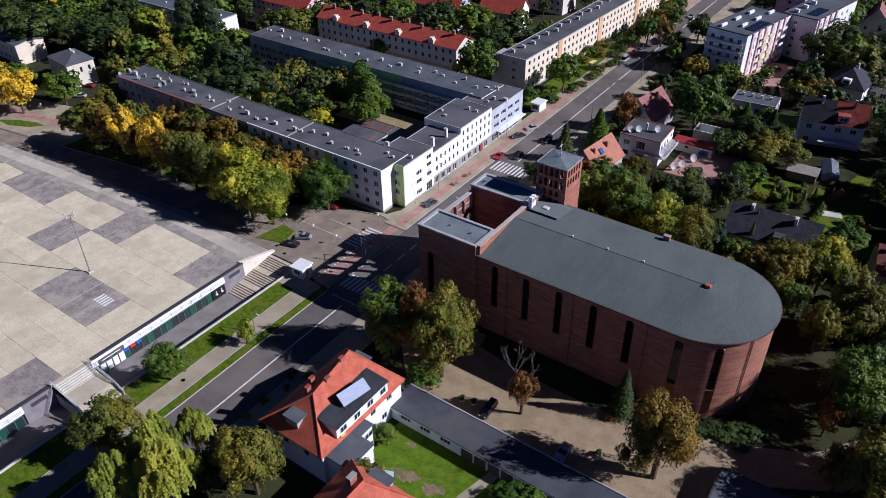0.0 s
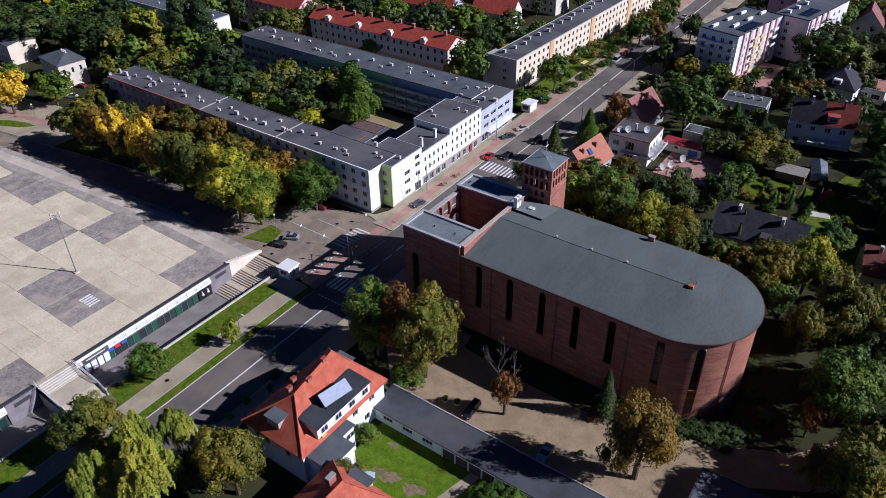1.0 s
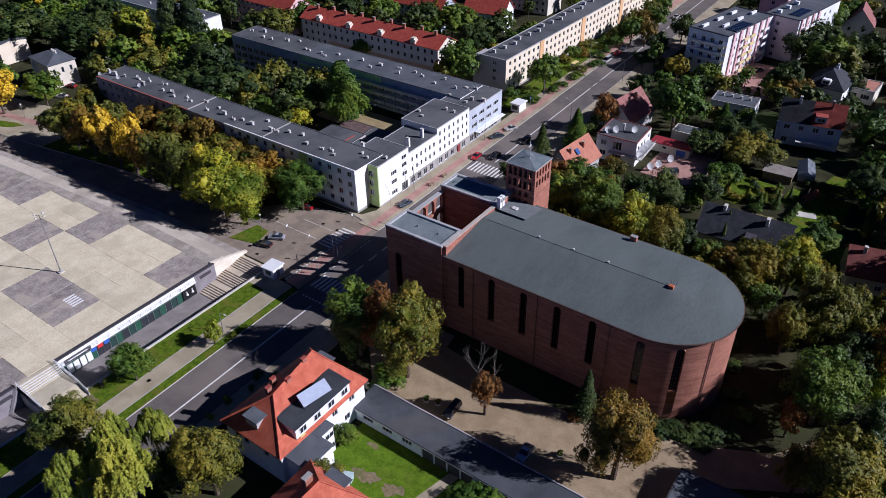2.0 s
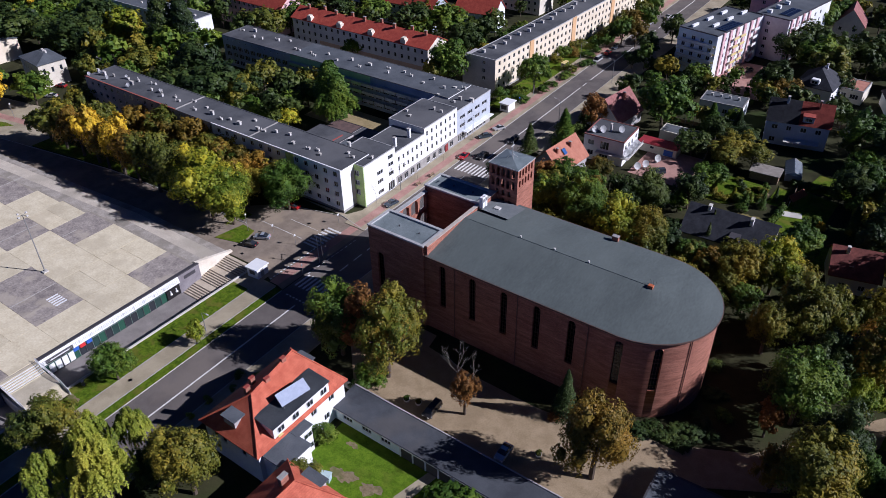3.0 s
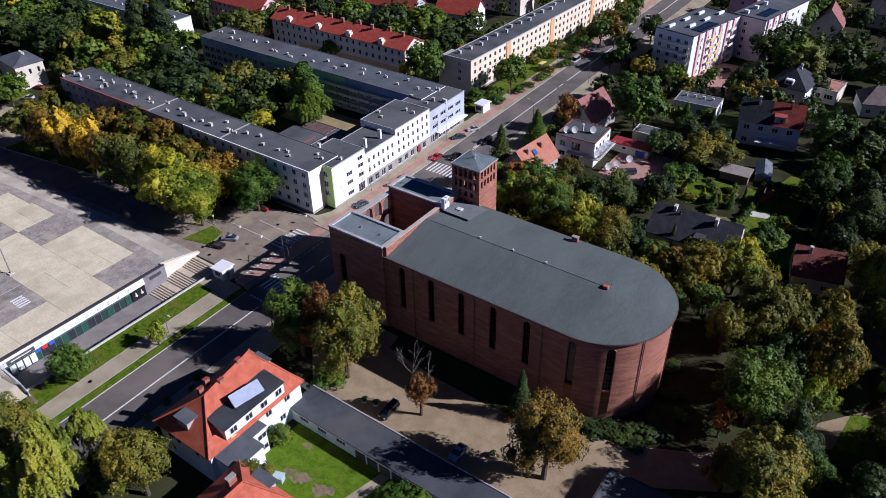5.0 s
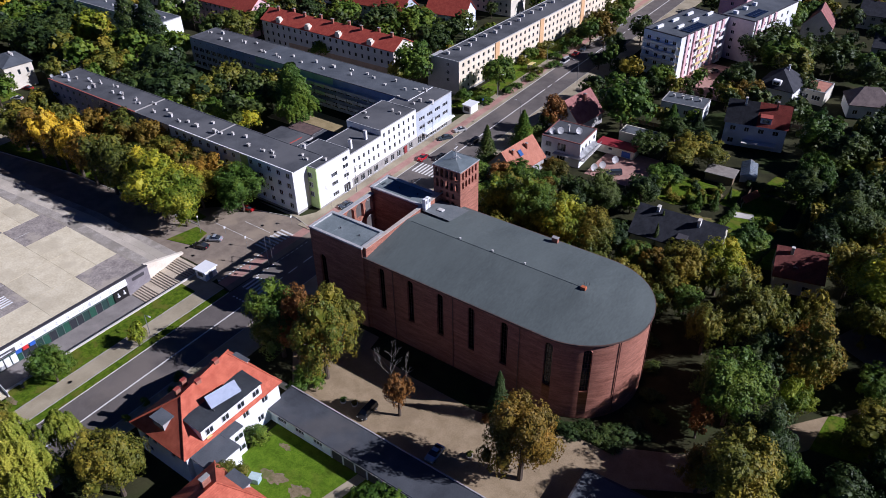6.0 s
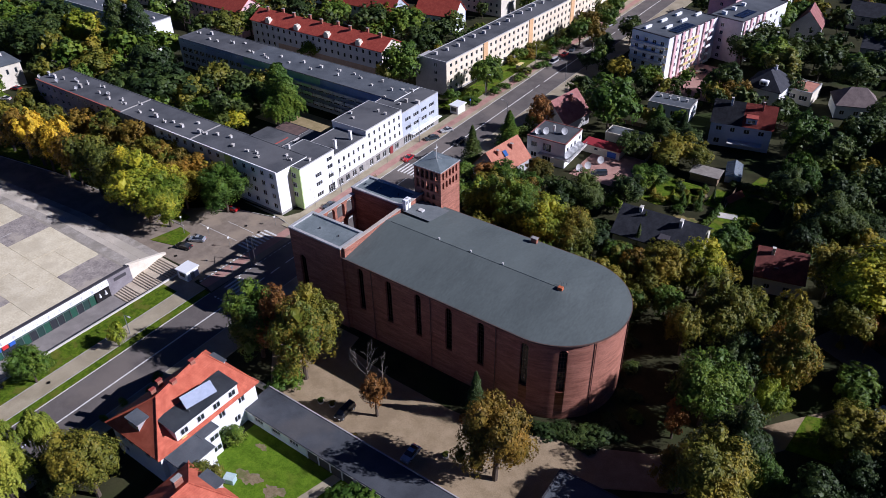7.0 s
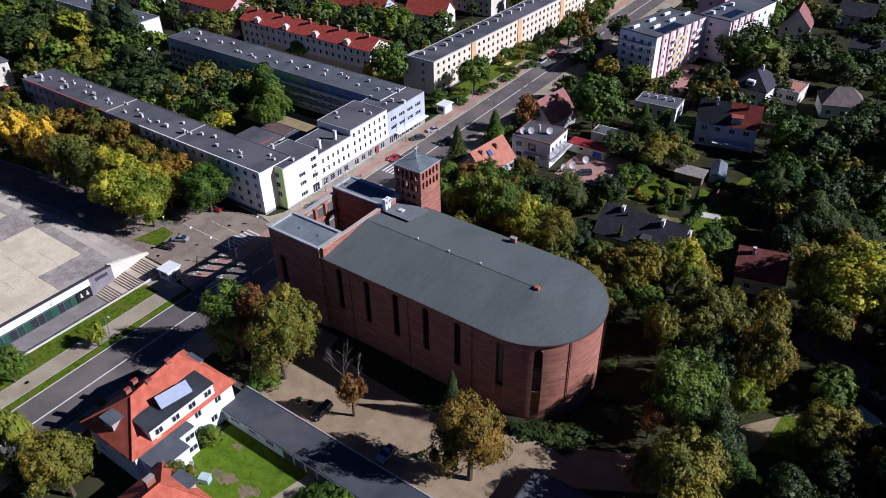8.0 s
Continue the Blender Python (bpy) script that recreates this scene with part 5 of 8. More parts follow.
# low workshops in the court
for x, y, w, d, h, m in ((-144, 143, 13, 9, 4.2, M_TAR), (-131, 141, 12, 8.5, 3.8, M_TAR_BLUE), (-143, 152, 10, 6.5, 3.5, surface("rusty_felt", (0.10, 0.07, 0.065), (0.15, 0.10, 0.09), 0.9)), (-133, 149.6, 14, 9.5, 3.2, M_TAR)):
    s = thing("workshop", "low workshop with patched dark flat roof", "workshop", x, y, 0, 1.2, group="court workshops")
    shell(s, w, d, h, M_GREY_WALL, {"S": [(1.5, 1, 2, 1.2)]})
    flat_roof(s, w, d, h, m, M_DARK, 0.08, 0.15)
fence = thing("board_wall", "red painted low wall between workshop roofs", "wall", -133.4, 141.2, 3.8)
part("board", one(box, 0, 0, -3.8, 0.25, 8.5, 0.7), plain("red_board", (0.28, 0.07, 0.06), 0.8), fence)

# ---- long beige flats along the street ----
beige = thing("apartment_block", "very long beige four-storey flats with grey roof", "apartment block", -127.6, 209.0, 0, -1.3)
W, D, H = 10.6, 190.0, 12.0
eo = [(2.0 + k * 3.05, v, 1.2, 1.4) for k in range(61) for v in (1.4, 4.1, 6.8, 9.5)]
shell(beige, W, D, H, {"S": M_GREY_WALL, "E": M_BEIGE, "N": M_BEIGE, "W": M_BEIGE}, {"E": eo, "S": [(5.2, v, 1.3, 1.3) for v in (4.1, 6.8, 9.5)]}, plinth=0.6)
flat_roof(beige, W, D, H, M_TAR, M_COPING, 0.12, 0.25, "grey roofing felt")
for y0, w in ((22.0, 2.6), (53.0, 2.8), (86.0, 2.8), (120.0, 2.8)):
    part("stair_band", one(box, W, y0, 0.3, W + 0.25, y0 + w, H + 0.1), M_ORANGE, beige, "ochre painted stair bay")
for k in range(34):
    chimney(beige, 3.0 + (k % 3) * 0.8, 4 + k * 5.4, H, 1.3, 0.7, 1.0, M_VENT)
part("side_annex", one(box, -3.2, 0.4, 0, -0.02, 8, 11.0), M_GREY_WALL, beige)

# ---- red-roofed terrace ----
ter = thing("terrace_house", "long pale terrace with steep red tiled roof and gablets", "terrace", -213.0, 209.0, 0, 0.5)
W, D, H = 67.0, 11.5, 9.9
shell(ter, W, D, H, {"S": surface("pale_grey_render", (0.44, 0.46, 0.49), (0.54, 0.56, 0.58), 0.85, 0.2), "E": M_CREAM, "N": M_GREY_WALL, "W": M_GREY_WALL}, {"S": rows_of(1.8, 3.1, 21, (1.0, 4.0, 7.2), 1.1, 1.6), "E": [(3, 3.7, 1.1, 1.4), (7, 3.7, 1.1, 1.4)]})
part("base_band", one(box, 14, -0.05, 0, W, -0.005, 2.7), surface("ochre_plinth", (0.40, 0.30, 0.22), (0.48, 0.36, 0.27), 0.85), ter, "ochre ground-floor band")
gable_roof(ter, W, D, H, 3.1, M_TILE_FAR, M_CREAM, "x", 0.5)
for k in range(4):
    x = 9.5 + k * 15.5
    bm = bmesh.new()
    prism(bm, [(x - 1.1, -0.25), (x + 1.1, -0.25), (x + 1.1, 1.6), (x - 1.1, 1.6)], H - 0.6, H + 1.4)
    prism(bm, [(x - 0.7, -0.22), (x + 0.7, -0.22), (x + 0.7, 1.4), (x - 0.7, 1.4)], H + 1.4, H + 2.0)
    part("gablet", bm, M_CREAM, ter, "stepped pale gablet above a stairwell")
for k in range(9):
    chimney(ter, 5 + k * 7.2, D / 2 + (0.8 if k % 2 else -0.6), H + 2.5, 1.1, 0.7, 1.8, M_BRICK_TOWER)

# ---- far blocks on the west and north ----
fb = thing("apartment_block", "pale apartment block with windowless white end wall", "apartment block", -296.0, 179.0, 0)
shell(fb, 58, 10.5, 11.5, {"S": M_WHITE_COOL, "E": M_WHITE, "N": M_GREY_WALL, "W": M_GREY_WALL}, {"S": rows_of(2, 3.3, 17, (1.2, 3.9, 6.6, 9.2), 1.4, 1.3)})
flat_roof(fb, 58, 10.5, 11.5, M_TAR_BLUE, M_COPING, 0.15)
roof_clutter(fb, 58, 10.5, 11.5, 9)
pt_house = thing("tenement", "pink rendered tenement with red tiled roof", "tenement", -259.0, 210.0, 0)
shell(pt_house, 38, 12, 11.0, {"S": M_PINK, "E": M_PINK, "N": M_PINK, "W": M_WHITE_COOL}, {"S": rows_of(1.6, 2.9, 12, (1.0, 3.8, 6.6, 9.0), 1.1, 1.4)})
gable_roof(pt_house, 38, 12, 11.0, 4.2, M_TILE_FAR, M_PINK, "x")
for k in range(4):
    chimney(pt_house, 5 + k * 9, 6, 14.4, 1.1, 0.7, 1.8, M_BRICK_TOWER)
bl = thing("house", "cream rendered house with shallow dark roof", "house", -309.6, 126.4, 0, -3)
shell(bl, 20, 11, 8.0, M_BEIGE, {"S": rows_of(2, 3.2, 5, (1.2, 4.6), 1.1, 1.4)})
gable_roof(bl, 20, 11, 8.0, 1.0, M_TAR_BLUE, M_CREAM, "x")
gl = thing("house", "cream house with arched lower windows and grey roof", "house", -266.6, 125.1, 0, -6)
shell(gl, 14.5, 9.8, 8.8, M_CREAM, {"S": rows_of(1.4, 3.2, 4, (4.9,), 0.9, 1.7), "E": rows_of(1.3, 3.0, 3, (4.9,), 0.9, 1.9)})
for y in (1.3, 4.3, 7.3):
    arch_window(gl, (14.54, 0, 0), (0, 1, 0), y + 0.05, 1.5, 0.85, 1.7)
hip_roof(gl, 14.5, 9.8, 8.8, 1.7, M_TAR_BLUE, 4.4)
for k in range(3):
    chimney(gl, 5.6 + k * 1.3, 6.4, 10.0, 0.5, 0.5, 0.9, M_VENT)
gs = thing("garage_row", "low garage row with pale edge and grey roof", "garage", -258.0, 146.5, 0, -10)
shell(gs, 13, 7, 2.8, M_CREAM, {})
flat_roof(gs, 13, 7, 2.8, M_TAR_BLUE, M_CREAM, 0.15)
rh = thing("house", "red-roofed house with bluish gable wall", "house", -168.0, 258.0, 0, 10)
shell(rh, 18, 11, 7.5, M_WHITE_COOL, {"S": rows_of(2, 3, 5, (1.2, 4.3), 1.1, 1.3)})
gable_roof(rh, 18, 11, 7.5, 5.0, M_TILE_FAR, M_WHITE_COOL, "x")
chimney(rh, 6, 5.5, 11.5, 0.9, 0.7, 1.8, M_BRICK_TOWER)
rh2 = thing("tenement", "blue-grey tenement with red tiled roof behind trees", "tenement", -206.0, 246.0, 0, 3)
shell(rh2, 34, 11, 9.5, M_GREY_BLUE, {"S": rows_of(2, 3, 10, (1.2, 4.1, 7.0), 1.1, 1.4)})
gable_roof(rh2, 34, 11, 9.5, 4.5, M_TILE_FAR, M_GREY_BLUE, "x")
for k, (x, y, w, r) in enumerate(((-330, 215, 46, 2), (-250, 262, 40, 0), (-310, 262, 40, 4), (-190, 292, 44, -2), (-255, 318, 52, 3), (-160, 340, 36, 0))):
    t2 = thing("tenement", "distant pale tenement with red tiled roof", "tenement", x, y, 0, r, group="distant tenements")
    shell(t2, w, 11.5, 9.5, (M_CREAM, M_WHITE_COOL, M_PINK)[k % 3], {"S": rows_of(2, 3, int(w / 3.1), (1.2, 4.1, 7.0), 1.1, 1.4)})
    gable_roof(t2, w, 11.5, 9.5, 4.4, M_TILE_FAR, M_CREAM, "x")

# ---- pink panel flats ----
pk = thing("apartment_tower", "five-storey pink and white panel flats with balconies", "apartment block", -75.3, 264.3, 0, -11)
W, D, H = 15.0, 32.0, 15.6
lv = [0.9 + k * 2.85 for k in range(5)]
shell(pk, W, D, H, {"S": M_WHITE_COOL, "E": M_WHITE, "N": M_PINK, "W": M_WHITE_COOL}, {"S": [(u, v, 1.4, 1.35) for u in (1.6, 5.2, 8.6, 11.8) for v in lv], "E": [(u, v, 1.3, 1.35) for u in (5.2, 9.6, 14.2, 19.0, 23.6, 28.2) for v in lv]})
flat_roof(pk, W, D, H, M_TAR_BLUE, M_DARK, 0.25, 0.2, "grey-blue roofing felt")
for z in lv[1:]:
    part("yellow_band", one(box, 0.0, -0.06, z - 0.75, W, -0.01, z - 0.25), M_YELLOW, pk, "pale yellow wall band")
for z in lv[1:]:
    b = part("balcony", one(box, 0.4, -1.1, z - 0.95, W - 0.6, 0.0, z - 0.8), M_CONCRETE, pk)
    part("balustrade", one(box, 0.4, -1.14, z - 0.8, W - 0.6, -1.06, z + 0.1), M_WHITE, b, "white balcony front")
for u in (3.4, 8.0, 12.6, 17.6, 22.4, 26.8):
    part("pink_pilaster", one(box, W, u, 0, W + 0.5, u + 1.4, H + 0.1), M_PINK, pk, "pink projecting wall strip")
for u in (9.4, 14.0, 23.8):
    for v in lv:
        b = part("balcony", one(box, W, u, v - 0.35, W + 1.6, u + 3.4, v - 0.15), M_CONCRETE, pk)
        part("balustrade", one(box, W + 1.52, u, v - 0.15, W + 1.62, u + 3.4, v + 0.75), M_YELLOW if u < 20 else M_WHITE, b)
for k in range(6):
    part("vent_stack", one(box, 3.2 + (k % 2) * 5.2, 2.2 + k * 4.9, H, 4.0 + (k % 2) * 5.2, 6.0 + k * 4.9, H + 0.95, 0.04), M_WHITE, pk, "long white vent stack")
for k in range(14):
    part("solar_panel", one(box, 10.5 + (k % 2) * 2.1, 6 + (k // 2) * 1.7, H + 0.2, 12.4 + (k % 2) * 2.1, 7.3 + (k // 2) * 1.7, H + 0.32), M_PANEL_DARK, pk)
pk2 = thing("apartment_tower", "second pink and white panel flats with white end wall", "apartment block", -57.6, 294.0, 0, -11)
W, D = 13.0, 34.0
shell(pk2, W, D, 15.6, {"S": surface("rose_white", (0.62, 0.56, 0.58), (0.72, 0.66, 0.68), 0.85), "E": M_WHITE, "N": M_PINK, "W": M_PINK}, {"S": [(4.6, v, 1.3, 1.35) for v in lv], "E": [(u, v, 1.3, 1.35) for u in (3, 7.5, 12, 16.5, 21, 25.5) for v in lv], "W": [(u, v, 1.3, 1.35) for u in (24, 28) for v in lv]})
flat_roof(pk2, W, D, 15.6, M_TAR_BLUE, M_DARK, 0.25, 0.2)
for u in (1.0, 5.6, 10.2, 14.8):
    part("pink_pilaster", one(box, W, u, 0, W + 0.5, u + 1.2, 15.7), M_PINK, pk2, "pink projecting wall strip")
    for v in lv:
        b = part("balcony", one(box, W + 0.02, u + 1.4, v - 0.35, W + 1.7, u + 4.2, v - 0.15), M_CONCRETE, pk2)
        part("balustrade", one(box, W + 1.6, u + 1.4, v - 0.15, W + 1.7, u + 4.2, v + 0.75), M_WHITE, b)
for k in range(12):
    part("solar_panel", one(box, 7.0 + (k % 2) * 2.1, 4 + (k // 2) * 1.7, 15.8, 8.9 + (k % 2) * 2.1, 5.3 + (k // 2) * 1.7, 15.92), M_PANEL_DARK, pk2)
for k in range(3):
    part("lift_house", one(box, 2.5, 3 + k * 7, 15.6, 4.2, 4.2 + k * 7, 16.8, 0.04), M_WHITE, pk2)
pk3 = thing("apartment_tower", "far pink panel flats joining the row", "apartment block", -66.0, 318.0, 0, -11)
shell(pk3, 11, 26, 15.6, M_PINK, {"S": [(4.6, v, 1.3, 1.35) for v in lv]})
flat_roof(pk3, 11, 26, 15.6, M_TAR_BLUE, M_DARK, 0.25, 0.2)

# ---- houses and sheds in the gardens ----
fh = thing("house", "small white house with flat grey roof", "house", -54.5, 232.5, 0, 4)
shell(fh, 13.5, 8.5, 4.8, M_WHITE, {"S": rows_of(1.5, 3.0, 4, (1.6,), 1.4, 1.5), "E": [(2, 1.6, 1.6, 1.4)]})
flat_roof(fh, 13.5, 8.5, 4.8, M_TAR_BLUE, M_PLINTH, 0.12)
for k in range(4):
    chimney(fh, 2.5 + k * 2.8, 5.2, 4.8, 0.7, 0.6, 0.8)
gh = thing("house", "grey gabled house with faded pinkish tile roof", "house", -80.5, 205.5, 0, -8)
shell(gh, 11.5, 13, 4.2, M_GREY_WALL, {"S": [(4.0, 4.2 - 1.7, 1.1, 1.2), (6.5, 1.0, 1.1, 1.3)]})
gable_roof(gh, 11.5, 13, 4.2, 6.0, M_TILE_ROSE, M_GREY_WALL, "y", 0.4)
chimney(gh, 7.5, 8, 8.2, 0.8, 0.7, 2.0, M_BRICK_TOWER)
dh = thing("house", "white modern house hung with large satellite dishes", "house", -71.6, 185.0, 0, 3)
shell(dh, 12.0, 11.5, 7.6, M_WHITE, {"S": [(1.3, 4.6, 1.8, 1.5), (1.3, 1.4, 1.8, 1.5), (5.0, 4.0, 2.6, 2.4), (5.0, 0.8, 2.6, 2.4)], "E": [(1.2, 4.8, 1.0, 1.2), (3.6, 4.8, 1.3, 1.2), (6.2, 4.8, 1.0, 1.2), (9.2, 5.0, 1.4, 1.3)]})
flat_roof(dh, 12.0, 11.5, 7.6, M_TAR, plain("edge_redbrown", (0.25, 0.10, 0.08), 0.7), 0.15)
part("balcony", one(box, 11.0, -1.6, 3.3, 14.2, 11.0, 3.5), M_CONCRETE, dh)
part("balcony", one(box, 4.2, -1.6, 3.3, 10.98, -0.02, 3.5), M_CONCRETE, dh)
for k in range(6):
    bm = bmesh.new()
    tube(bm, (14.1, -1.3 + k * 2.4, 3.5), (14.1, -1.3 + k * 2.4, 4.5), 0.03, 0.03, 5)
    part("post", bm, M_METAL, dh)
part("balustrade", one(box, 14.05, -1.5, 4.2, 14.12, 10.9, 4.5), M_METAL, dh)
for x, y, z, r in ((2.0, 2.2, 7.6, 1.0), (4.0, 3.4, 7.6, 1.05), (8.6, 6.0, 7.6, 1.05), (12.9, 0.2, 3.5, 1.4), (12.9, 2.8, 3.5, 1.5), (13.0, 5.2, 3.5, 1.4), (12.9, 7.6, 3.5, 1.2)):
    dish(dh, x, y, z, r, 55)
chimney(dh, 6.0, 5.0, 7.6, 0.5, 0.5, 2.4)
for x, y in ((-55.4, 186.5), (-54.0, 189.0), (-52.4, 194.0)):
    sd = thing("satellite_dish", "large white satellite dish on a ground post", "satellite dish", x, y, 0.0, group="garden dishes")
    dish(sd, 0, 0, 0.4, 1.1, 55)
    part("base", one(box, -0.3, -0.3, -0.05, 0.3, 0.3, 0.45, 0.03), M_CONCRETE, sd)
rs = thing("house", "small house with salmon tile roof and roof window", "house", -79.0, 168.0, 0, -6)
shell(rs, 9.5, 13.5, 4.0, M_GREY_WALL, {"S": [(1.5, 1.2, 1.0, 1.2), (6.5, 1.2, 1.0, 1.2), (4.2, 1.2, 1.0, 1.2)]})
gable_roof(rs, 9.5, 13.5, 4.0, 5.0, M_TILE_PINK, M_GREY_WALL, "y", 0.5)
sk = part("roof_window", one(box, -0.9, -0.7, 0, 0.9, 0.7, 0.12, 0.02), plain("skylight_blue", (0.05, 0.12, 0.32), 0.15), rs, "blue tilted roof window")
sk.matrix_basis = Matrix.Translation((6.9, 5.6, 7.05)) @ Matrix.Rotation(radians(46), 4, "Y")
chimney(rs, 6.2, 3.0, 6.6, 0.6, 0.6, 2.2, M_BRICK_TOWER)
chimney(rs, 6.4, 9.0, 6.6, 0.8, 0.6, 2.0, M_BRICK_TOWER)
red_shed = thing("shed", "long cream shed with bright red sloping roof", "shed", -60.2, 198.6, 0, 1)
shell(red_shed, 11.5, 4.2, 2.6, M_CREAM, {"S": [(3.5, 1.2, 1.2, 0.8)]})
bm = bmesh.new()
box(bm, -0.3, -0.3, 2.6, 11.8, 4.5, 2.8, 0.02)
part("roof", bm, plain("red_sheet", (0.30, 0.03, 0.04), 0.6), red_shed)
part("tarpaulin", one(box, 7.8, -0.08, 0.2, 10.5, -0.01, 2.0), M_BLUESIGN, red_shed, "blue tarpaulin hanging on the wall")
sh2 = thing("shed", "flat-roofed pale garden garage", "garage", -57.8, 208.6, 0, 2)
shell(sh2, 11, 5.5, 2.8, M_CREAM, {})
flat_roof(sh2, 11, 5.5, 2.8, M_TAR_BLUE, M_CREAM, 0.1)
dk = thing("house", "wide house with dark tiled roof and white chimneys", "house", -31.8, 157.6, 0, 3)
shell(dk, 19.5, 13.0, 4.8, M_CREAM, {"S": rows_of(2, 3.6, 5, (1.2,), 1.4, 1.4), "E": [(3, 1.2, 1.3, 1.4), (8, 1.2, 1.3, 1.4), (5.5, 3.6, 1.2, 1.0)]})
gable_roof(dk, 19.5, 13.0, 4.8, 4.2, M_TILE_DARK, M_CREAM, "x", 0.6)
chimney(dk, 4.2, 6.0, 8.0, 0.7, 1.2, 1.6, M_WHITE)
chimney(dk, 14.2, 5.2, 7.6, 0.7, 1.2, 1.9, M_WHITE)
bm = bmesh.new()
box(bm, 10.6, -0.2, 4.9, 13.0, 3.6, 6.3)
part("dormer", bm, M_DARK, dk)
br_house = thing("house", "house with dark red tiled roof among trees", "house", 1.2, 159.6, 0, 14)
shell(br_house, 9.5, 10.5, 4.8, M_CREAM, {"S": [(2, 1.2, 1.3, 1.3), (6, 1.2, 1.3, 1.3)]})
gable_roof(br_house, 9.5, 10.5, 4.8, 4.0, M_TILE_BROWN, M_CREAM, "x", 0.6)
chimney(br_house, 2.6, 4.2, 7.4, 0.6, 0.7, 2.0, M_CREAM)
part("roof_window", one(box, 3.2, 1.2, 6.0, 4.2, 2.0, 6.2), M_PANE, br_house)
va = thing("villa", "pale semi-detached villa with half dark, half red roof", "villa", -31.4, 223.5, 0, 12)
shell(va, 17.0, 12, 7.4, M_BLUISH, {"S": [(1.6, 4.9, 1.6, 1.4), (5.6, 4.9, 1.3, 1.4), (9.4, 4.9, 1.6, 1.4), (13.4, 4.9, 1.6, 1.4), (1.6, 0.9, 1.6, 1.5), (9.4, 0.9, 1.6, 1.5)], "E": [(3, 3.6, 1.2, 1.4), (8, 3.6, 1.2, 1.4)]})
for x0, x1, m in ((-0.4, 8.5, M_TILE_DARK), (8.5, 17.4, M_TILE_DEEP)):
    for s in (0, 1):
        y0, ym = (-0.4, 6.0) if s == 0 else (12.4, 6.0)
        bm = bmesh.new()
        quad(bm, (x0, y0, 7.2), (x1, y0, 7.2), (x1, ym, 12.2), (x0, ym, 12.2))
        bmesh.ops.solidify(bm, geom=bm.faces[:], thickness=0.2)
        part("roof", bm, m, va)
for x in (0.02, 16.98):
    bm = bmesh.new()
    bm.faces.new([bm.verts.new(p) for p in ((x, 0, 7.4), (x, 12, 7.4), (x, 6, 12.1))])
    part("gable", bm, M_BLUISH, va)
part("dormer", one(box, 9.4, 0.6, 7.6, 12.4, 4.2, 9.7), M_BLUISH, va)
part("dormer_roof", one(box, 9.2, 0.3, 9.7, 12.6, 4.6, 9.9), M_TILE_DEEP, va)
add_windows(va, (9.4, 0.4, 7.9), (1, 0, 0), [(0.5, 0.3, 2.0, 1.1)])
chimney(va, 4.5, 5.0, 11.2, 0.6, 0.8, 2.2, M_VENT)
chimney(va, 13.2, 4.8, 11.2, 0.5, 0.7, 2.2, M_BRICK_TOWER)
part("veranda", one(box, 5.5, -3.0, 2.4, 15.0, -0.05, 2.6), M_VENT, va, "pale flat veranda roof")
vb = thing("villa", "white villa with dark mansard roof and round dormer", "villa", -32.4, 259.0, 0, -4)
shell(vb, 11.5, 13.5, 6.4, M_WHITE, {"S": [(1.6, 2.9, 1.7, 1.4), (6.8, 2.9, 1.7, 1.4), (1.6, 0.6, 1.7, 1.3), (6.8, 0.6, 1.7, 1.3)], "E": [(2, 2.9, 1.2, 1.3), (7, 2.9, 1.2, 1.3)]})
hip_roof(vb, 11.5, 13.5, 6.4, 4.6, M_TILE_DARK, 5.0)
part("dormer", one(box, 4.2, 0.5, 6.8, 7.0, 3.6, 8.6, 0.25), M_WHITE, vb)
add_windows(vb, (4.2, 0.28, 7.0), (1, 0, 0), [(0.5, 0.2, 1.8, 1.0)])
chimney(vb, 6.6, 7.5, 10.6, 0.6, 0.6, 1.4, M_WHITE)
og = thing("house", "low house with flat orange-red roof terrace", "house", -21.4, 268.0, 0, -4)
shell(og, 8.6, 10.0, 4.6, M_CREAM, {"S": [(1.0, 1.5, 2.6, 1.6), (4.8, 1.5, 2.6, 1.6)]})
flat_roof(og, 8.6, 10.0, 4.6, surface("terrace_red", (0.38, 0.17, 0.12), (0.46, 0.23, 0.17), 0.85), M_COPING, 0.2)
chimney(og, 4.6, 4.2, 4.6, 0.5, 0.5, 1.8, M_BRICK_TOWER)
dg = thing("house", "house with grey-brown tiled hip roof", "house", -4.5, 263.0, 0, 20)
shell(dg, 12.5, 10.5, 4.6, M_WHITE, {"S": [(1.4, 1.3, 1.4, 1.4), (5.5, 1.3, 1.4, 1.4), (9.4, 1.3, 1.4, 1.4)]})
hip_roof(dg, 12.5, 10.5, 4.6, 4.2, surface("tile_greybrown", (0.13, 0.10, 0.10), (0.2, 0.16, 0.15), 0.8), 4.0)
gy = thing("house", "steep grey gabled house with pale plaster", "house", -36.0, 330.0, 0, 6)
shell(gy, 11.0, 12.0, 6.0, M_GREY_WALL, {"S": [(2, 3.4, 1.2, 1.4), (7, 3.4, 1.2, 1.4), (4.6, 0.9, 1.4, 1.5)]})
gable_roof(gy, 11.0, 12.0, 6.0, 6.0, M_TILE_ROSE, M_GREY_WALL, "y")
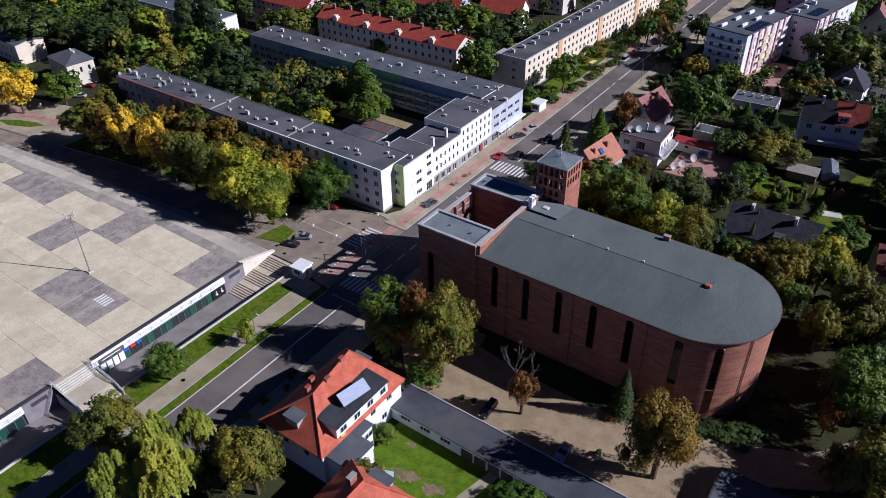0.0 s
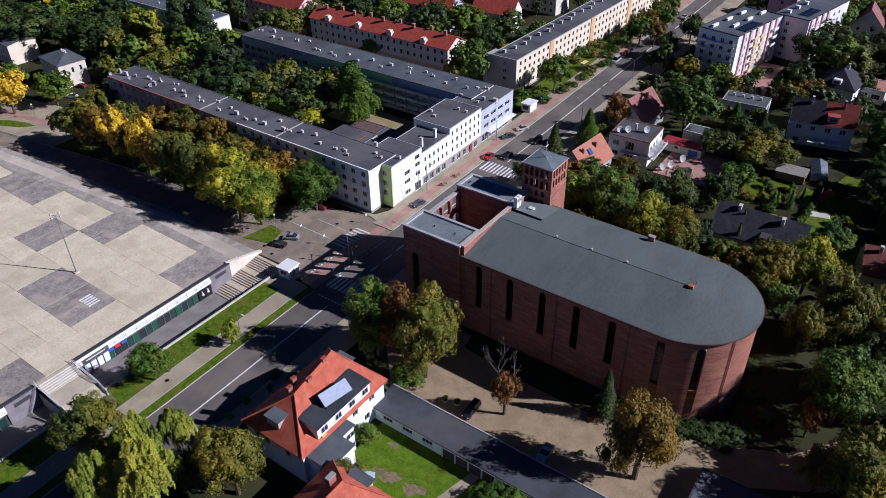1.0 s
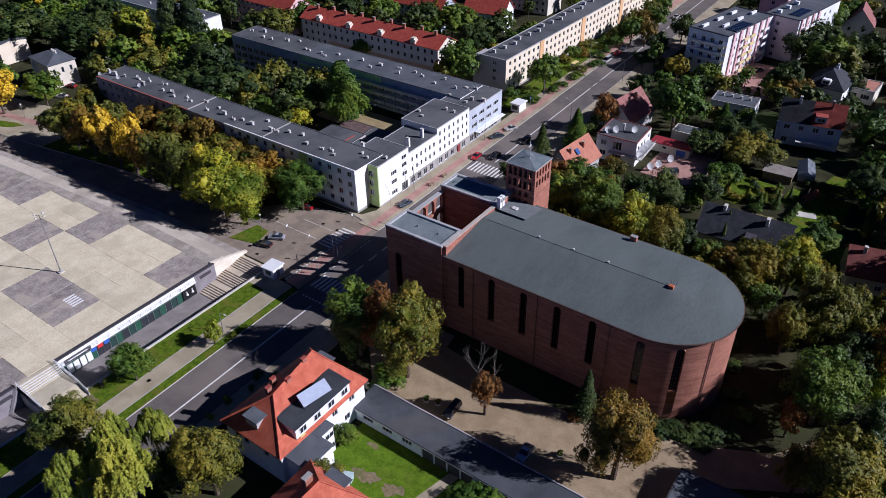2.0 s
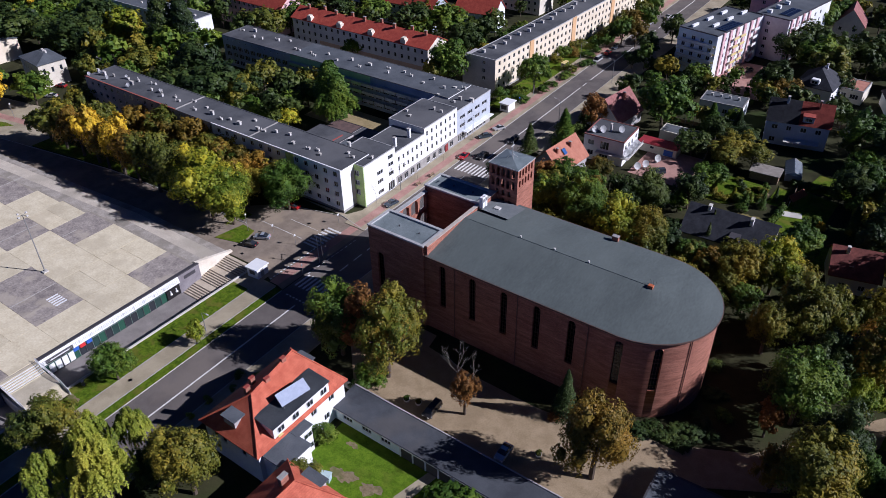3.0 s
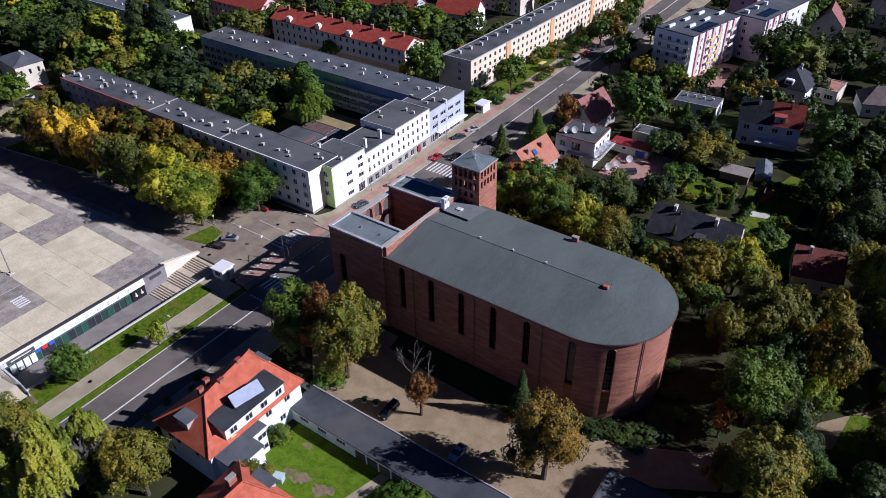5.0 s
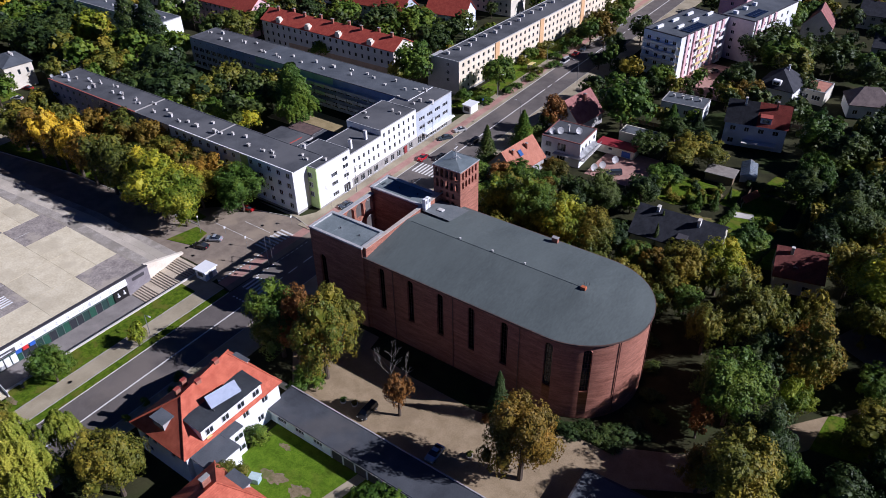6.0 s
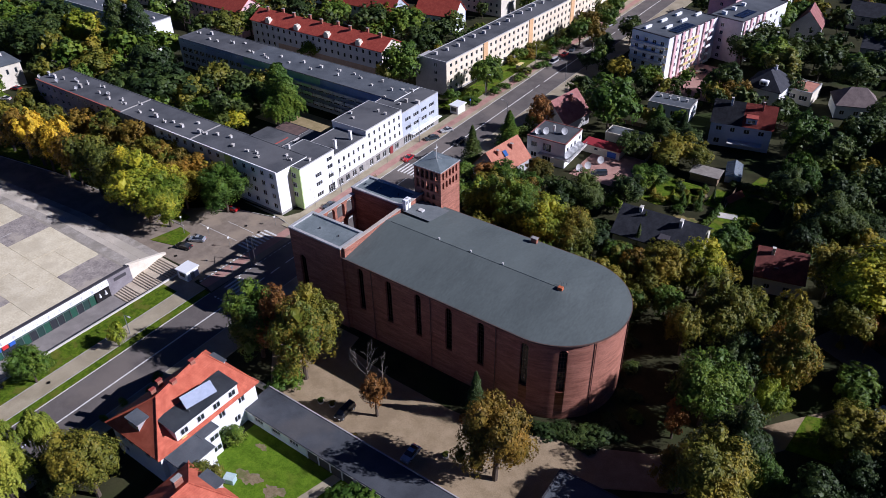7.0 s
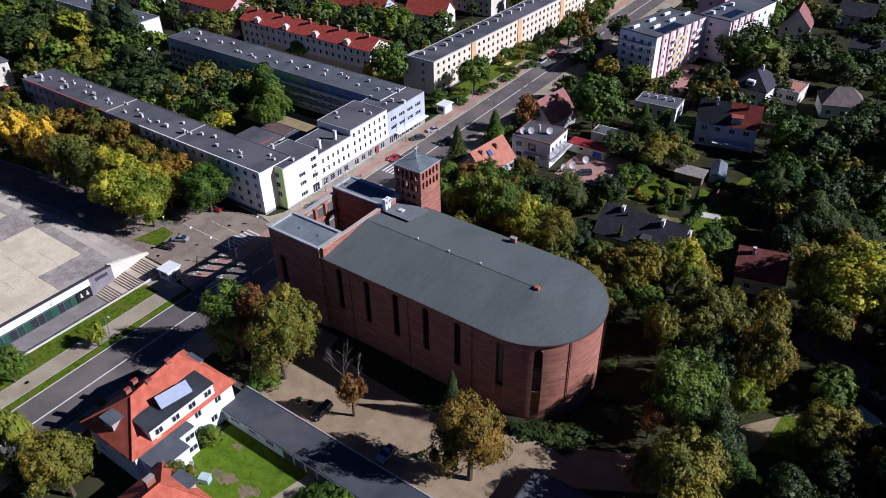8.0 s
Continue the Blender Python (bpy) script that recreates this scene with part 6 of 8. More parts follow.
for k, (x, y, w, d, h, r, roof_m, wm) in enumerate(((-8, 318, 12, 11, 6, 8, M_TILE_DARK, M_GREY_WALL), (8, 298, 12, 9, 4.5, 15, M_TAR_BLUE, M_WHITE), (22, 316, 12, 11, 6, 5, M_TILE_BROWN, M_CREAM), (20, 268, 12, 10, 5, 18, M_TILE_DARK, M_CREAM), (34, 240, 13, 10, 5, 20, M_TILE_BROWN, M_WHITE), (40, 292, 12, 10, 5, 12, M_TILE_DEEP, M_WHITE), (-20, 356, 13, 11, 6, 4, M_TILE_DARK, M_CREAM), (14, 352, 13, 11, 6, 4, M_TILE_DEEP, M_GREY_WALL), (46, 206, 12, 10, 5, 20, M_TILE_DARK, M_CREAM), (-60, 362, 14, 11, 6, 0, M_TILE_DEEP, M_WHITE), (52, 330, 13, 11, 6, 8, M_TILE_DARK, M_CREAM), (-88, 372, 14, 11, 6, 0, M_TILE_DARK, M_CREAM))):
    hs2 = thing("house", "distant detached house with pitched tile roof", "house", x, y, 0, r, group="distant houses")
    shell(hs2, w, d, h, wm, {"S": rows_of(1.6, 3.2, 3, (1.2, 3.6) if h > 5.5 else (1.2,), 1.3, 1.3), "E": rows_of(2, 3.4, 2, (1.2,), 1.2, 1.3)})
    gable_roof(hs2, w, d, h, 4.0, roof_m, wm, "y" if k % 2 else "x", 0.5)
    chimney(hs2, w * 0.4, d * 0.55, h + 2.8, 0.7, 0.6, 1.8, M_BRICK_TOWER)
gr = thing("greenhouse", "small glass greenhouse with metal ribs", "greenhouse", -19.6, 203.6, 0, 14)
part("glass_body", one(box, 0, 0, 0, 4.2, 8.5, 1.9), plain("greenhouse_glass", (0.28, 0.34, 0.40), 0.2), gr)
for s in (0, 1):
    bm = bmesh.new()
    x0, xm = (0 - 0.1, 2.1) if s == 0 else (4.3, 2.1)
    quad(bm, (x0, -0.1, 1.9), (x0, 8.6, 1.9), (xm, 8.6, 3.0), (xm, -0.1, 3.0))
    bmesh.ops.solidify(bm, geom=bm.faces[:], thickness=0.05)
    part("glass_roof", bm, plain("greenhouse_roof", (0.30, 0.37, 0.45), 0.15), gr)
for k in range(8):
    bm = bmesh.new()
    tube(bm, (-0.05, 0.3 + k * 1.15, 1.98), (2.1, 0.3 + k * 1.15, 3.1), 0.05, 0.05, 4)
    tube(bm, (4.25, 0.3 + k * 1.15, 1.98), (2.1, 0.3 + k * 1.15, 3.1), 0.05, 0.05, 4)
    part("rib", bm, M_VENT, gr)
gsd = thing("shed", "low garden shed with weathered grey roof", "shed", -28.0, 199.6, 0, 3)
shell(gsd, 7.5, 5.2, 2.3, M_WOOD, {})
part("roof", one(box, -0.3, -0.3, 2.3, 7.8, 5.5, 2.5, 0.03), surface("weathered_sheet", (0.20, 0.18, 0.16), (0.29, 0.27, 0.24), 0.85), gsd)
dksh = thing("shed", "dark low outbuilding with black felt roof", "outbuilding", -9.2, 79.5, 0, 2)
shell(dksh, 14, 10.5, 3.0, M_GREY_WALL, {})
flat_roof(dksh, 14, 10.5, 3.0, M_TAR_BLUE, M_DARK, 0.1)
terr = thing("garden_terrace", "pale paved garden terrace on a lawn", "terrace", -15.0, 184.8, 0, 15)
part("slab", one(box, 0, 0, -0.05, 4.8, 2.7, 0.12, 0.02), M_CONCRETE, terr)

ps = thing("shed", "small pale park shed with light sheet roof", "shed", 29.6, 132.6, 0, -28)
shell(ps, 5.2, 3.8, 2.3, M_CREAM, {})
part("roof", one(box, -0.25, -0.25, 2.3, 5.45, 4.05, 2.45, 0.03), M_VENT, ps, "light grey sheet roof")

# ---- the red-roofed villa and its neighbours ----
v = thing("villa", "white villa with steep salmon-red tile roof and solar collector", "villa", -76.2, 51.6, 0)
W, D, H = 13.4, 20.6, 7.4
shell(v, W, D, H, M_WHITE, {"E": [(12.2, 4.9, 1.3, 1.5), (16.6, 4.9, 1.3, 1.5), (15.0, 1.4, 1.3, 1.5), (18.0, 1.4, 1.3, 1.5)], "S": [(2.0, 4.4, 1.2, 1.3), (4.2, 4.4, 1.2, 1.3), (9.0, 4.4, 1.2, 1.3), (2.0, 1.2, 1.2, 1.4)], "N": rows_of(2, 3.5, 3, (1.4, 4.6), 1.2, 1.4), "W": rows_of(2, 3.5, 5, (1.4, 4.6), 1.2, 1.4)})
RX, RZ2 = 5.4, 12.4                      # ridge lies west of the middle
a, b, c, e = (-0.6, -0.6, H - 0.2), (W + 0.6, -0.6, H - 0.2), (W + 0.6, D + 0.6, H - 0.2), (-0.6, D + 0.6, H - 0.2)
r0, r1 = (RX + 1.3, 5.8, RZ2), (RX - 0.7, 17.2, RZ2)
for f, m in (((a, b, r0), M_TILE_RED_X), ((b, c, r1, r0), M_TILE_RED_Y), ((c, e, r1), M_TILE_RED_X), ((e, a, r0, r1), M_TILE_RED_Y)):
    bm = bmesh.new()
    top = [bm.verts.new(p) for p in f]
    low = [bm.verts.new((p[0], p[1], p[2] - 0.2)) for p in f]
    bm.faces.new(top)
    bm.faces.new(low[::-1])
    for k in range(len(f)):
        bm.faces.new((low[k], low[(k + 1) % len(f)], top[(k + 1) % len(f)], top[k]))
    part("roof", bm, m, v, "salmon-red clay tile slope")
bm = bmesh.new()
for p, q in ((a, r0), (b, r0), (c, r1), (e, r1), (r0, r1)):
    tube(bm, p, q, 0.14, 0.14, 6)
part("ridge_tiles", bm, M_TILE_RED_X, v)
dw = part("dormer", one(box, 8.6, 3.7, 7.6, 13.5, 16.9, 10.0), M_WHITE, v, "wide white dormer with flat grey roof")
bm = bmesh.new()
quad(bm, (8.7, 3.4, 10.45), (13.9, 3.4, 10.15), (13.9, 17.1, 10.15), (8.7, 17.1, 10.45))
bmesh.ops.solidify(bm, geom=bm.faces[:], thickness=0.25)
part("dormer_roof", bm, M_TAR_BLUE, dw, "flat grey felt dormer roof")
for y in (4.6, 8.0, 11.4, 14.8):
    add_windows(dw, (13.72, 0, 0), (0, 1, 0), [(y, 8.1, 1.5, 1.3)])
cp = part("solar_collector", one(box, -1.2, -2.9, 0, 1.2, 2.9, 0.14, 0.02), M_PANEL, v, "pale tilted solar collector")
cp.matrix_basis = Matrix.Translation((11.3, 10.7, 11.3)) @ Matrix.Rotation(radians(-10), 4, "Z") @ Matrix.Rotation(radians(36), 4, "Y")
bm = bmesh.new()
for yy in (8.4, 11.2, 14.2):
    tube(bm, (10.6, yy - 0.5, 10.2), (10.6, yy - 0.5, 11.7), 0.05, 0.05, 5)
    tube(bm, (12.1, yy - 0.5, 10.1), (12.1, yy - 0.5, 10.7), 0.05, 0.05, 5)
part("collector_stand", bm, M_METAL, v)
for x, y, z in ((4.9, 6.4, 11.4), (3.6, 8.6, 11.0), (6.3, 9.7, 11.6), (5.2, 14.6, 11.9)):
    chimney(v, x, y, z, 0.65, 1.0, 1.1, M_BRICK, False)
    part("chimney_rim", one(box, x - 0.38, y - 0.56, z + 1.1, x + 0.38, y + 0.56, z + 1.2, 0.02), M_TILE_DEEP, v)
sd = part("small_dormer", one(box, 4.5, 1.0, 7.4, 7.3, 4.6, 10.15), M_GREY_WALL, v)
part("dormer_roof", one(box, 4.2, 0.7, 10.15, 7.6, 4.0, 10.33), M_TAR_BLUE, sd)
nd = part("small_dormer", one(box, 4.3, 17.0, 7.4, 7.3, 19.6, 10.0), M_GREY_WALL, v)
part("dormer_roof", one(box, 4.0, 17.3, 10.0, 7.6, 19.9, 10.2), M_TAR_BLUE, nd)
for x0, y0, x1, y1, z in ((12.8, 7.0, 15.3, 10.2, 6.2), (12.8, 0.9, 18.2, 7.0, 6.15)):
    an = part("annex", one(box, x0, y0, 0, x1, y1, z), M_WHITE, v, "white flat-roofed annex")
    part("annex_roof", one(box, x0 - 0.2, y0 - 0.2, z, x1 + 0.25, y1 + 0.2, z + 0.22, 0.03), M_TAR_BLUE, an)
    add_windows(an, (x1 + 0.22, 0, 0), (0, 1, 0), [(y0 + 1.2, vv, 1.9, 1.2) for vv in (1.2, z - 2.2)])
part("sunshade", one(box, 12.9, 4.4, 7.6, 13.9, 5.4, 7.75), M_YELLOW, v, "small yellow object on the annex roof")
v2 = thing("house", "white two-storey house with salmon-red hip roof and chimney", "house", -57.9, 29.4, 0)
shell(v2, 12.0, 24.0, 7.0, M_WHITE, {"E": rows_of(2, 4, 5, (1.3, 4.4), 1.3, 1.4), "N": [(2, 1.3, 1.3, 1.4), (8.4, 1.3, 1.3, 1.4), (2, 4.4, 1.3, 1.4), (8.4, 4.4, 1.3, 1.4)]})
hip_roof(v2, 12.0, 24.0, 7.0, 3.9, (M_TILE_RED_X, M_TILE_RED_Y), 3.6, 0.6)
bm = bmesh.new()
for p, q in (((-0.6, 24.6, 6.9), (6.0, 20.4, 10.95)), ((12.6, 24.6, 6.9), (6.0, 20.4, 10.95)), ((6.0, 3.6, 10.95), (6.0, 20.4, 10.95))):
    tube(bm, p, q, 0.14, 0.14, 6)
part("ridge_tiles", bm, M_TILE_RED_X, v2)
chimney(v2, 4.3, 19.6, 9.6, 0.8, 1.5, 2.0, M_BRICK)
part("porch", one(box, 4.6, 22.6, 6.6, 8.2, 24.4, 8.3), M_GREY_WALL, v2)
part("porch_roof", one(box, 4.3, 22.2, 8.3, 8.5, 24.8, 8.5), M_TAR_BLUE, v2)
lean = thing("garden_shed", "pale blue-grey lean-to shed on the lawn", "shed", -55.4, 57.2, 0, 20)
part("body", one(box, 0, 0, 0, 1.7, 1.3, 1.3, 0.03), plain("pale_cyan", (0.40, 0.52, 0.55), 0.4), lean)
part("roof", one(box, -0.12, -0.12, 1.3, 1.82, 1.42, 1.42, 0.02), plain("pale_cyan_sheet", (0.48, 0.60, 0.62), 0.35), lean)
# garage row
gar = thing("garage_row", "long low white garage row with black felt roof", "garage", -63.0, 69.2, 0)
L = 48.0
shell(gar, L, 6.3, 2.75, {"S": M_WHITE_COOL, "E": M_WHITE, "N": M_GREY_WALL, "W": M_WHITE}, {"S": [(2.2, 1.0, 2.2, 1.1), (6.6, 1.0, 2.2, 1.1), (11.0, 1.0, 2.2, 1.1), (32.4, 1.1, 1.6, 1.0), (37.0, 1.1, 1.6, 1.0), (42.0, 1.1, 1.6, 1.0)]})
part("roof", one(box, -0.4, -0.22, 2.75, L + 0.3, 6.3, 2.98, 0.03), M_TAR_GARAGE, gar, "black bitumen roof with leaf litter")
part("wall_top", one(box, -0.4, 6.3, 0, L + 0.3, 6.52, 3.12), M_GREY_WALL, gar, "grey boundary wall top")
part("gutter", one(box, -0.4, -0.33, 2.68, L + 0.3, -0.22, 2.82), M_VENT, gar)
part("door", one(box, 27.6, -0.06, 0.05, 28.9, 0.02, 2.1), M_DARK, gar)
# flat dark panels on the wall paint the shaded inside of open bays
for k in range(4):
    part("bay", one(box, 15.6 + k * 2.7, -0.05, 0.05, 17.9 + k * 2.7, 0.02, 2.25), M_DARK, gar, "dark open storage bay")
for k in range(5):
    part("post", one(box, 15.3 + k * 2.7, -0.14, 0, 15.5 + k * 2.7, -0.02, 2.6), M_WHITE, gar)
for u in (2.2, 6.6, 11.0, 32.4, 37.0, 42.0):
    part("sill", one(box, u - 0.1, -0.12, 0.9, u + (2.3 if u < 20 else 1.7), -0.01, 0.98), M_WHITE, gar)
gp = thing("gate_pier", "pale gate pier and low wall by the villa", "wall", -64.0, 75.9, 0)
part("pier", one(box, -5.0, 0.0, 0, 0.4, 0.45, 1.7, 0.03), M_CREAM, gp)


# ---- vehicles ----
def car_meshes(length, height, van=False):
    """Body and glasshouse profiles, extruded across the width with tapered flanks."""
    l, h = length, height
    body = [(0, 0.25), (0.05, 0.62), (0.12 * l / 4.3, 0.78), (0.95, 0.92), (l - 0.55, 0.95), (l - 0.05, 0.82), (l, 0.45), (l - 0.05, 0.25)]
    if van:
        roof = [(0.75, 0.92), (1.45, h), (l - 0.1, h - 0.02), (l - 0.05, 0.92)]
    else:
        roof = [(1.05, 0.9), (1.75, h), (l - 1.35, h - 0.02), (l - 0.45, 0.93)]

    def loft(profile, w0, w1):
        bm = bmesh.new()
        zs = [p[1] for p in profile]
        lo, hi = min(zs), max(zs)
        rows = []
        for s in (-1, 1):
            rows.append([bm.verts.new((x, s * (w0 + (w1 - w0) * (z - lo) / (hi - lo)), z)) for x, z in profile])
        n = len(profile)
        bm.faces.new(rows[0])
        bm.faces.new(rows[1][::-1])
        for k in range(n):
            bm.faces.new((rows[0][k], rows[1][k], rows[1][(k + 1) % n], rows[0][(k + 1) % n]))
        bmesh.ops.recalc_face_normals(bm, faces=bm.faces)
        bmesh.ops.bevel(bm, geom=bm.edges[:], offset=0.05, segments=2, affect="EDGES")
        return bm
    return loft(body, 0.86, 0.88), loft(roof, 0.82, 0.62)


def wheel_mesh():
    bm = bmesh.new()
    bmesh.ops.create_cone(bm, cap_ends=True, segments=16, radius1=0.32, radius2=0.32, depth=0.22, matrix=Matrix.Rotation(radians(90), 4, "X"))
    return bm


CAR_MATS = {}


def car(colour, tint, x, y, rot, kind="hatchback", where="parked on asphalt"):
    key = tint
    if key not in CAR_MATS:
        m = plain("car_paint_" + tint, colour, 0.25, 0.3, 0.6)
        CAR_MATS[key] = m
    van = kind in ("van", "estate")
    l = {"van": 4.9, "estate": 4.6, "saloon": 4.6}.get(kind, 4.1)
    h = {"van": 1.95, "estate": 1.5}.get(kind, 1.45)
    c = thing("car", tint + " " + kind + " car " + where, "car", x, y, 0.0, rot)
    bb, rr = car_meshes(l, h, van)
    shift = Matrix.Translation((-l / 2, 0, 0))
    bmesh.ops.transform(bb, matrix=shift, verts=bb.verts)
    bmesh.ops.transform(rr, matrix=shift, verts=rr.verts)
    part("body", bb, CAR_MATS[key], c)
    part("cabin", rr, M_PANE, c, "dark glazed cabin")
    z = h - 0.005
    x0, x1 = (1.5 - l / 2, l / 2 - 0.25) if van else (1.85 - l / 2, l / 2 - 1.45)
    part("roof_panel", one(box, x0, -0.6, z - 0.03, x1, 0.6, z + 0.03, 0.02), CAR_MATS[key], c)
    for sx in (-l / 2 + 0.8, l / 2 - 0.8):
        for sy in (-0.78, 0.78):
            w = part("wheel", wheel_mesh(), M_TYRE, c)
            w.location = (sx, sy, 0.32)
            bm = bmesh.new()
            bmesh.ops.create_cone(bm, cap_ends=True, segments=10, radius1=0.19, radius2=0.16, depth=0.24, matrix=Matrix.Rotation(radians(90), 4, "X"))
            part("rim", bm, M_METAL, w)
    for sy in (-0.6, 0.6):
        part("headlight", one(box, -l / 2 - 0.02, sy - 0.16, 0.6, -l / 2 + 0.1, sy + 0.16, 0.74, 0.02), M_LAMP, c)
        part("tail_light", one(box, l / 2 - 0.1, sy - 0.14, 0.62, l / 2 + 0.02, sy + 0.14, 0.8, 0.02), M_REDSIGN, c)
    return c


car((0.03, 0.03, 0.035), "black", -49.2, 80.6, 92, "estate", "parked on tan cobbles by the garages")
car((0.50, 0.60, 0.72), "pale blue", -33.2, 79.8, 92, "hatchback", "parked on tan cobbles by the garages")
car((0.04, 0.03, 0.035), "black", -117.9, 98.3, 16, "hatchback", "parked beside the grassy island")
car((0.42, 0.46, 0.52), "silver", -117.6, 102.2, 28, "hatchback", "parked beside the grassy island")
car((0.45, 0.02, 0.02), "red", -121.6, 116.8, 10, "hatchback", "parked under trees by the flats")
car((0.06, 0.08, 0.11), "dark blue", -101.0, 132.6, 80, "hatchback", "parked along the kerb")
car((0.55, 0.02, 0.03), "bright red", -99.9, 165.2, 95, "hatchback", "stopped by the crossing")
car((0.02, 0.02, 0.025), "black", -95.6, 168.5, 92, "saloon", "driving on the main street")
car((0.05, 0.07, 0.09), "dark grey", -101.9, 179.5, 60, "saloon", "parked in an angled bay")
car((0.62, 0.62, 0.62), "white", -101.2, 186.5, 62, "hatchback", "parked in an angled bay")
car((0.03, 0.03, 0.035), "black", -93.2, 182.0, 92, "estate", "driving on the main street")
car((0.66, 0.66, 0.64), "white", -101.3, 256.0, 88, "van", "parked along the kerb")
car((0.35, 0.03, 0.03), "dark red", -101.4, 265.0, 90, "hatchback", "parked along the kerb")
car((0.04, 0.05, 0.08), "dark blue", -101.4, 272.0, 90, "saloon", "parked along the kerb")
car((0.64, 0.64, 0.64), "white", -101.8, 306.0, 90, "saloon", "parked along the kerb")
car((0.62, 0.62, 0.62), "white", -98.6, 318.0, 90, "hatchback", "parked along the kerb")
car((0.5, 0.52, 0.55), "silver", -55.8, 268.0, 100, "hatchback", "parked before the pink flats")
car((0.5, 0.42, 0.3), "beige", -52.0, 277.0, 60, "hatchback", "parked before the pink flats")
car((0.03, 0.05, 0.09), "dark blue", -49.8, 188.0, 40, "estate", "parked in the reddish yard")
car((0.4, 0.03, 0.04), "dark red", -249.0, 128.0, 20, "hatchback", "parked beside the cream house")
car((0.6, 0.6, 0.6), "white", -243.5, 121.0, 30, "hatchback", "parked beside the cream house")
car((0.6, 0.6, 0.62), "white", 33.0, 143.5, -25, "hatchback", "parked on the shaded lane")

# ---- street furniture ----
kiosk = thing("kiosk", "small white kiosk with overhanging pale roof", "kiosk", -109.0, 89.4, 0.1, 4)
part("body", one(box, 0.15, 0.15, 0, 3.4, 3.6, 2.4, 0.03), M_WHITE, kiosk)
part("roof", one(box, -0.15, -0.15, 2.4, 3.7, 3.9, 2.68, 0.05), M_WHITE, kiosk, "flat white roof slab")
part("hatch", one(box, 1.0, 0.08, 1.0, 2.6, 0.17, 2.0), M_DARK, kiosk)
part("door", one(box, 3.38, 1.2, 0.1, 3.44, 2.2, 2.1), M_METAL, kiosk)
stop = thing("bus_shelter", "small white kiosk by the bus stop", "kiosk", -108.4, 198.4, 0.1, -1)
part("body", one(box, 0, 0, 0, 3.2, 4.2, 2.6, 0.03), M_WHITE, stop)
part("roof", one(box, -0.3, -0.3, 2.6, 3.6, 4.6, 2.85, 0.04), M_WHITE, stop)
part("opening", one(box, 0.5, -0.05, 0.8, 2.6, 0.02, 2.2), M_DARK, stop)


def street_lamp(x, y, turn, h=8.0, z=0.1):
    s = thing("street_lamp", "slim grey street lamp with curved arm", "street lamp", x, y, z, turn, group="street lamps")
    bm = bmesh.new()
    tube(bm, (0, 0, 0), (0, 0, h), 0.11, 0.06, 8)
    part("pole", bm, M_METAL, s)
    bm = bmesh.new()
    tube(bm, (0, 0, h - 0.05), (0.7, 0, h + 0.35), 0.05, 0.045, 6)
    tube(bm, (0.7, 0, h + 0.35), (1.6, 0, h + 0.45), 0.045, 0.04, 6)
    arm = part("arm", bm, M_METAL, s)
    part("lamp_head", one(box, 1.5, -0.16, h + 0.38, 2.3, 0.16, h + 0.54, 0.05), M_VENT, arm)
    return s


for x, y, tn in ((-105.4, 215.0, 0), (-105.6, 250.0, 0), (-88.0, 240.0, 180), (-87.5, 200.0, 180), (-104.0, 176.0, 0), (-103.6, 140.0, 0), (-98.5, 102.6, 30), (-87.0, 128.0, 180)):
    street_lamp(x, y, tn)


street_lamp(-101.4, 71.2, 0, 5.0)


def park_lamp(x, y, z=0.1, h=4.6):
    s = thing("park_lamp", "short lamp post with white globe", "lamp post", x, y, z, 0, group="park lamps")
    bm = bmesh.new()
    tube(bm, (0, 0, 0), (0, 0, h), 0.07, 0.05, 8)
    part("pole", bm, M_METAL, s)
    bm = bmesh.new()
    bmesh.ops.create_icosphere(bm, subdivisions=2, radius=0.28, matrix=Matrix.Translation((0, 0, h + 0.25)))
    part("globe", bm, M_LAMP, s, "", True)


for x, y in ((-123.0, 102.4), (-238.0, 104.5), (-106.0, 40.5)):
    park_lamp(x, y)


def signpost(x, y, h, panel_m, label):
    s = thing("road_sign", label, "road sign", x, y, 0.0, 0, group="road signs")
    bm = bmesh.new()
    tube(bm, (0, 0, 0), (0, 0, h), 0.04, 0.04, 6)
    part("post", bm, M_METAL, s)
    part("plate", one(box, -0.04, -0.27, h - 0.6, 0.02, 0.27, h, 0.02), panel_m, s)


signpost(-108.8, 105.0, 3.0, M_WHITE, "white-backed sign on a thin post")
signpost(-106.6, 118.2, 2.8, M_WHITE, "white-backed sign on a thin post")
signpost(-98.9, 97.4, 2.8, M_METAL, "grey-backed sign at the junction")
signpost(-105.4, 206.0, 2.8, M_BLUESIGN, "blue bus stop sign on a thin post")
signpost(-117.0, 105.4, 2.6, M_WHITE, "white-backed sign beside parked cars")
bin_ = thing("litter_bin", "dark round litter bin on grass", "litter bin", -108.6, 47.2, 0.1)
bm = bmesh.new()
tube(bm, (0, 0, 0), (0, 0, 1.0), 0.3, 0.34, 10)
part("bin_body", bm, M_DARK, bin_)
part("lid", one(box, -0.3, -0.3, 1.0, 0.3, 0.3, 1.1, 0.05), M_VENT, bin_)
tl = thing("traffic_light", "traffic light on a tall curved grey mast", "traffic light", -99.2, 104.4, 0.1, -30)
bm = bmesh.new()
tube(bm, (0, 0, 0), (0, 0, 6.5), 0.1, 0.08, 8)
part("pole", bm, M_DARK, tl)
bm = bmesh.new()
tube(bm, (0, 0, 6.4), (4.2, 0, 7.0), 0.07, 0.05, 6)
part("arm", bm, M_DARK, tl)
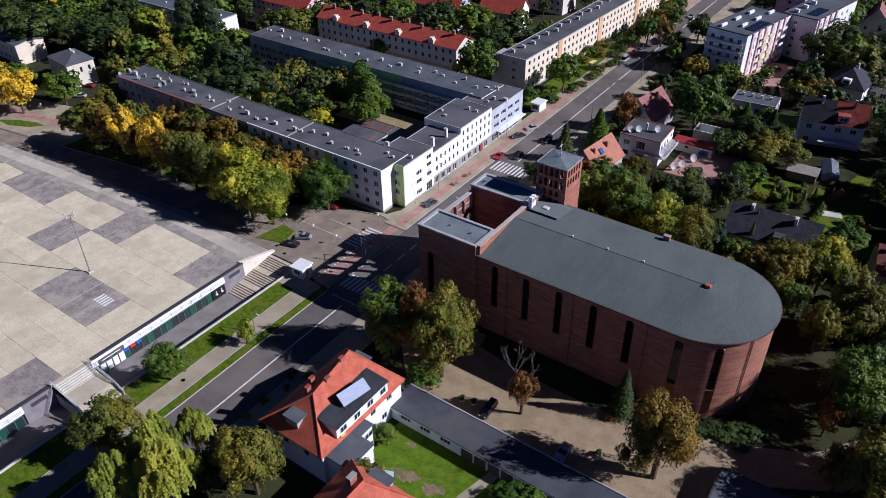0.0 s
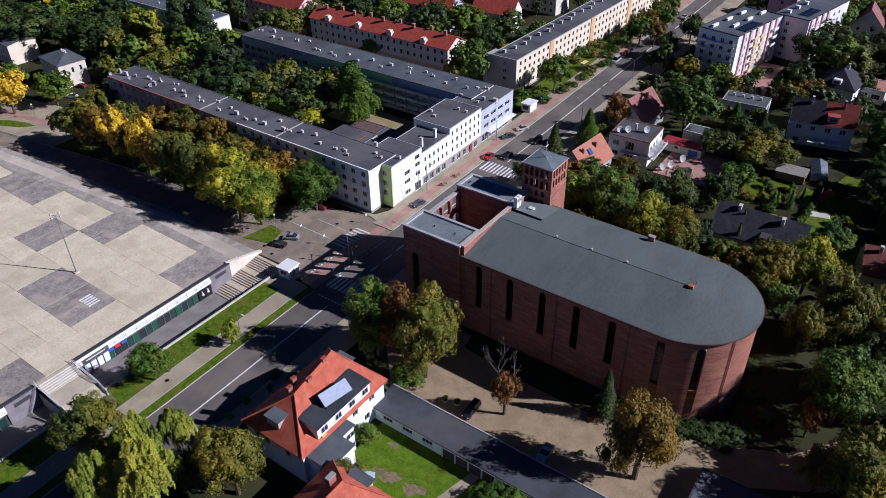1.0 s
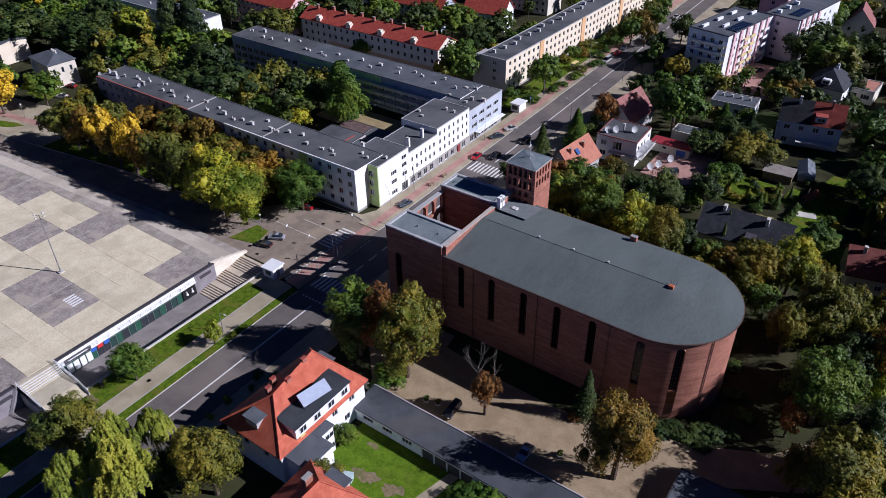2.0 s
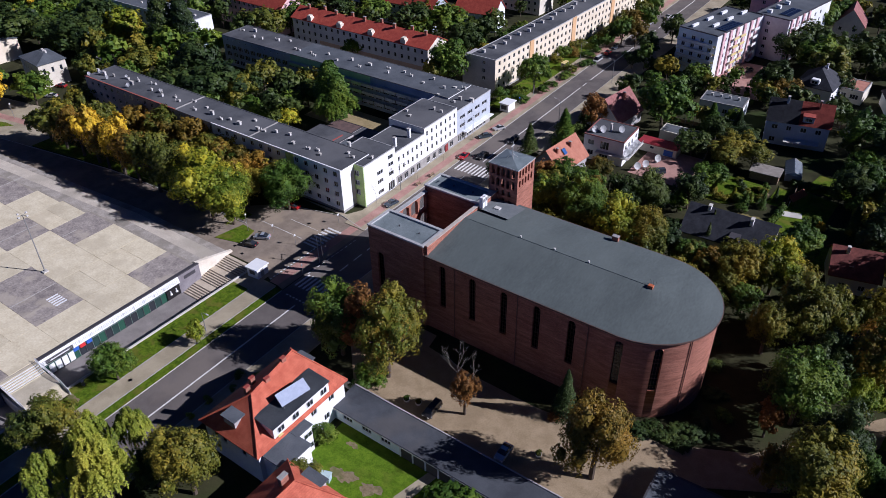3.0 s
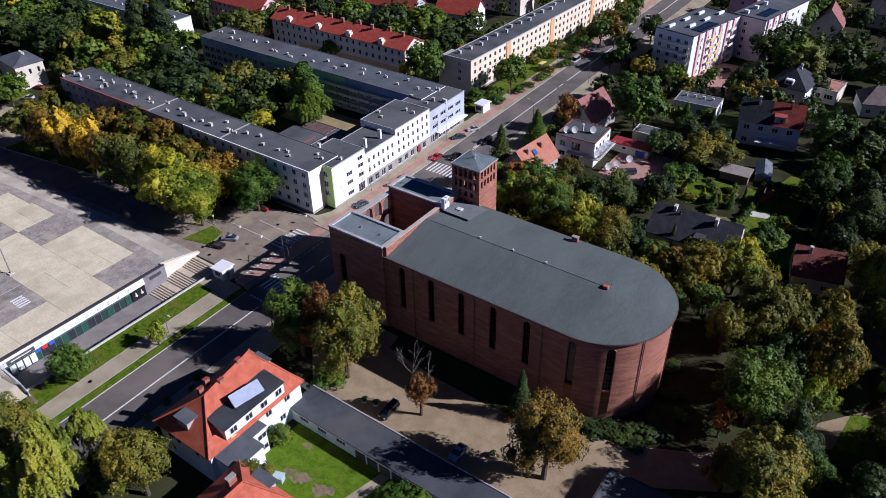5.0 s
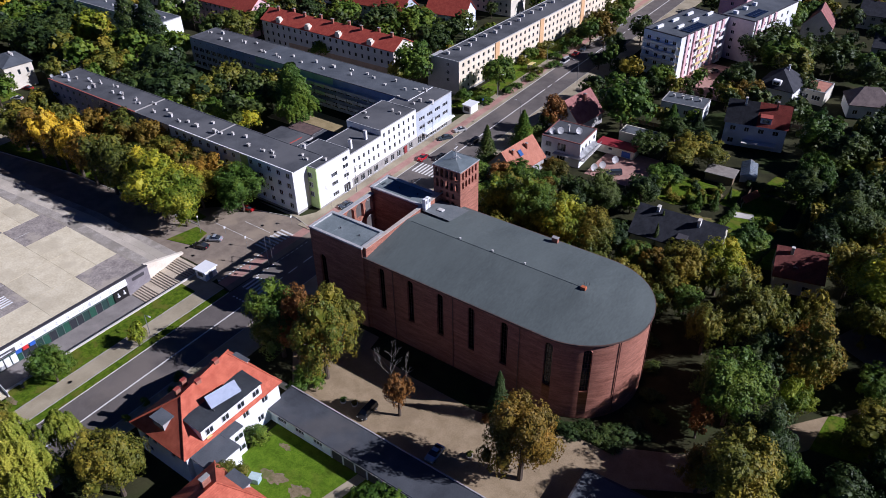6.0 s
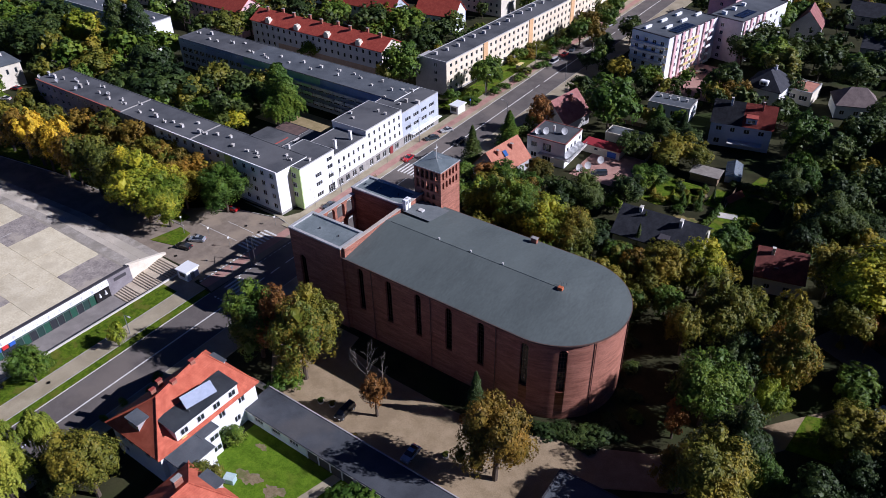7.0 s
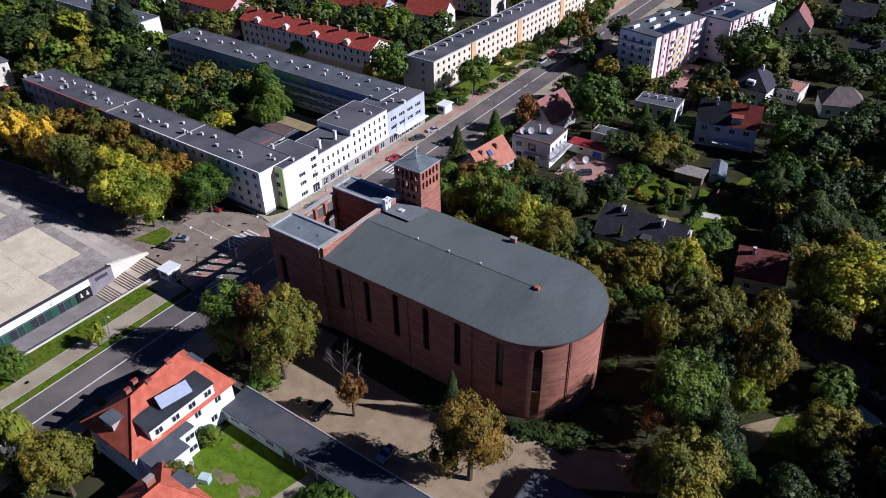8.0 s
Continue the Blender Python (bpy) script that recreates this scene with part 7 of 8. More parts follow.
part("signal_head", one(box, 4.0, -0.18, 6.1, 4.4, 0.18, 7.1, 0.04), M_DARK, tl)
for x, y, ln in ((-98.2, 150.0, 0), (-98.4, 144.0, 0)):
    b = thing("bench", "small dark wooden bench on the pavement", "bench", x - 2.5, y, 0.13, 90, group="benches")
    part("seat", one(box, 0, 0, 0.4, 1.8, 0.45, 0.48), M_WOOD, b)
    part("backrest", one(box, 0, 0.45, 0.5, 1.8, 0.5, 0.95), M_WOOD, b)
    for lx in (0.1, 1.6):
        part("leg", one(box, lx, 0.05, 0, lx + 0.1, 0.4, 0.4), M_METAL, b)


def bare_tree(x, y, h, seed, label="thin leafless young street tree", spread=0.55):
    t = thing("bare_tree", label, "tree", x, y, 0.05)
    rng = random.Random(seed)
    bm = bmesh.new()

    def grow(p, d, ln, r, depth):
        q = p + d * ln
        tube(bm, p, q, r, r * 0.65, 5)
        if depth:
            for _ in range(2 if depth > 2 and spread < 0.6 else 3):
                nd = (d + Vector((rng.uniform(-spread, spread), rng.uniform(-spread, spread), rng.uniform(0.6 - spread, 1.1 - spread)))).normalized()
                grow(q, nd, ln * rng.uniform(0.45, 0.75), r * 0.58, depth - 1)
    grow(Vector((0, 0, 0)), Vector((0, 0, 1)), h * 0.36, h * 0.0055, 4)
    part("branch_work", bm, M_BARE, t)


bare_tree(-104.2, 130.5, 7.5, 3)
bare_tree(-103.2, 147.0, 5.5, 4)
bare_tree(-103.6, 160.0, 5.0, 5)
bare_tree(-43.9, 83.4, 17.5, 6, "bare pale top of a dying tree", 0.72)


def garden_fence(x0, y0, x1, y1, label):
    """Low board fence between gardens."""
    f = thing("garden_fence", label, "fence", x0, y0, 0, math.degrees(math.atan2(y1 - y0, x1 - x0)), group="garden fences")
    ln = math.hypot(x1 - x0, y1 - y0)
    n = max(2, round(ln / 2.4))
    for k in range(n + 1):
        part("post", one(box, ln * k / n - 0.06, -0.06, -0.1, ln * k / n + 0.06, 0.06, 1.5), M_METAL, f)
    for k in range(n):
        part("board", one(box, ln * k / n + 0.06, -0.025, 0.15, ln * (k + 1) / n - 0.06, 0.025, 1.4), M_WOOD, f)


garden_fence(-14.9, 190.4, -15.3, 200.0, "orange-brown board fence between gardens")
garden_fence(-40.0, 184.0, -42.0, 206.0, "weathered brown board fence beside the yard")
garden_fence(-62.0, 222.0, -38.0, 224.0, "weathered brown board fence between gardens")
garden_fence(-36.0, 244.0, -12.0, 246.0, "weathered brown board fence between gardens")
garden_fence(-5.0, 212.5, 8.0, 215.0, "weathered brown board fence between gardens")
org = thing("garden_awning", "orange sloping awning among garden hedges", "awning", -14.2, 191.0, 0, 70)
bm = bmesh.new()
quad(bm, (0, 0, 1.2), (6.5, 0, 1.2), (6.5, 1.6, 2.4), (0, 1.6, 2.4))
bmesh.ops.solidify(bm, geom=bm.faces[:], thickness=0.08)
part("sheet", bm, plain("orange_sheet", (0.45, 0.16, 0.07), 0.7), org)
for px in (0.2, 6.3):
    part("post", one(box, px - 0.05, 1.5, -0.05, px + 0.05, 1.6, 2.36), M_WOOD, org)


def manhole(x, y, z):
    m = thing("manhole_cover", "round dark iron manhole cover set in the paving", "manhole cover", x, y, z, group="manhole covers")
    bm = bmesh.new()
    tube(bm, (0, 0, -0.03), (0, 0, 0.012), 0.42, 0.42, 18)
    bm.faces.new([bm.verts.new((0.42 * math.cos(k * math.tau / 18), 0.42 * math.sin(k * math.tau / 18), 0.012)) for k in range(18)])
    part("rim", bm, M_CONCRETE, m)
    bm = bmesh.new()
    bm.faces.new([bm.verts.new((0.34 * math.cos(k * math.tau / 18), 0.34 * math.sin(k * math.tau / 18), 0.018)) for k in range(18)])
    bmesh.ops.solidify(bm, geom=bm.faces[:], thickness=0.02)
    part("lid", bm, M_PLINTH, m)


for x, y, z in ((-116.8, 94.8, 0.0), (-120.8, 96.1, 0.0), (-112.7, 113.6, 0.0), (-107.8, 113.5, 0.0), (-102.2, 53.2, 0.13)):
    manhole(x, y, z)
seat_stop = thing("bus_shelter", "small bus shelter with yellow roof on the pavement", "bus shelter", -108.1, 242.7, 0.13, -1)
part("roof", one(box, -0.8, -1.8, 2.3, 0.8, 1.8, 2.42, 0.03), M_YELLOW, seat_stop, "yellow flat roof")
for sx in (-1.6, 1.6):
    part("post", one(box, -0.7, sx - 0.05, 0, -0.6, sx + 0.05, 2.3), M_METAL, seat_stop)
    part("post", one(box, 0.6, sx - 0.05, 0, 0.7, sx + 0.05, 2.3), M_METAL, seat_stop)
part("back_pane", one(box, -0.72, -1.5, 0.4, -0.66, 1.5, 2.1), M_PANE, seat_stop)
part("bench", one(box, -0.55, -1.2, 0.42, -0.1, 1.2, 0.5, 0.02), M_WOOD, seat_stop)


# ---- trees and shrubs ----
def leaf_mesh(name, centres, normals, size, rng, tall=1.0, aspect=2.6, core=None):
    """One small pointed leaf spray at each centre, round a core of inner foliage."""
    n = len(centres)
    ref = rng.normal(size=(n, 3))
    t1 = np.cross(normals, ref)
    t1 /= np.linalg.norm(t1, axis=1)[:, None] + 1e-9
    t2 = np.cross(normals, t1)
    s = (size * rng.uniform(0.6, 1.4, n))[:, None]
    k = rng.uniform(0.6, 1.0, n)[:, None]
    v = np.empty((n, 3, 3))
    v[:, 0] = centres + t1 * s * tall
    v[:, 1] = centres - t1 * s * 0.7 * tall + t2 * s * k
    v[:, 2] = centres - t1 * s * 0.7 * tall - t2 * s * k
    v[:, :, 2] = centres[:, None, 2] + (v[:, :, 2] - centres[:, None, 2]) / aspect   # crowns are stretched upwards later
    verts, faces = v.reshape(-1, 3), np.arange(n * 3).reshape(n, 3)
    if core:
        verts, faces = np.concatenate([verts, core[0]]), np.concatenate([faces, core[1] + n * 3])
    me = bpy.data.meshes.new(name)
    me.from_pydata(verts.tolist(), [], faces.tolist())
    me.materials.append(None)
    return me


def unit(v):
    return v / (np.linalg.norm(v, axis=1)[:, None] + 1e-9)


def ball_arrays(level):
    bm = bmesh.new()
    bmesh.ops.create_icosphere(bm, subdivisions=level, radius=1)
    v, f = np.array([tuple(p.co) for p in bm.verts]), np.array([[q.index for q in p.verts] for p in bm.faces])
    bm.free()
    return v, f


BALLS = {k: ball_arrays(k) for k in (1, 2)}


def crown_round(seed, count, size, lobes, r_lo, r_hi, sprays=12, level=1):
    """Unit crown: radius 1, from about z 0.2 to 1. Lobes carry sprays, sprays carry leaves; dark gaps stay between them."""
    rng = np.random.default_rng(seed)
    d = unit(rng.normal(size=(lobes, 3)))
    d[:, 2] = np.abs(d[:, 2]) * 1.15 - 0.34
    rad = rng.uniform(r_lo, r_hi, lobes)
    c = d * (0.98 - rad)[:, None] * rng.uniform(0.45, 1.3, lobes)[:, None]
    c[:, 2] += rng.normal(size=lobes) * 0.11
    # sprays on the outer side of each lobe
    lo = np.repeat(np.arange(lobes), sprays)
    su = unit(unit(rng.normal(size=(lobes * sprays, 3))) + 0.55 * unit(c[lo]) + np.array([0, 0, 0.25]))
    sc = c[lo] + su * (rad[lo] * rng.uniform(0.7, 1.12, len(lo)))[:, None]
    sr = rad[lo] * rng.uniform(0.22, 0.5, len(lo))
    w = sr ** 2
    pick = rng.choice(len(lo), count, p=w / w.sum())
    u = unit(unit(rng.normal(size=(count, 3))) + 0.5 * su[pick] + np.array([0, 0, 0.3]))
    p = sc[pick] + u * (sr[pick] * (0.45 + 0.62 * rng.random(count) ** 0.6))[:, None]
    # a looser inner fill keeps the crown from being seen through
    inner = rng.random(count) < 0.13
    p[inner] = unit(rng.normal(size=(inner.sum(), 3))) * rng.uniform(0.35, 0.7, inner.sum())[:, None]
    keep = (p[:, 2] > -0.7) & (np.linalg.norm(p, axis=1) > 0.33)
    p, u, q = p[keep], u[keep], su[pick][keep]
    nrm = unit(u * 0.8 + q * 0.5 + rng.normal(size=p.shape) * 0.34 + p * 0.25)
    p = p.copy()
    p[:, 2] = 0.535 + p[:, 2] * 0.485
    # inner foliage: a dented body inside every lobe
    bv, bf = BALLS[level]
    parts = [c[k] + bv * (rad[k] * rng.uniform(0.4, 0.74, len(bv)))[:, None] for k in range(lobes)]
    body = np.concatenate(parts)
    body[:, 2] = 0.535 + np.clip(body[:, 2], -0.68, 2) * 0.485
    inside = (body, np.concatenate([bf + k * len(bv) for k in range(lobes)]))
    return leaf_mesh("crown", p, nrm, size, rng, core=inside)


def crown_willow(seed, count, size):
    """Several drooping plumes of fine leaves, with deep gaps between them."""
    rng = np.random.default_rng(seed)
    plumes = 17
    a = rng.uniform(0, math.tau, plumes)
    d = np.sqrt(rng.random(plumes)) * 0.72
    top = 1.0 - 0.42 * d ** 1.5 + rng.normal(size=plumes) * 0.06
    wide, long = rng.uniform(0.24, 0.46, plumes), rng.uniform(0.12, 0.3, plumes)
    strands = 420
    sp = rng.integers(0, plumes, strands)
    sa, sr = rng.uniform(0, math.tau, strands), np.sqrt(rng.random(strands))
    k = rng.integers(0, strands, count)
    q = sp[k]
    f = rng.random(count)
    out = sr[k] * wide[q] * (0.55 + 0.45 * np.sqrt(f))
    p = np.stack([d[q] * np.cos(a[q]) + out * np.cos(sa[k]), d[q] * np.sin(a[q]) + out * np.sin(sa[k]), top[q] - 0.12 * sr[k] ** 2 - f * long[q] * (0.35 + 0.65 * sr[k])], 1) + rng.normal(size=(count, 3)) * np.array([0.02, 0.02, 0.012])
    nrm = np.stack([np.cos(sa[k]) * sr[k], np.sin(sa[k]) * sr[k], np.full(count, 0.85)], 1) + rng.normal(size=(count, 3)) * 0.45
    nrm /= np.linalg.norm(nrm, axis=1)[:, None]
    return leaf_mesh("crown", p, nrm, size, rng, 1.5)


def crown_conifer(seed, count, size):
    rng = np.random.default_rng(seed)
    tiers = 13
    k = rng.integers(0, tiers, count)
    f = np.sqrt(rng.random(count))
    z0 = 0.1 + 0.9 * (k / tiers) ** 0.95
    reach = (1 - z0 * 0.97) * rng.uniform(0.7, 1.15, count) * (0.82 + 0.3 * np.sin(k * 2.3 + seed) ** 2)
    a = rng.uniform(0, math.tau, count)
    arm = np.round(a / (math.tau / 11)) * (math.tau / 11) + k * 0.7
    a = arm + (a - a.mean()) * 0.02 + rng.normal(size=count) * 0.13
    p = np.stack([np.cos(a) * reach * f, np.sin(a) * reach * f, z0 - 0.06 * f + rng.normal(size=count) * 0.012], 1)
    nrm = np.stack([np.cos(a) * 0.5, np.sin(a) * 0.5, np.ones(count) * 0.9], 1) + rng.normal(size=(count, 3)) * 0.4
    nrm /= np.linalg.norm(nrm, axis=1)[:, None]
    return leaf_mesh("crown", p, nrm, size, rng, 1.0, 4.5)


def crown_poplar(seed, count, size):
    rng = np.random.default_rng(seed)
    z = 0.12 + 0.88 * rng.random(count)
    prof = np.sin(np.clip((z - 0.06) / 0.98, 0, 1) ** 0.75 * math.pi) ** 0.6
    a = rng.uniform(0, math.tau, count)
    bump = 0.8 + 0.2 * np.sin(a * 3 + z * 25) * np.sin(z * 14 + a)
    r = prof * bump * (0.55 + 0.45 * rng.random(count) ** 0.5)
    p = np.stack([np.cos(a) * r, np.sin(a) * r, z], 1)
    nrm = np.stack([np.cos(a), np.sin(a), np.full(count, 0.4)], 1) + rng.normal(size=(count, 3)) * 0.5
    nrm /= np.linalg.norm(nrm, axis=1)[:, None]
    return leaf_mesh("crown", p, nrm, size, rng, 1.0, 4.5)


def trunk_mesh(seed, limbs=6, top=0.62, thick=0.035):
    """Unit trunk, height 1, with tapering limbs that fork once."""
    rng = random.Random(seed)
    bm = bmesh.new()
    fork = Vector((rng.uniform(-0.02, 0.02), rng.uniform(-0.02, 0.02), top * 0.55))
    tube(bm, (0, 0, -0.02), fork, thick, thick * 0.72, 7)
    for k in range(limbs):
        a = k * math.tau / limbs + rng.uniform(-0.4, 0.4)
        q = fork + Vector((math.cos(a) * rng.uniform(0.12, 0.2), math.sin(a) * rng.uniform(0.12, 0.2), rng.uniform(0.1, 0.24)))
        tube(bm, fork, q, thick * 0.55, thick * 0.3, 5)
        for s in (-1, 1):
            b = a + s * rng.uniform(0.3, 0.7)
            tube(bm, q, q + Vector((math.cos(b) * 0.16, math.sin(b) * 0.16, rng.uniform(0.04, 0.16))), thick * 0.28, thick * 0.08, 4)
    return finish("trunk", bm, M_BARK)


CROWNS = {
    "hero_big": [crown_round(s, 11800, 0.0325, 34, 0.2, 0.4, 16, 2) for s in (5, 6, 7, 8)],
    "hero": [crown_round(s, 9800, 0.036, 26, 0.22, 0.42, 15, 2) for s in (1, 2, 3, 4)],
    "round": [crown_round(s, 4400, 0.051, 20, 0.22, 0.42, 13) for s in (11, 12, 13, 14, 15)],
    "round_far": [crown_round(s, 2300, 0.068, 15, 0.24, 0.44, 10) for s in (21, 22, 23, 24)],
    "woods": [crown_round(s, 560, 0.127, 11, 0.26, 0.46, 7) for s in (71, 72, 73, 74, 75)],
    "shrub": [crown_round(s, 1900, 0.066, 12, 0.24, 0.44, 10) for s in (31, 32)],
    "willow": [crown_willow(s, 20000, 0.026) for s in (41, 42, 43)],
    "conifer": [crown_conifer(s, 6000, 0.056) for s in (51, 52)],
    "poplar": [crown_poplar(61, 6500, 0.062)],
}
TRUNKS = [trunk_mesh(s) for s in (1, 2, 3)]
TRUNK_SHORT = finish("trunk", one(tube, (0, 0, -0.02), (0.02, 0.01, 0.6), 0.04, 0.018, 7), M_BARK)
TRUNK_STRAIGHT = finish("trunk", one(tube, (0, 0, -0.02), (0, 0, 0.95), 0.03, 0.004, 7), M_BARK)
WORDS = {"green": "deep green leaves", "lime": "fresh yellow-green leaves", "fresh": "fresh mid-green leaves", "willow": "feathery pale yellow-green leaves", "olive": "olive autumn leaves", "dark": "dark green leaves", "yellow": "bright yellow autumn leaves", "brown": "brownish autumn leaves", "rust": "rust-brown autumn leaves", "mixed": "green and browning leaves"}
tree_rng = random.Random(77)


def plant(kind, palette, x, y, h, r, z=0.0):
    """A tree or shrub of that height and crown radius."""
    r *= 1.12
    key = kind
    if kind == "round":
        near = math.hypot(x - 12, y - 9)
        key = "hero_big" if r > 5.6 and near < 190 else "hero" if near < 125 and r > 3 else "round" if near < 215 else "round_far"
    name = {"shrub": "shrub", "conifer": "conifer", "willow": "willow", "poplar": "poplar"}.get(kind, "tree")
    size = "tall" if h > 11 else "low" if h < 6 else "medium-high"
    label = {"shrub": "dense shrub with " + WORDS[palette], "conifer": size + " pointed conifer with " + WORDS[palette], "willow": "broad weeping tree with " + WORDS[palette], "poplar": "tall narrow poplar with " + WORDS[palette]}.get(kind, size + " broadleaf tree with " + WORDS[palette])
    t = tagged(new(name), label, "shrub" if kind == "shrub" else "tree")
    t.location = (x, y, z - 0.05)
    turn = tree_rng.uniform(0, 360)
    if kind != "shrub":
        tr = new("trunk", TRUNK_STRAIGHT if kind in ("conifer", "poplar") else TRUNK_SHORT if kind == "willow" else tree_rng.choice(TRUNKS))
        tr.parent = t
        tr.matrix_basis = Matrix.LocRotScale((0, 0, 0), Euler((0, 0, radians(turn))), (max(h * 0.8, r), max(h * 0.8, r), h))
    c = new("crown", tree_rng.choice(CROWNS[key]))
    c.parent = t
    zs = h * (1.25 if kind == "shrub" else 1.0)
    c.matrix_basis = Matrix.LocRotScale((0, 0, -0.3 * h if kind == "shrub" else 0), Euler((0, 0, radians(turn + 40))), (r, r * tree_rng.uniform(0.9, 1.1), zs))
    c.material_slots[0].link = "OBJECT"
    c.material_slots[0].material = PALETTES[palette]
    return t




def planter(x, y, palette):
    """Low round concrete tub with a small bush."""
    t = thing("planter", "round concrete tub with a small leafy bush on the cobbles", "planter", x, y, 0.02, group="yard planters")
    bm = bmesh.new()
    tube(bm, (0, 0, 0), (0, 0, 0.45), 0.5, 0.62, 14)
    part("tub", bm, M_CONCRETE, t)
    part("soil", one(tube, (0, 0, 0.4), (0, 0, 0.47), 0.52, 0.52, 12), M_SOIL, t)
    b = new("bush", CROWNS["shrub"][0])
    b.parent = t
    b.matrix_basis = Matrix.LocRotScale((0, 0, 0.2), None, (0.75, 0.75, 0.95))
    b.material_slots[0].link = "OBJECT"
    b.material_slots[0].material = PALETTES[palette]


planter(-54.7, 80.0, "green")
planter(-52.4, 80.6, "brown")
planter(-43.8, 76.8, "brown")
planter(-28.1, 83.0, "olive")

KEEP_OUT = [(-36, 182, -20, 204), (-40, 206, -8, 224), (-26, 176, -2, 200), (-214, 191.5, -142, 208), (-17, 178, -2, 198), (-14, 200, 6, 213), (-4, 166, 8, 180), (-314, 98, -248, 126), (-36, 222, -11, 240), (-38, 256, -8, 285), (-8, 262, 12, 280), (-220, 121, -104, 136), (-118, 126, -104, 191), (-218, 174, -112, 191), (-146, 139, -116, 162), (-129, 206, -88, 420), (-216, 206, -144, 223), (-300, 176, -236, 192), (-262, 207, -218, 224), (-310, 122, -250, 142), (-80, 96, -8, 133),
            (-78, 262, -42, 330), (-58, 229, -36, 244), (-84, 203, -64, 222), (-74, 182, -40, 204), (-80, 165, -64, 184), (-62, 196, -44, 216), (-34, 154, -9, 174), (-2, 156, 14, 174), (-36, 217, -11, 238), (-36, 250, -10, 276), (-8, 252, 10, 272), (-24, 198, -12, 216), (-12, 76, 8, 92)]


def clear(x, y, m=1.0):
    if any(a - m < x < c + m and b - m < y < d + m for a, b, c, d in KEEP_OUT):
        return False
    return abs(x - xc(y)) > 9


woods = {"v": [], "f": [], "m": [], "n": 0}
WOOD_PALETTES = ["dark", "green", "olive", "yellow"]


def into_woods(palette, x, y, h, r, rng):
    """Adds a far tree to the joined woodland."""
    me = rng.choice(CROWNS["woods"])
    for src, sx, sz, mi in ((me, r, h, WOOD_PALETTES.index(palette)), (TRUNK_STRAIGHT, h * 0.7, h * 0.6, len(WOOD_PALETTES))):
        v = np.empty(len(src.vertices) * 3)
        src.vertices.foreach_get("co", v)
        v = v.reshape(-1, 3)
        a = rng.uniform(0, math.tau)
        c, s = math.cos(a), math.sin(a)
        w = np.stack([(v[:, 0] * c - v[:, 1] * s) * sx + x, (v[:, 0] * s + v[:, 1] * c) * sx + y, v[:, 2] * sz - 0.1], 1)
        woods["v"].append(w)
        polys = [[i + woods["n"] for i in p.vertices] for p in src.polygons]
        woods["f"] += polys
        woods["m"] += [mi] * len(polys)
        woods["n"] += len(w)


def grove(seed, x0, y0, x1, y1, count, palettes, h0, h1, joined=False):
    """Loosely scattered trees over a rectangle of the plan, off the houses and streets."""
    rng = random.Random(seed)
    placed = []
    for _ in range(count * 6):
        if len(placed) >= count:
            break
        x, y = rng.uniform(x0, x1), rng.uniform(y0, y1)
        h = rng.uniform(h0, h1)
        r = h * rng.uniform(0.36, 0.5)
        if clear(x, y, r * 0.5) and all(math.hypot(x - a, y - b) > 0.6 * (r + c) for a, b, c in placed):
            placed.append((x, y, r))
            p = rng.choice(palettes)
            if joined:
                into_woods(p, x, y, h, r, rng)
            else:
                plant("round" if rng.random() < 0.93 else "conifer", p, round(x, 1), round(y, 1), h, r)

plant("round", "yellow", -247.4, 102.6, 15.5, 7.4)
plant("round", "yellow", -264.0, 108.0, 13.0, 4.6)
plant("round", "olive", -203.0, 102.2, 16.2, 6.4)
plant("round", "olive", -211.5, 102.0, 13.2, 4.8)
plant("round", "brown", -194.5, 102.4, 16.8, 5.2)
plant("round", "brown", -180.8, 101.8, 15.0, 4.6)
plant("round", "yellow", -186.5, 102.4, 18.6, 4.8)
plant("round", "yellow", -174.5, 102.6, 19.0, 4.8)
plant("round", "brown", -166.5, 101.9, 17.6, 5.4)
plant("round", "olive", -176.3, 119.6, 13.9, 5.5)
plant("round", "brown", -164.9, 120.0, 13.2, 4.6)
plant("round", "brown", -160.0, 124.6, 13.2, 4.6)
plant("round", "olive", -148.4, 120.1, 12.4, 5.4)
plant("round", "brown", -134.9, 117.5, 12.0, 4.8)
plant("round", "green", -121.7, 115.6, 13.0, 6.1)
plant("round", "green", -241.4, 114.4, 12.9, 6.0)
plant("round", "olive", -220.6, 118.3, 10.9, 5.1)
plant("round", "green", -262.4, 109.4, 13.5, 6.8)
plant("poplar", "green", -151.5, 165.0, 18.5, 5.6)
plant("poplar", "green", -146.8, 163.0, 15.5, 4.8)
plant("round", "green", -157.5, 166.0, 11.0, 4.6)
plant("willow", "green", -145.1, 160.9, 12.2, 7.5)
plant("round", "lime", -156.2, 149.7, 7.5, 3.9)
plant("round", "olive", -184.6, 165.9, 13.1, 6.2)
plant("round", "dark", -186.7, 147.1, 19.0, 9.5)
plant("round", "dark", -205.3, 156.0, 18.4, 7.8)
plant("round", "olive", -181.7, 151.4, 13.1, 6.3)
plant("round", "dark", -196.3, 142.0, 16.7, 7.4)
plant("round", "olive", -227.4, 148.3, 14.1, 7.6)
plant("round", "olive", -171.3, 174.0, 10.8, 5.0)
plant("round", "green", -172.3, 149.1, 8.0, 4.6)
plant("poplar", "dark", -239.2, 167.6, 26.0, 5.5)
plant("poplar", "dark", -232.5, 171.7, 24.0, 5.5)
plant("round", "fresh", -262.0, 166.0, 17.0, 7.2)
plant("round", "dark", -297.2, 139.1, 19.0, 11.0)
plant("round", "dark", -276.0, 145.0, 19.0, 9.7)
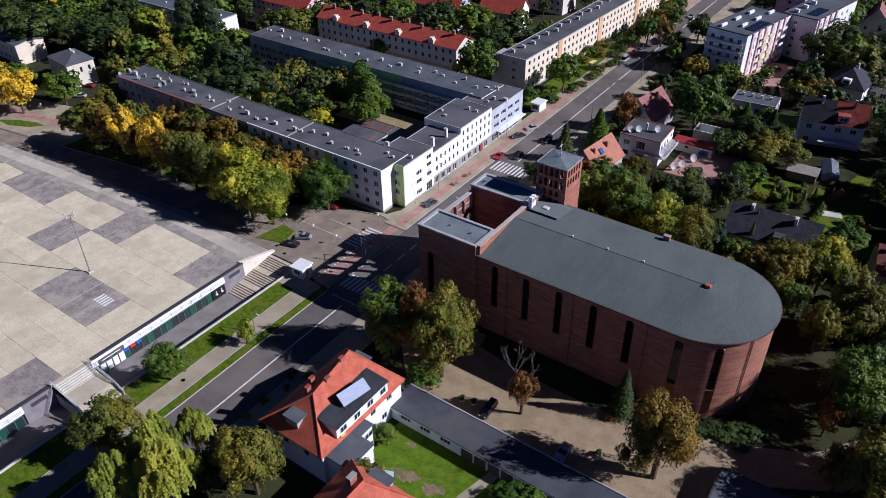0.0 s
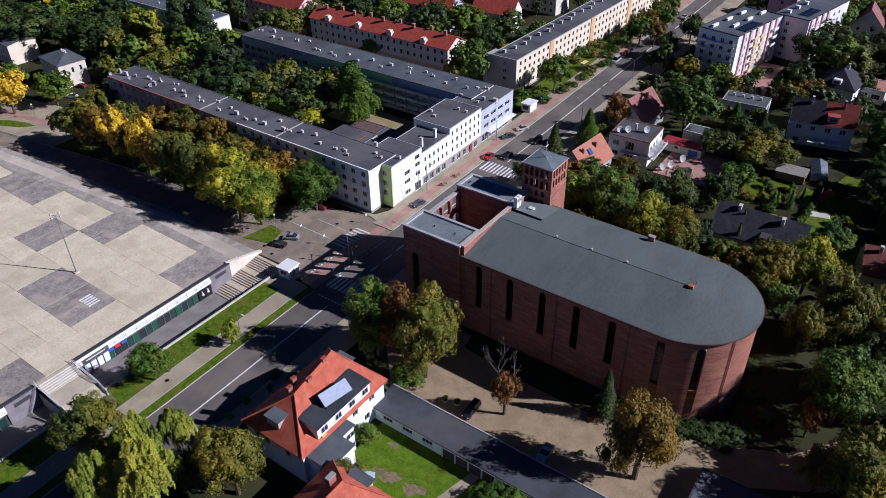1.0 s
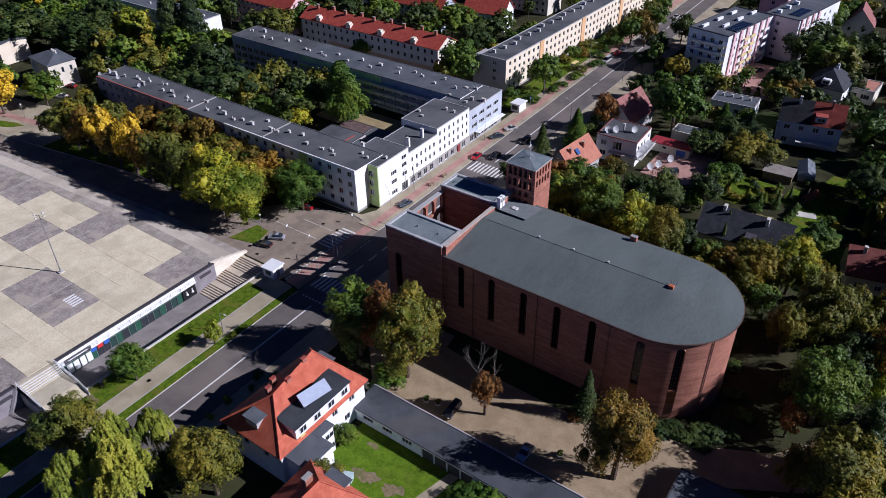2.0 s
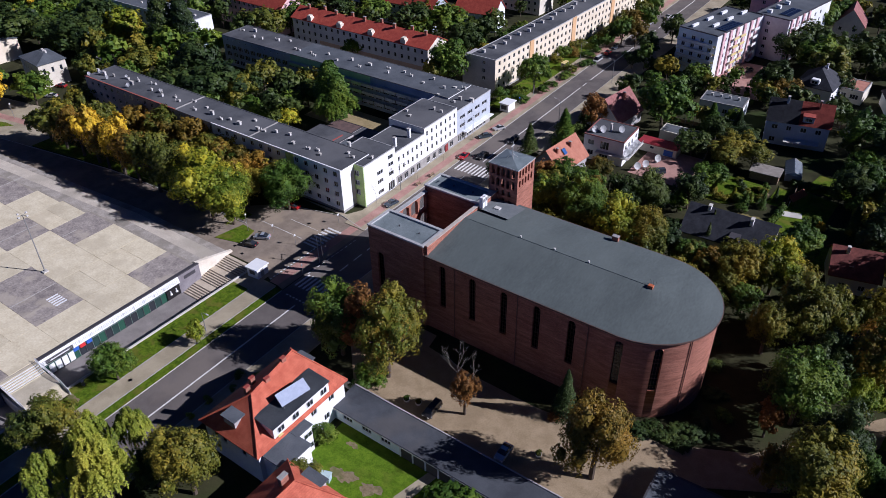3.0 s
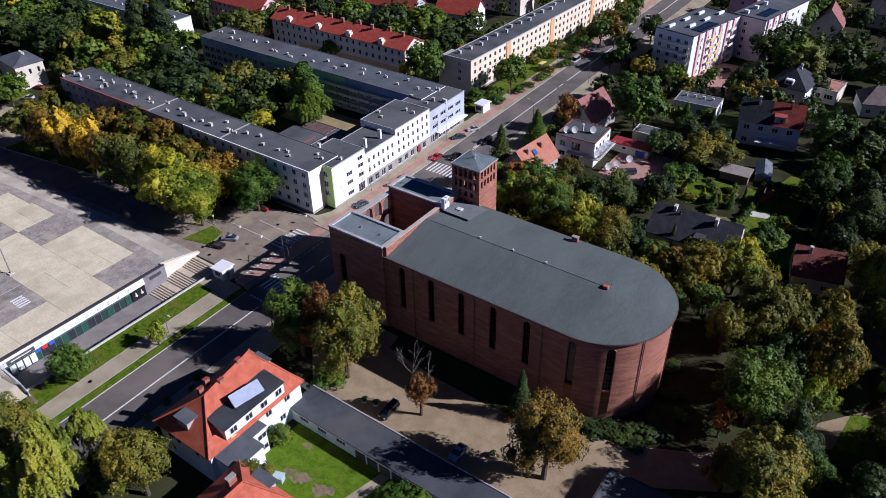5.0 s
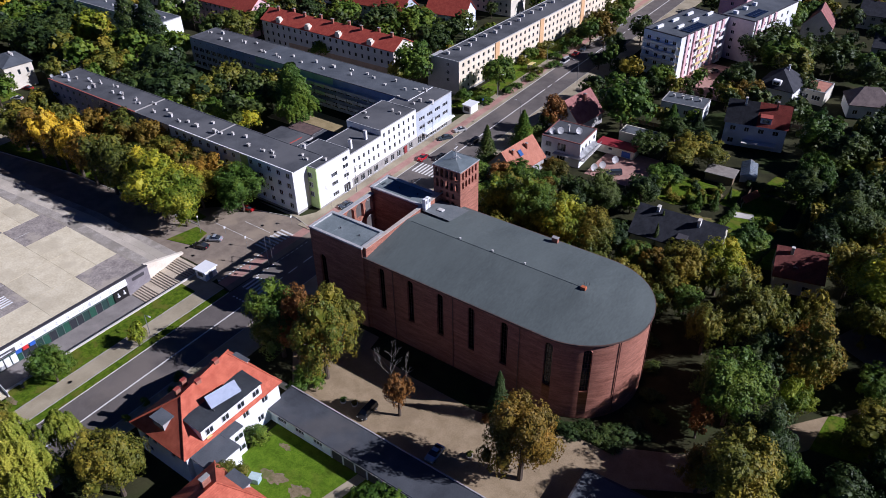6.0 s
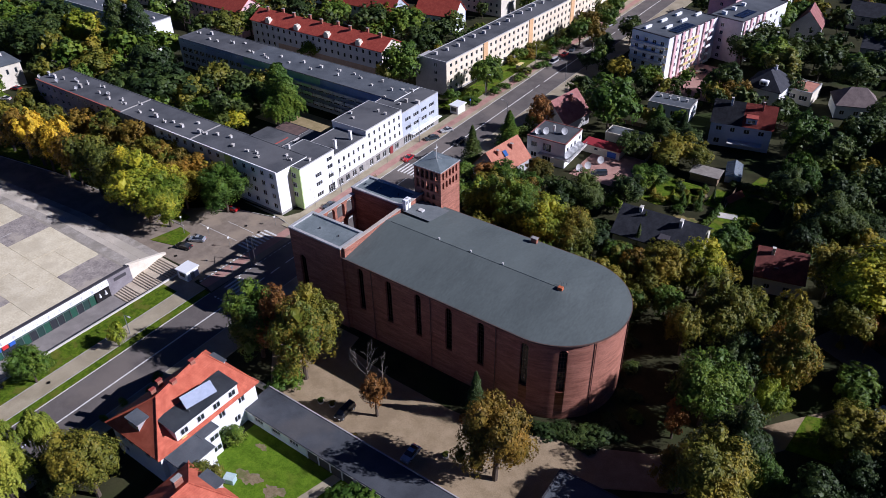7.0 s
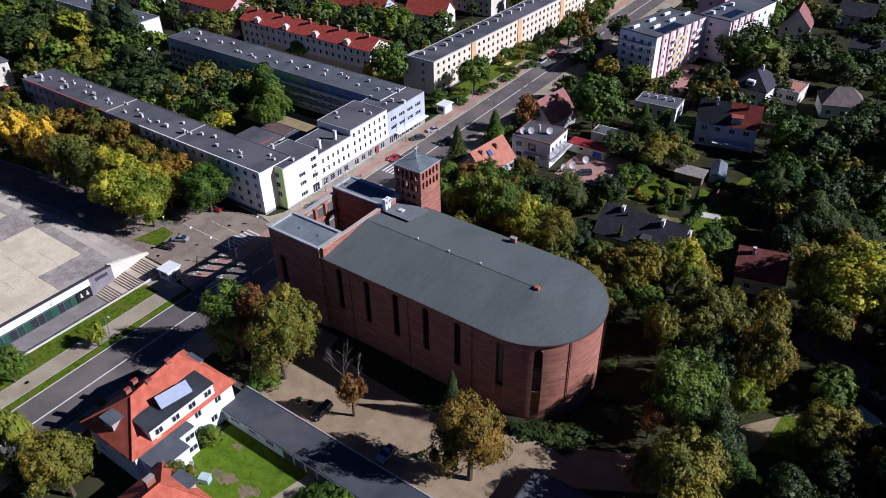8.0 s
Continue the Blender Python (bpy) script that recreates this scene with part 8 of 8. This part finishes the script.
plant("round", "dark", -265.0, 149.4, 17.6, 8.6)
plant("round", "dark", -316.5, 140.0, 18.0, 9.1)
plant("round", "dark", -282.6, 166.4, 18.1, 9.2)
plant("round", "olive", -245.0, 138.0, 10.0, 4.6)
plant("round", "olive", -222.5, 202.2, 16.2, 8.6)
plant("round", "green", -219.0, 213.1, 15.0, 6.9)
plant("round", "green", -181.2, 208.3, 7.4, 3.7)
plant("round", "green", -135.1, 206.9, 16.8, 7.4)
plant("round", "green", -159.6, 238.0, 17.8, 8.8)
plant("round", "dark", -172.8, 233.6, 17.9, 8.9)
plant("round", "green", -193.2, 234.2, 15.9, 8.1)
plant("round", "dark", -144.0, 229.9, 14.5, 6.3)
plant("round", "green", -131.9, 242.7, 12.4, 5.3)
plant("round", "dark", -207.4, 229.4, 15.1, 7.0)
plant("round", "green", -107.5, 218.9, 13.8, 5.4)
plant("shrub", "green", -107.0, 209.3, 2.7, 3.0)
plant("shrub", "green", -104.0, 219.9, 2.4, 2.7)
plant("shrub", "green", -104.0, 235.1, 2.5, 2.8)
plant("shrub", "green", -103.3, 250.0, 2.6, 2.9)
plant("round", "green", -112.2, 204.9, 5.1, 3.0)
plant("round", "green", -101.8, 277.9, 12.0, 4.8)
plant("round", "brown", -96.0, 277.8, 11.3, 3.9)
plant("round", "green", -104.6, 270.0, 5.8, 3.1)
plant("round", "green", -99.7, 295.9, 11.8, 4.6)
plant("round", "dark", -85.4, 288.6, 12.0, 4.8)
plant("round", "dark", -86.9, 269.6, 10.5, 4.6)
plant("round", "dark", -87.6, 256.0, 7.7, 4.1)
plant("conifer", "dark", -83.6, 174.5, 12.5, 3.9)
plant("conifer", "green", -79.5, 188.0, 13.0, 5.0)
plant("round", "rust", -77.4, 202.5, 11.3, 3.8)
plant("round", "green", -59.2, 213.2, 18.5, 7.8)
plant("round", "green", -61.8, 249.7, 10.4, 4.6)
plant("round", "dark", -43.2, 216.2, 7.8, 4.2)
plant("conifer", "green", -46.8, 222.1, 10.0, 4.1)
plant("round", "dark", -34.3, 213.3, 8.3, 4.9)
plant("round", "olive", -29.3, 206.2, 8.2, 4.8)
plant("round", "olive", -35.7, 201.8, 8.4, 5.1)
plant("round", "dark", -45.8, 203.3, 8.3, 4.9)
plant("shrub", "dark", -14.5, 127.7, 2.2, 2.2)
plant("shrub", "dark", -10.5, 120.7, 2.0, 2.0)
plant("shrub", "dark", -7.8, 113.6, 1.8, 2.0)
plant("shrub", "green", -5.1, 109.7, 1.6, 1.8)
plant("shrub", "green", -17.1, 132.2, 2.4, 2.0)
plant("round", "brown", -33.4, 257.0, 9.8, 3.7)
plant("round", "green", -30.2, 283.9, 15.7, 7.8)
plant("round", "dark", -42.5, 289.4, 15.1, 7.1)
plant("round", "dark", -26.5, 293.0, 15.0, 7.0)
plant("round", "green", -41.2, 328.7, 14.8, 6.7)
plant("conifer", "dark", -38.7, 221.8, 10.0, 3.4)
plant("round", "green", -54.3, 146.4, 17.2, 6.2)
plant("round", "fresh", -61.9, 145.7, 14.7, 4.7)
plant("round", "fresh", -43.7, 144.3, 15.7, 6.0)
plant("round", "brown", -56.0, 158.7, 11.4, 4.0)
plant("round", "olive", -36.6, 144.8, 15.0, 5.1)
plant("round", "dark", -44.8, 166.2, 12.1, 5.0)
plant("round", "dark", -48.9, 161.8, 11.6, 4.3)
plant("round", "dark", -36.3, 174.9, 10.5, 4.6)
plant("round", "green", -35.4, 187.6, 8.0, 4.6)
plant("conifer", "dark", -26.4, 163.1, 10.0, 1.4)
plant("round", "green", -7.5, 169.4, 10.0, 3.9)
# towards the right edge the dark leaf palette also carries the trees' shade
plant("round", "dark", 9.9, 184.7, 14.2, 5.9)
plant("round", "dark", 7.6, 176.9, 10.3, 4.4)
plant("round", "dark", 10.1, 200.5, 14.0, 5.6)
plant("round", "dark", -2.0, 198.0, 10.9, 5.2)
plant("conifer", "dark", 1.0, 186.2, 10.0, 1.9)
plant("round", "dark", 6.0, 239.6, 14.9, 6.7)
plant("round", "green", -7.1, 230.9, 14.4, 6.1)
plant("round", "dark", 2.4, 223.8, 13.0, 6.2)
plant("round", "dark", 10.9, 255.5, 12.8, 5.9)
plant("round", "dark", 17.5, 208.8, 14.0, 5.6)
plant("round", "olive", -24.5, 276.6, 14.9, 6.9)
plant("round", "dark", -15.2, 300.0, 13.8, 7.2)
plant("round", "dark", -39.2, 300.5, 15.4, 7.5)
plant("round", "dark", -2.9, 287.2, 12.1, 6.8)
plant("round", "dark", -3.9, 328.3, 14.1, 7.5)
plant("round", "green", -36.1, 339.3, 13.5, 6.8)
plant("round", "dark", -37.8, 260.1, 12.6, 5.6)
plant("round", "brown", -34.8, 252.0, 9.5, 3.3)
plant("round", "olive", -34.1, 208.2, 9.0, 5.8)
plant("shrub", "green", -63.8, 81.3, 2.9, 3.3)
plant("shrub", "green", -33.9, 67.8, 4.1, 4.6)
plant("shrub", "green", -60.6, 64.4, 4.4, 2.7)
plant("shrub", "green", -82.9, 68.0, 1.0, 1.1)
plant("shrub", "green", -84.1, 63.1, 0.8, 0.9)
plant("round", "mixed", -61.5, 83.0, 18.5, 5.4)
plant("round", "rust", -67.6, 84.8, 18.0, 4.3)
plant("round", "green", -73.0, 82.6, 17.5, 5.8)
plant("round", "olive", -63.8, 88.2, 17.0, 5.2)
plant("shrub", "green", -63.5, 79.0, 4.0, 3.0)
plant("round", "rust", -43.9, 83.5, 11.5, 2.3)
plant("round", "brown", -18.6, 84.0, 19.5, 5.3)
plant("conifer", "dark", -28.8, 93.6, 12.5, 2.6)
plant("shrub", "rust", -29.6, 91.9, 1.4, 1.3)
plant("round", "green", -104.2, 52.0, 9.0, 3.9)
plant("round", "lime", -99.8, 67.6, 6.2, 1.9)
plant("round", "olive", -98.0, 35.4, 13.0, 4.9)
plant("round", "olive", -70.8, 43.6, 16.0, 5.2)
plant("willow", "willow", -86.0, 37.0, 14.5, 4.6)
plant("willow", "willow", -79.5, 34.5, 15.5, 5.2)
plant("willow", "willow", -83.5, 42.5, 13.0, 3.4)
plant("willow", "willow", -86.5, 29.5, 13.0, 4.2)
plant("willow", "willow", -80.4, 36.0, 12.0, 4.4)
plant("round", "dark", -77.0, 41.0, 10.0, 3.4)
plant("round", "fresh", -134.5, 101.0, 18.5, 8.4)
plant("round", "fresh", -128.5, 102.5, 14.5, 6.2)
plant("round", "lime", -141.5, 102.0, 17.0, 6.4)
plant("round", "olive", -149.5, 102.6, 18.0, 6.0)
plant("shrub", "green", -104.6, 226.0, 2.2, 2.2)
plant("shrub", "olive", -105.6, 242.0, 2.8, 2.6)
plant("shrub", "green", -106.4, 257.5, 2.6, 3.0)
plant("shrub", "green", -105.2, 264.0, 2.2, 2.4)
plant("shrub", "green", -109.6, 213.6, 3.0, 2.6)
plant("shrub", "green", -106.6, 285.0, 3.0, 3.0)
for k, (x, y, h, r, p) in enumerate(((-112.6, 229.5, 9.5, 4.0, "green"), (-113.8, 246.0, 3.2, 2.6, "olive"), (-113.2, 250.6, 5.5, 3.0, "green"), (-111.0, 256.0, 4.0, 2.8, "brown"), (-112.8, 262.0, 5.0, 3.2, "olive"), (-108.8, 268.0, 4.6, 3.0, "green"), (-106.0, 274.0, 7.5, 3.6, "olive"), (-104.4, 283.0, 11.0, 4.2, "olive"), (-103.2, 290.5, 12.0, 4.6, "brown"), (-104.0, 304.0, 12.0, 4.6, "olive"), (-104.6, 314.0, 11.0, 4.2, "green"))):
    plant("round" if h > 4.8 else "shrub", p, x, y, h, r)
plant("round", "green", -66.5, 155.5, 9.5, 4.4)
plant("round", "rust", -60.5, 157.0, 8.5, 3.2)
plant("round", "green", -54.8, 156.0, 10, 4.4)
plant("round", "olive", -49.5, 158.0, 9, 4.2)
plant("round", "green", -71.5, 150.5, 10, 4.2)
plant("round", "green", -59.0, 165.5, 8, 3.6)
plant("round", "dark", 18.4, 192, 9, 5)
plant("round", "dark", 11.4, 186.5, 9, 4.6)
plant("round", "dark", -19.5, 271, 9, 4.5)
plant("round", "green", -15.5, 247, 8, 4.2)
plant("round", "dark", -27, 296, 11, 5.5)
plant("shrub", "green", -16.3, 179.2, 1.9, 1.1)
plant("shrub", "green", -16.2, 180.8, 1.9, 1.1)
plant("shrub", "green", -16.2, 182.3, 1.9, 1.1)
plant("shrub", "green", -16.1, 183.8, 1.9, 1.1)
plant("shrub", "green", -16.1, 185.4, 1.9, 1.1)
plant("shrub", "green", -16.0, 186.9, 1.9, 1.1)
plant("shrub", "green", -15.9, 188.5, 1.9, 1.1)
plant("shrub", "dark", -17.0, 202.6, 2.0, 1.3)
plant("shrub", "dark", -15.3, 202.8, 2.0, 1.3)
plant("shrub", "dark", -13.6, 203.0, 2.0, 1.3)
plant("shrub", "dark", -11.9, 203.2, 2.0, 1.3)
plant("shrub", "dark", -10.2, 203.4, 2.0, 1.3)
plant("shrub", "dark", -8.5, 203.6, 2.0, 1.3)
plant("shrub", "dark", -6.8, 203.8, 2.0, 1.3)
plant("shrub", "green", -21.5, 187.0, 1.8, 1.2)
plant("shrub", "olive", -21.7, 189.2, 2.1, 1.2)
plant("shrub", "green", -21.9, 191.4, 2.4, 1.2)
plant("shrub", "olive", -22.1, 193.6, 1.8, 1.2)
plant("shrub", "green", -22.3, 195.8, 2.1, 1.2)
plant("conifer", "green", -20.3, 185.6, 6.0, 1.2)
plant("conifer", "dark", -18.6, 191.5, 5.0, 0.9)
plant("conifer", "dark", 1.7, 184.2, 9.0, 1.3)
plant("shrub", "green", -7.6, 184.6, 3.2, 1.9)
plant("shrub", "yellow", -5.4, 184.0, 2.4, 1.5)
plant("round", "green", -1.7, 207.0, 12.0, 4.8)
plant("round", "green", -7.0, 166.0, 9.0, 4.6)
plant("shrub", "green", -10.5, 197.0, 1.8, 1.3)
garden_rng = random.Random(9)
for k in range(16):
    plant("conifer" if k % 5 == 0 else "shrub", garden_rng.choice(("green", "dark", "olive", "fresh")), round(garden_rng.uniform(-36, -23), 1), round(garden_rng.uniform(183, 198), 1), garden_rng.uniform(3.2, 4.6) if k % 5 == 0 else garden_rng.uniform(1.2, 2.4), garden_rng.uniform(0.9, 1.5))
plant("shrub", "olive", -30.8, 184.0, 2.4, 1.6)
plant("shrub", "green", -24.5, 181.5, 2.2, 1.6)
plant("shrub", "dark", -28.2, 192.6, 2.6, 1.8)
plant("conifer", "dark", -25.8, 158.5, 9.0, 1.5)
plant("shrub", "green", -85.3, 58.5, 1.6, 1.0)
plant("shrub", "lime", -84.9, 54.0, 1.3, 0.8)
plant("shrub", "green", -85.6, 66.0, 1.8, 1.1)
plant("round", "green", -78.5, 161.0, 8.0, 3.8)
plant("round", "rust", -72.5, 163.0, 8.5, 3.6)
plant("round", "dark", -83.5, 157.5, 7.5, 3.2)
plant("round", "brown", -172.5, 118.0, 12.5, 4.4)
plant("round", "olive", -154.5, 118.5, 12.5, 4.4)
plant("round", "brown", -142.0, 117.5, 12.5, 4.4)
plant("round", "olive", -128.5, 117.5, 12.0, 4.2)
plant("round", "brown", -140.0, 111.5, 13.0, 4.6)
plant("round", "olive", -131.5, 110.5, 12.5, 4.6)
plant("round", "olive", -157.5, 102.0, 18.0, 5.6)
plant("round", "brown", -180.0, 117.5, 12.5, 4.4)
plant("round", "brown", -189.0, 118.5, 12.0, 4.4)
plant("round", "olive", -198.0, 112.0, 13.5, 5.2)
plant("shrub", "green", -133.5, 106.4, 2.0, 2.0)
plant("shrub", "green", -138.5, 106.6, 1.8, 2.0)
plant("shrub", "olive", -147.0, 106.6, 1.8, 1.8)
plant("shrub", "green", -171.0, 105.5, 1.8, 1.8)
plant("round", "green", -67.2, 166.7, 9.5, 4.6)
plant("round", "brown", -61.2, 174.1, 8.0, 3.8)
plant("round", "olive", -68.5, 160.6, 8.5, 4.0)

plant("round", "olive", -26.8, 147.5, 9.0, 3.4)
plant("round", "brown", -21.2, 145.7, 10.0, 3.6)
plant("round", "olive", -15.3, 146.7, 13.0, 5.0)
plant("round", "lime", -8.7, 150.7, 14.0, 5.0)
plant("round", "olive", -4.9, 151.1, 12.0, 3.7)
plant("round", "green", -16.7, 135.1, 8.0, 2.3)
plant("round", "olive", -0.3, 137.1, 16.0, 5.6)
plant("round", "olive", -4.4, 130.7, 13.0, 3.7)
plant("round", "olive", 5.3, 140.8, 15.0, 4.6)
plant("round", "olive", 11.9, 144.5, 14.0, 3.6)
plant("round", "mixed", 14.0, 129.8, 18.0, 5.4)
plant("round", "dark", 8.2, 125.5, 15.0, 4.7)
plant("round", "green", 5.3, 115.1, 16.0, 5.8)
plant("round", "lime", 14.6, 121.7, 11.0, 3.2)
plant("round", "rust", 2.3, 109.3, 8.0, 2.5)
plant("round", "olive", 12.2, 97.2, 17.0, 5.8)
plant("round", "brown", 6.4, 98.1, 12.0, 3.2)
plant("round", "green", 17.6, 104.6, 12.0, 3.8)
plant("round", "green", 26.2, 135.7, 8.0, 4.2)
plant("shrub", "dark", -16.6, 98.1, 1.7, 2.2)
plant("shrub", "dark", -13.6, 98.8, 1.9, 2.6)
plant("shrub", "dark", -10.7, 99.9, 1.6, 2.3)
plant("shrub", "dark", -8.9, 102.8, 2.0, 2.5)
plant("shrub", "dark", -7.4, 105.9, 1.8, 2.2)
plant("shrub", "dark", -8.8, 99.3, 1.4, 2.0)
plant("shrub", "dark", -5.2, 104.2, 1.3, 1.8)
plant("round", "olive", 28.4, 121.9, 10.5, 5.6)
plant("round", "olive", 33.6, 125.1, 9.5, 3.8)
plant("round", "dark", 30.8, 111.5, 12.0, 4.1)
plant("round", "brown", 37.1, 116.5, 12.0, 3.5)
plant("round", "lime", 22.7, 161.0, 19.0, 8.1)
plant("round", "dark", 13.4, 106.8, 16.0, 5.2)
plant("round", "olive", 14.9, 165.2, 14.0, 4.7)
plant("round", "olive", 21.0, 151.2, 13.0, 4.4)
plant("round", "rust", 25.6, 152.0, 9.0, 2.4)
plant("round", "olive", 29.6, 158.7, 16.0, 5.4)
plant("round", "green", -8.1, 166.2, 9.0, 4.0)
plant("round", "dark", 26.2, 102.8, 13.0, 4.5)
plant("round", "olive", 38.5, 146.4, 15.0, 5.4)
plant("round", "green", 42.2, 124.2, 15.0, 5.6)
plant("round", "olive", 36.3, 176.7, 16.0, 6.3)
plant("round", "mixed", 34.9, 159.9, 14.0, 4.9)
# four tall trees added past the right edge of view to shade the gardens
plant("round", "dark", 25.0, 231.0, 19.0, 7.0)
plant("round", "dark", 29.0, 244.0, 20.0, 7.2)
plant("round", "dark", 24.5, 254.5, 18.0, 6.6)
plant("round", "dark", 30.0, 219.0, 19.0, 7.0)

# unseen grove right of the view, added to throw shade over lane and park
grove(2, 40, 96, 66, 176, 32, ["dark", "olive", "green"], 12, 17)
grove(3, 0, 60, 60, 92, 20, ["dark", "olive", "green"], 7, 12)
grove(4, -62, 134, -8, 154, 20, ["green", "olive", "olive", "dark"], 8, 12)
grove(13, -214, 106, -128, 119, 12, ["olive", "brown", "olive", "green"], 8, 12)
grove(14, -64, 20, 10, 68, 6, ["green", "olive"], 5, 9)
grove(5, -86, 190, 60, 260, 66, ["green", "dark", "olive", "dark"], 5, 10, True)
grove(6, -60, 165, 60, 210, 44, ["green", "dark", "olive"], 4, 9, True)
grove(7, -90, 240, 60, 420, 100, ["green", "dark", "dark", "olive", "dark"], 7, 13, True)
grove(8, -340, 136, -222, 178, 50, ["dark", "green", "olive", "green"], 10, 16, True)
grove(9, -222, 138, -152, 174, 16, ["dark", "olive", "green", "dark"], 7, 13, True)
grove(10, -340, 190, -128, 260, 70, ["green", "dark", "olive"], 8, 14, True)
grove(11, -420, 250, -128, 420, 80, ["green", "dark", "olive"], 8, 15, True)
grove(12, -420, 90, -300, 180, 30, ["dark", "green", "yellow"], 9, 14, True)
grove(21, -86, 140, 70, 260, 100, ["green", "dark", "olive", "dark"], 2.2, 4.5, True)
grove(22, -60, 220, 60, 400, 60, ["green", "dark"], 2.5, 5, True)
grove(23, -84, 150, 40, 262, 110, ["green", "dark", "olive"], 1.8, 3.2, True)
me = bpy.data.meshes.new("woodland")
me.from_pydata(np.concatenate(woods["v"]).tolist(), [], woods["f"])
for p in WOOD_PALETTES:
    me.materials.append(PALETTES[p])
me.materials.append(M_BARK)
me.polygons.foreach_set("material_index", woods["m"])
tagged(new("woodland", me), "many distant garden and street trees, green turning olive", "trees", "", "stuff")
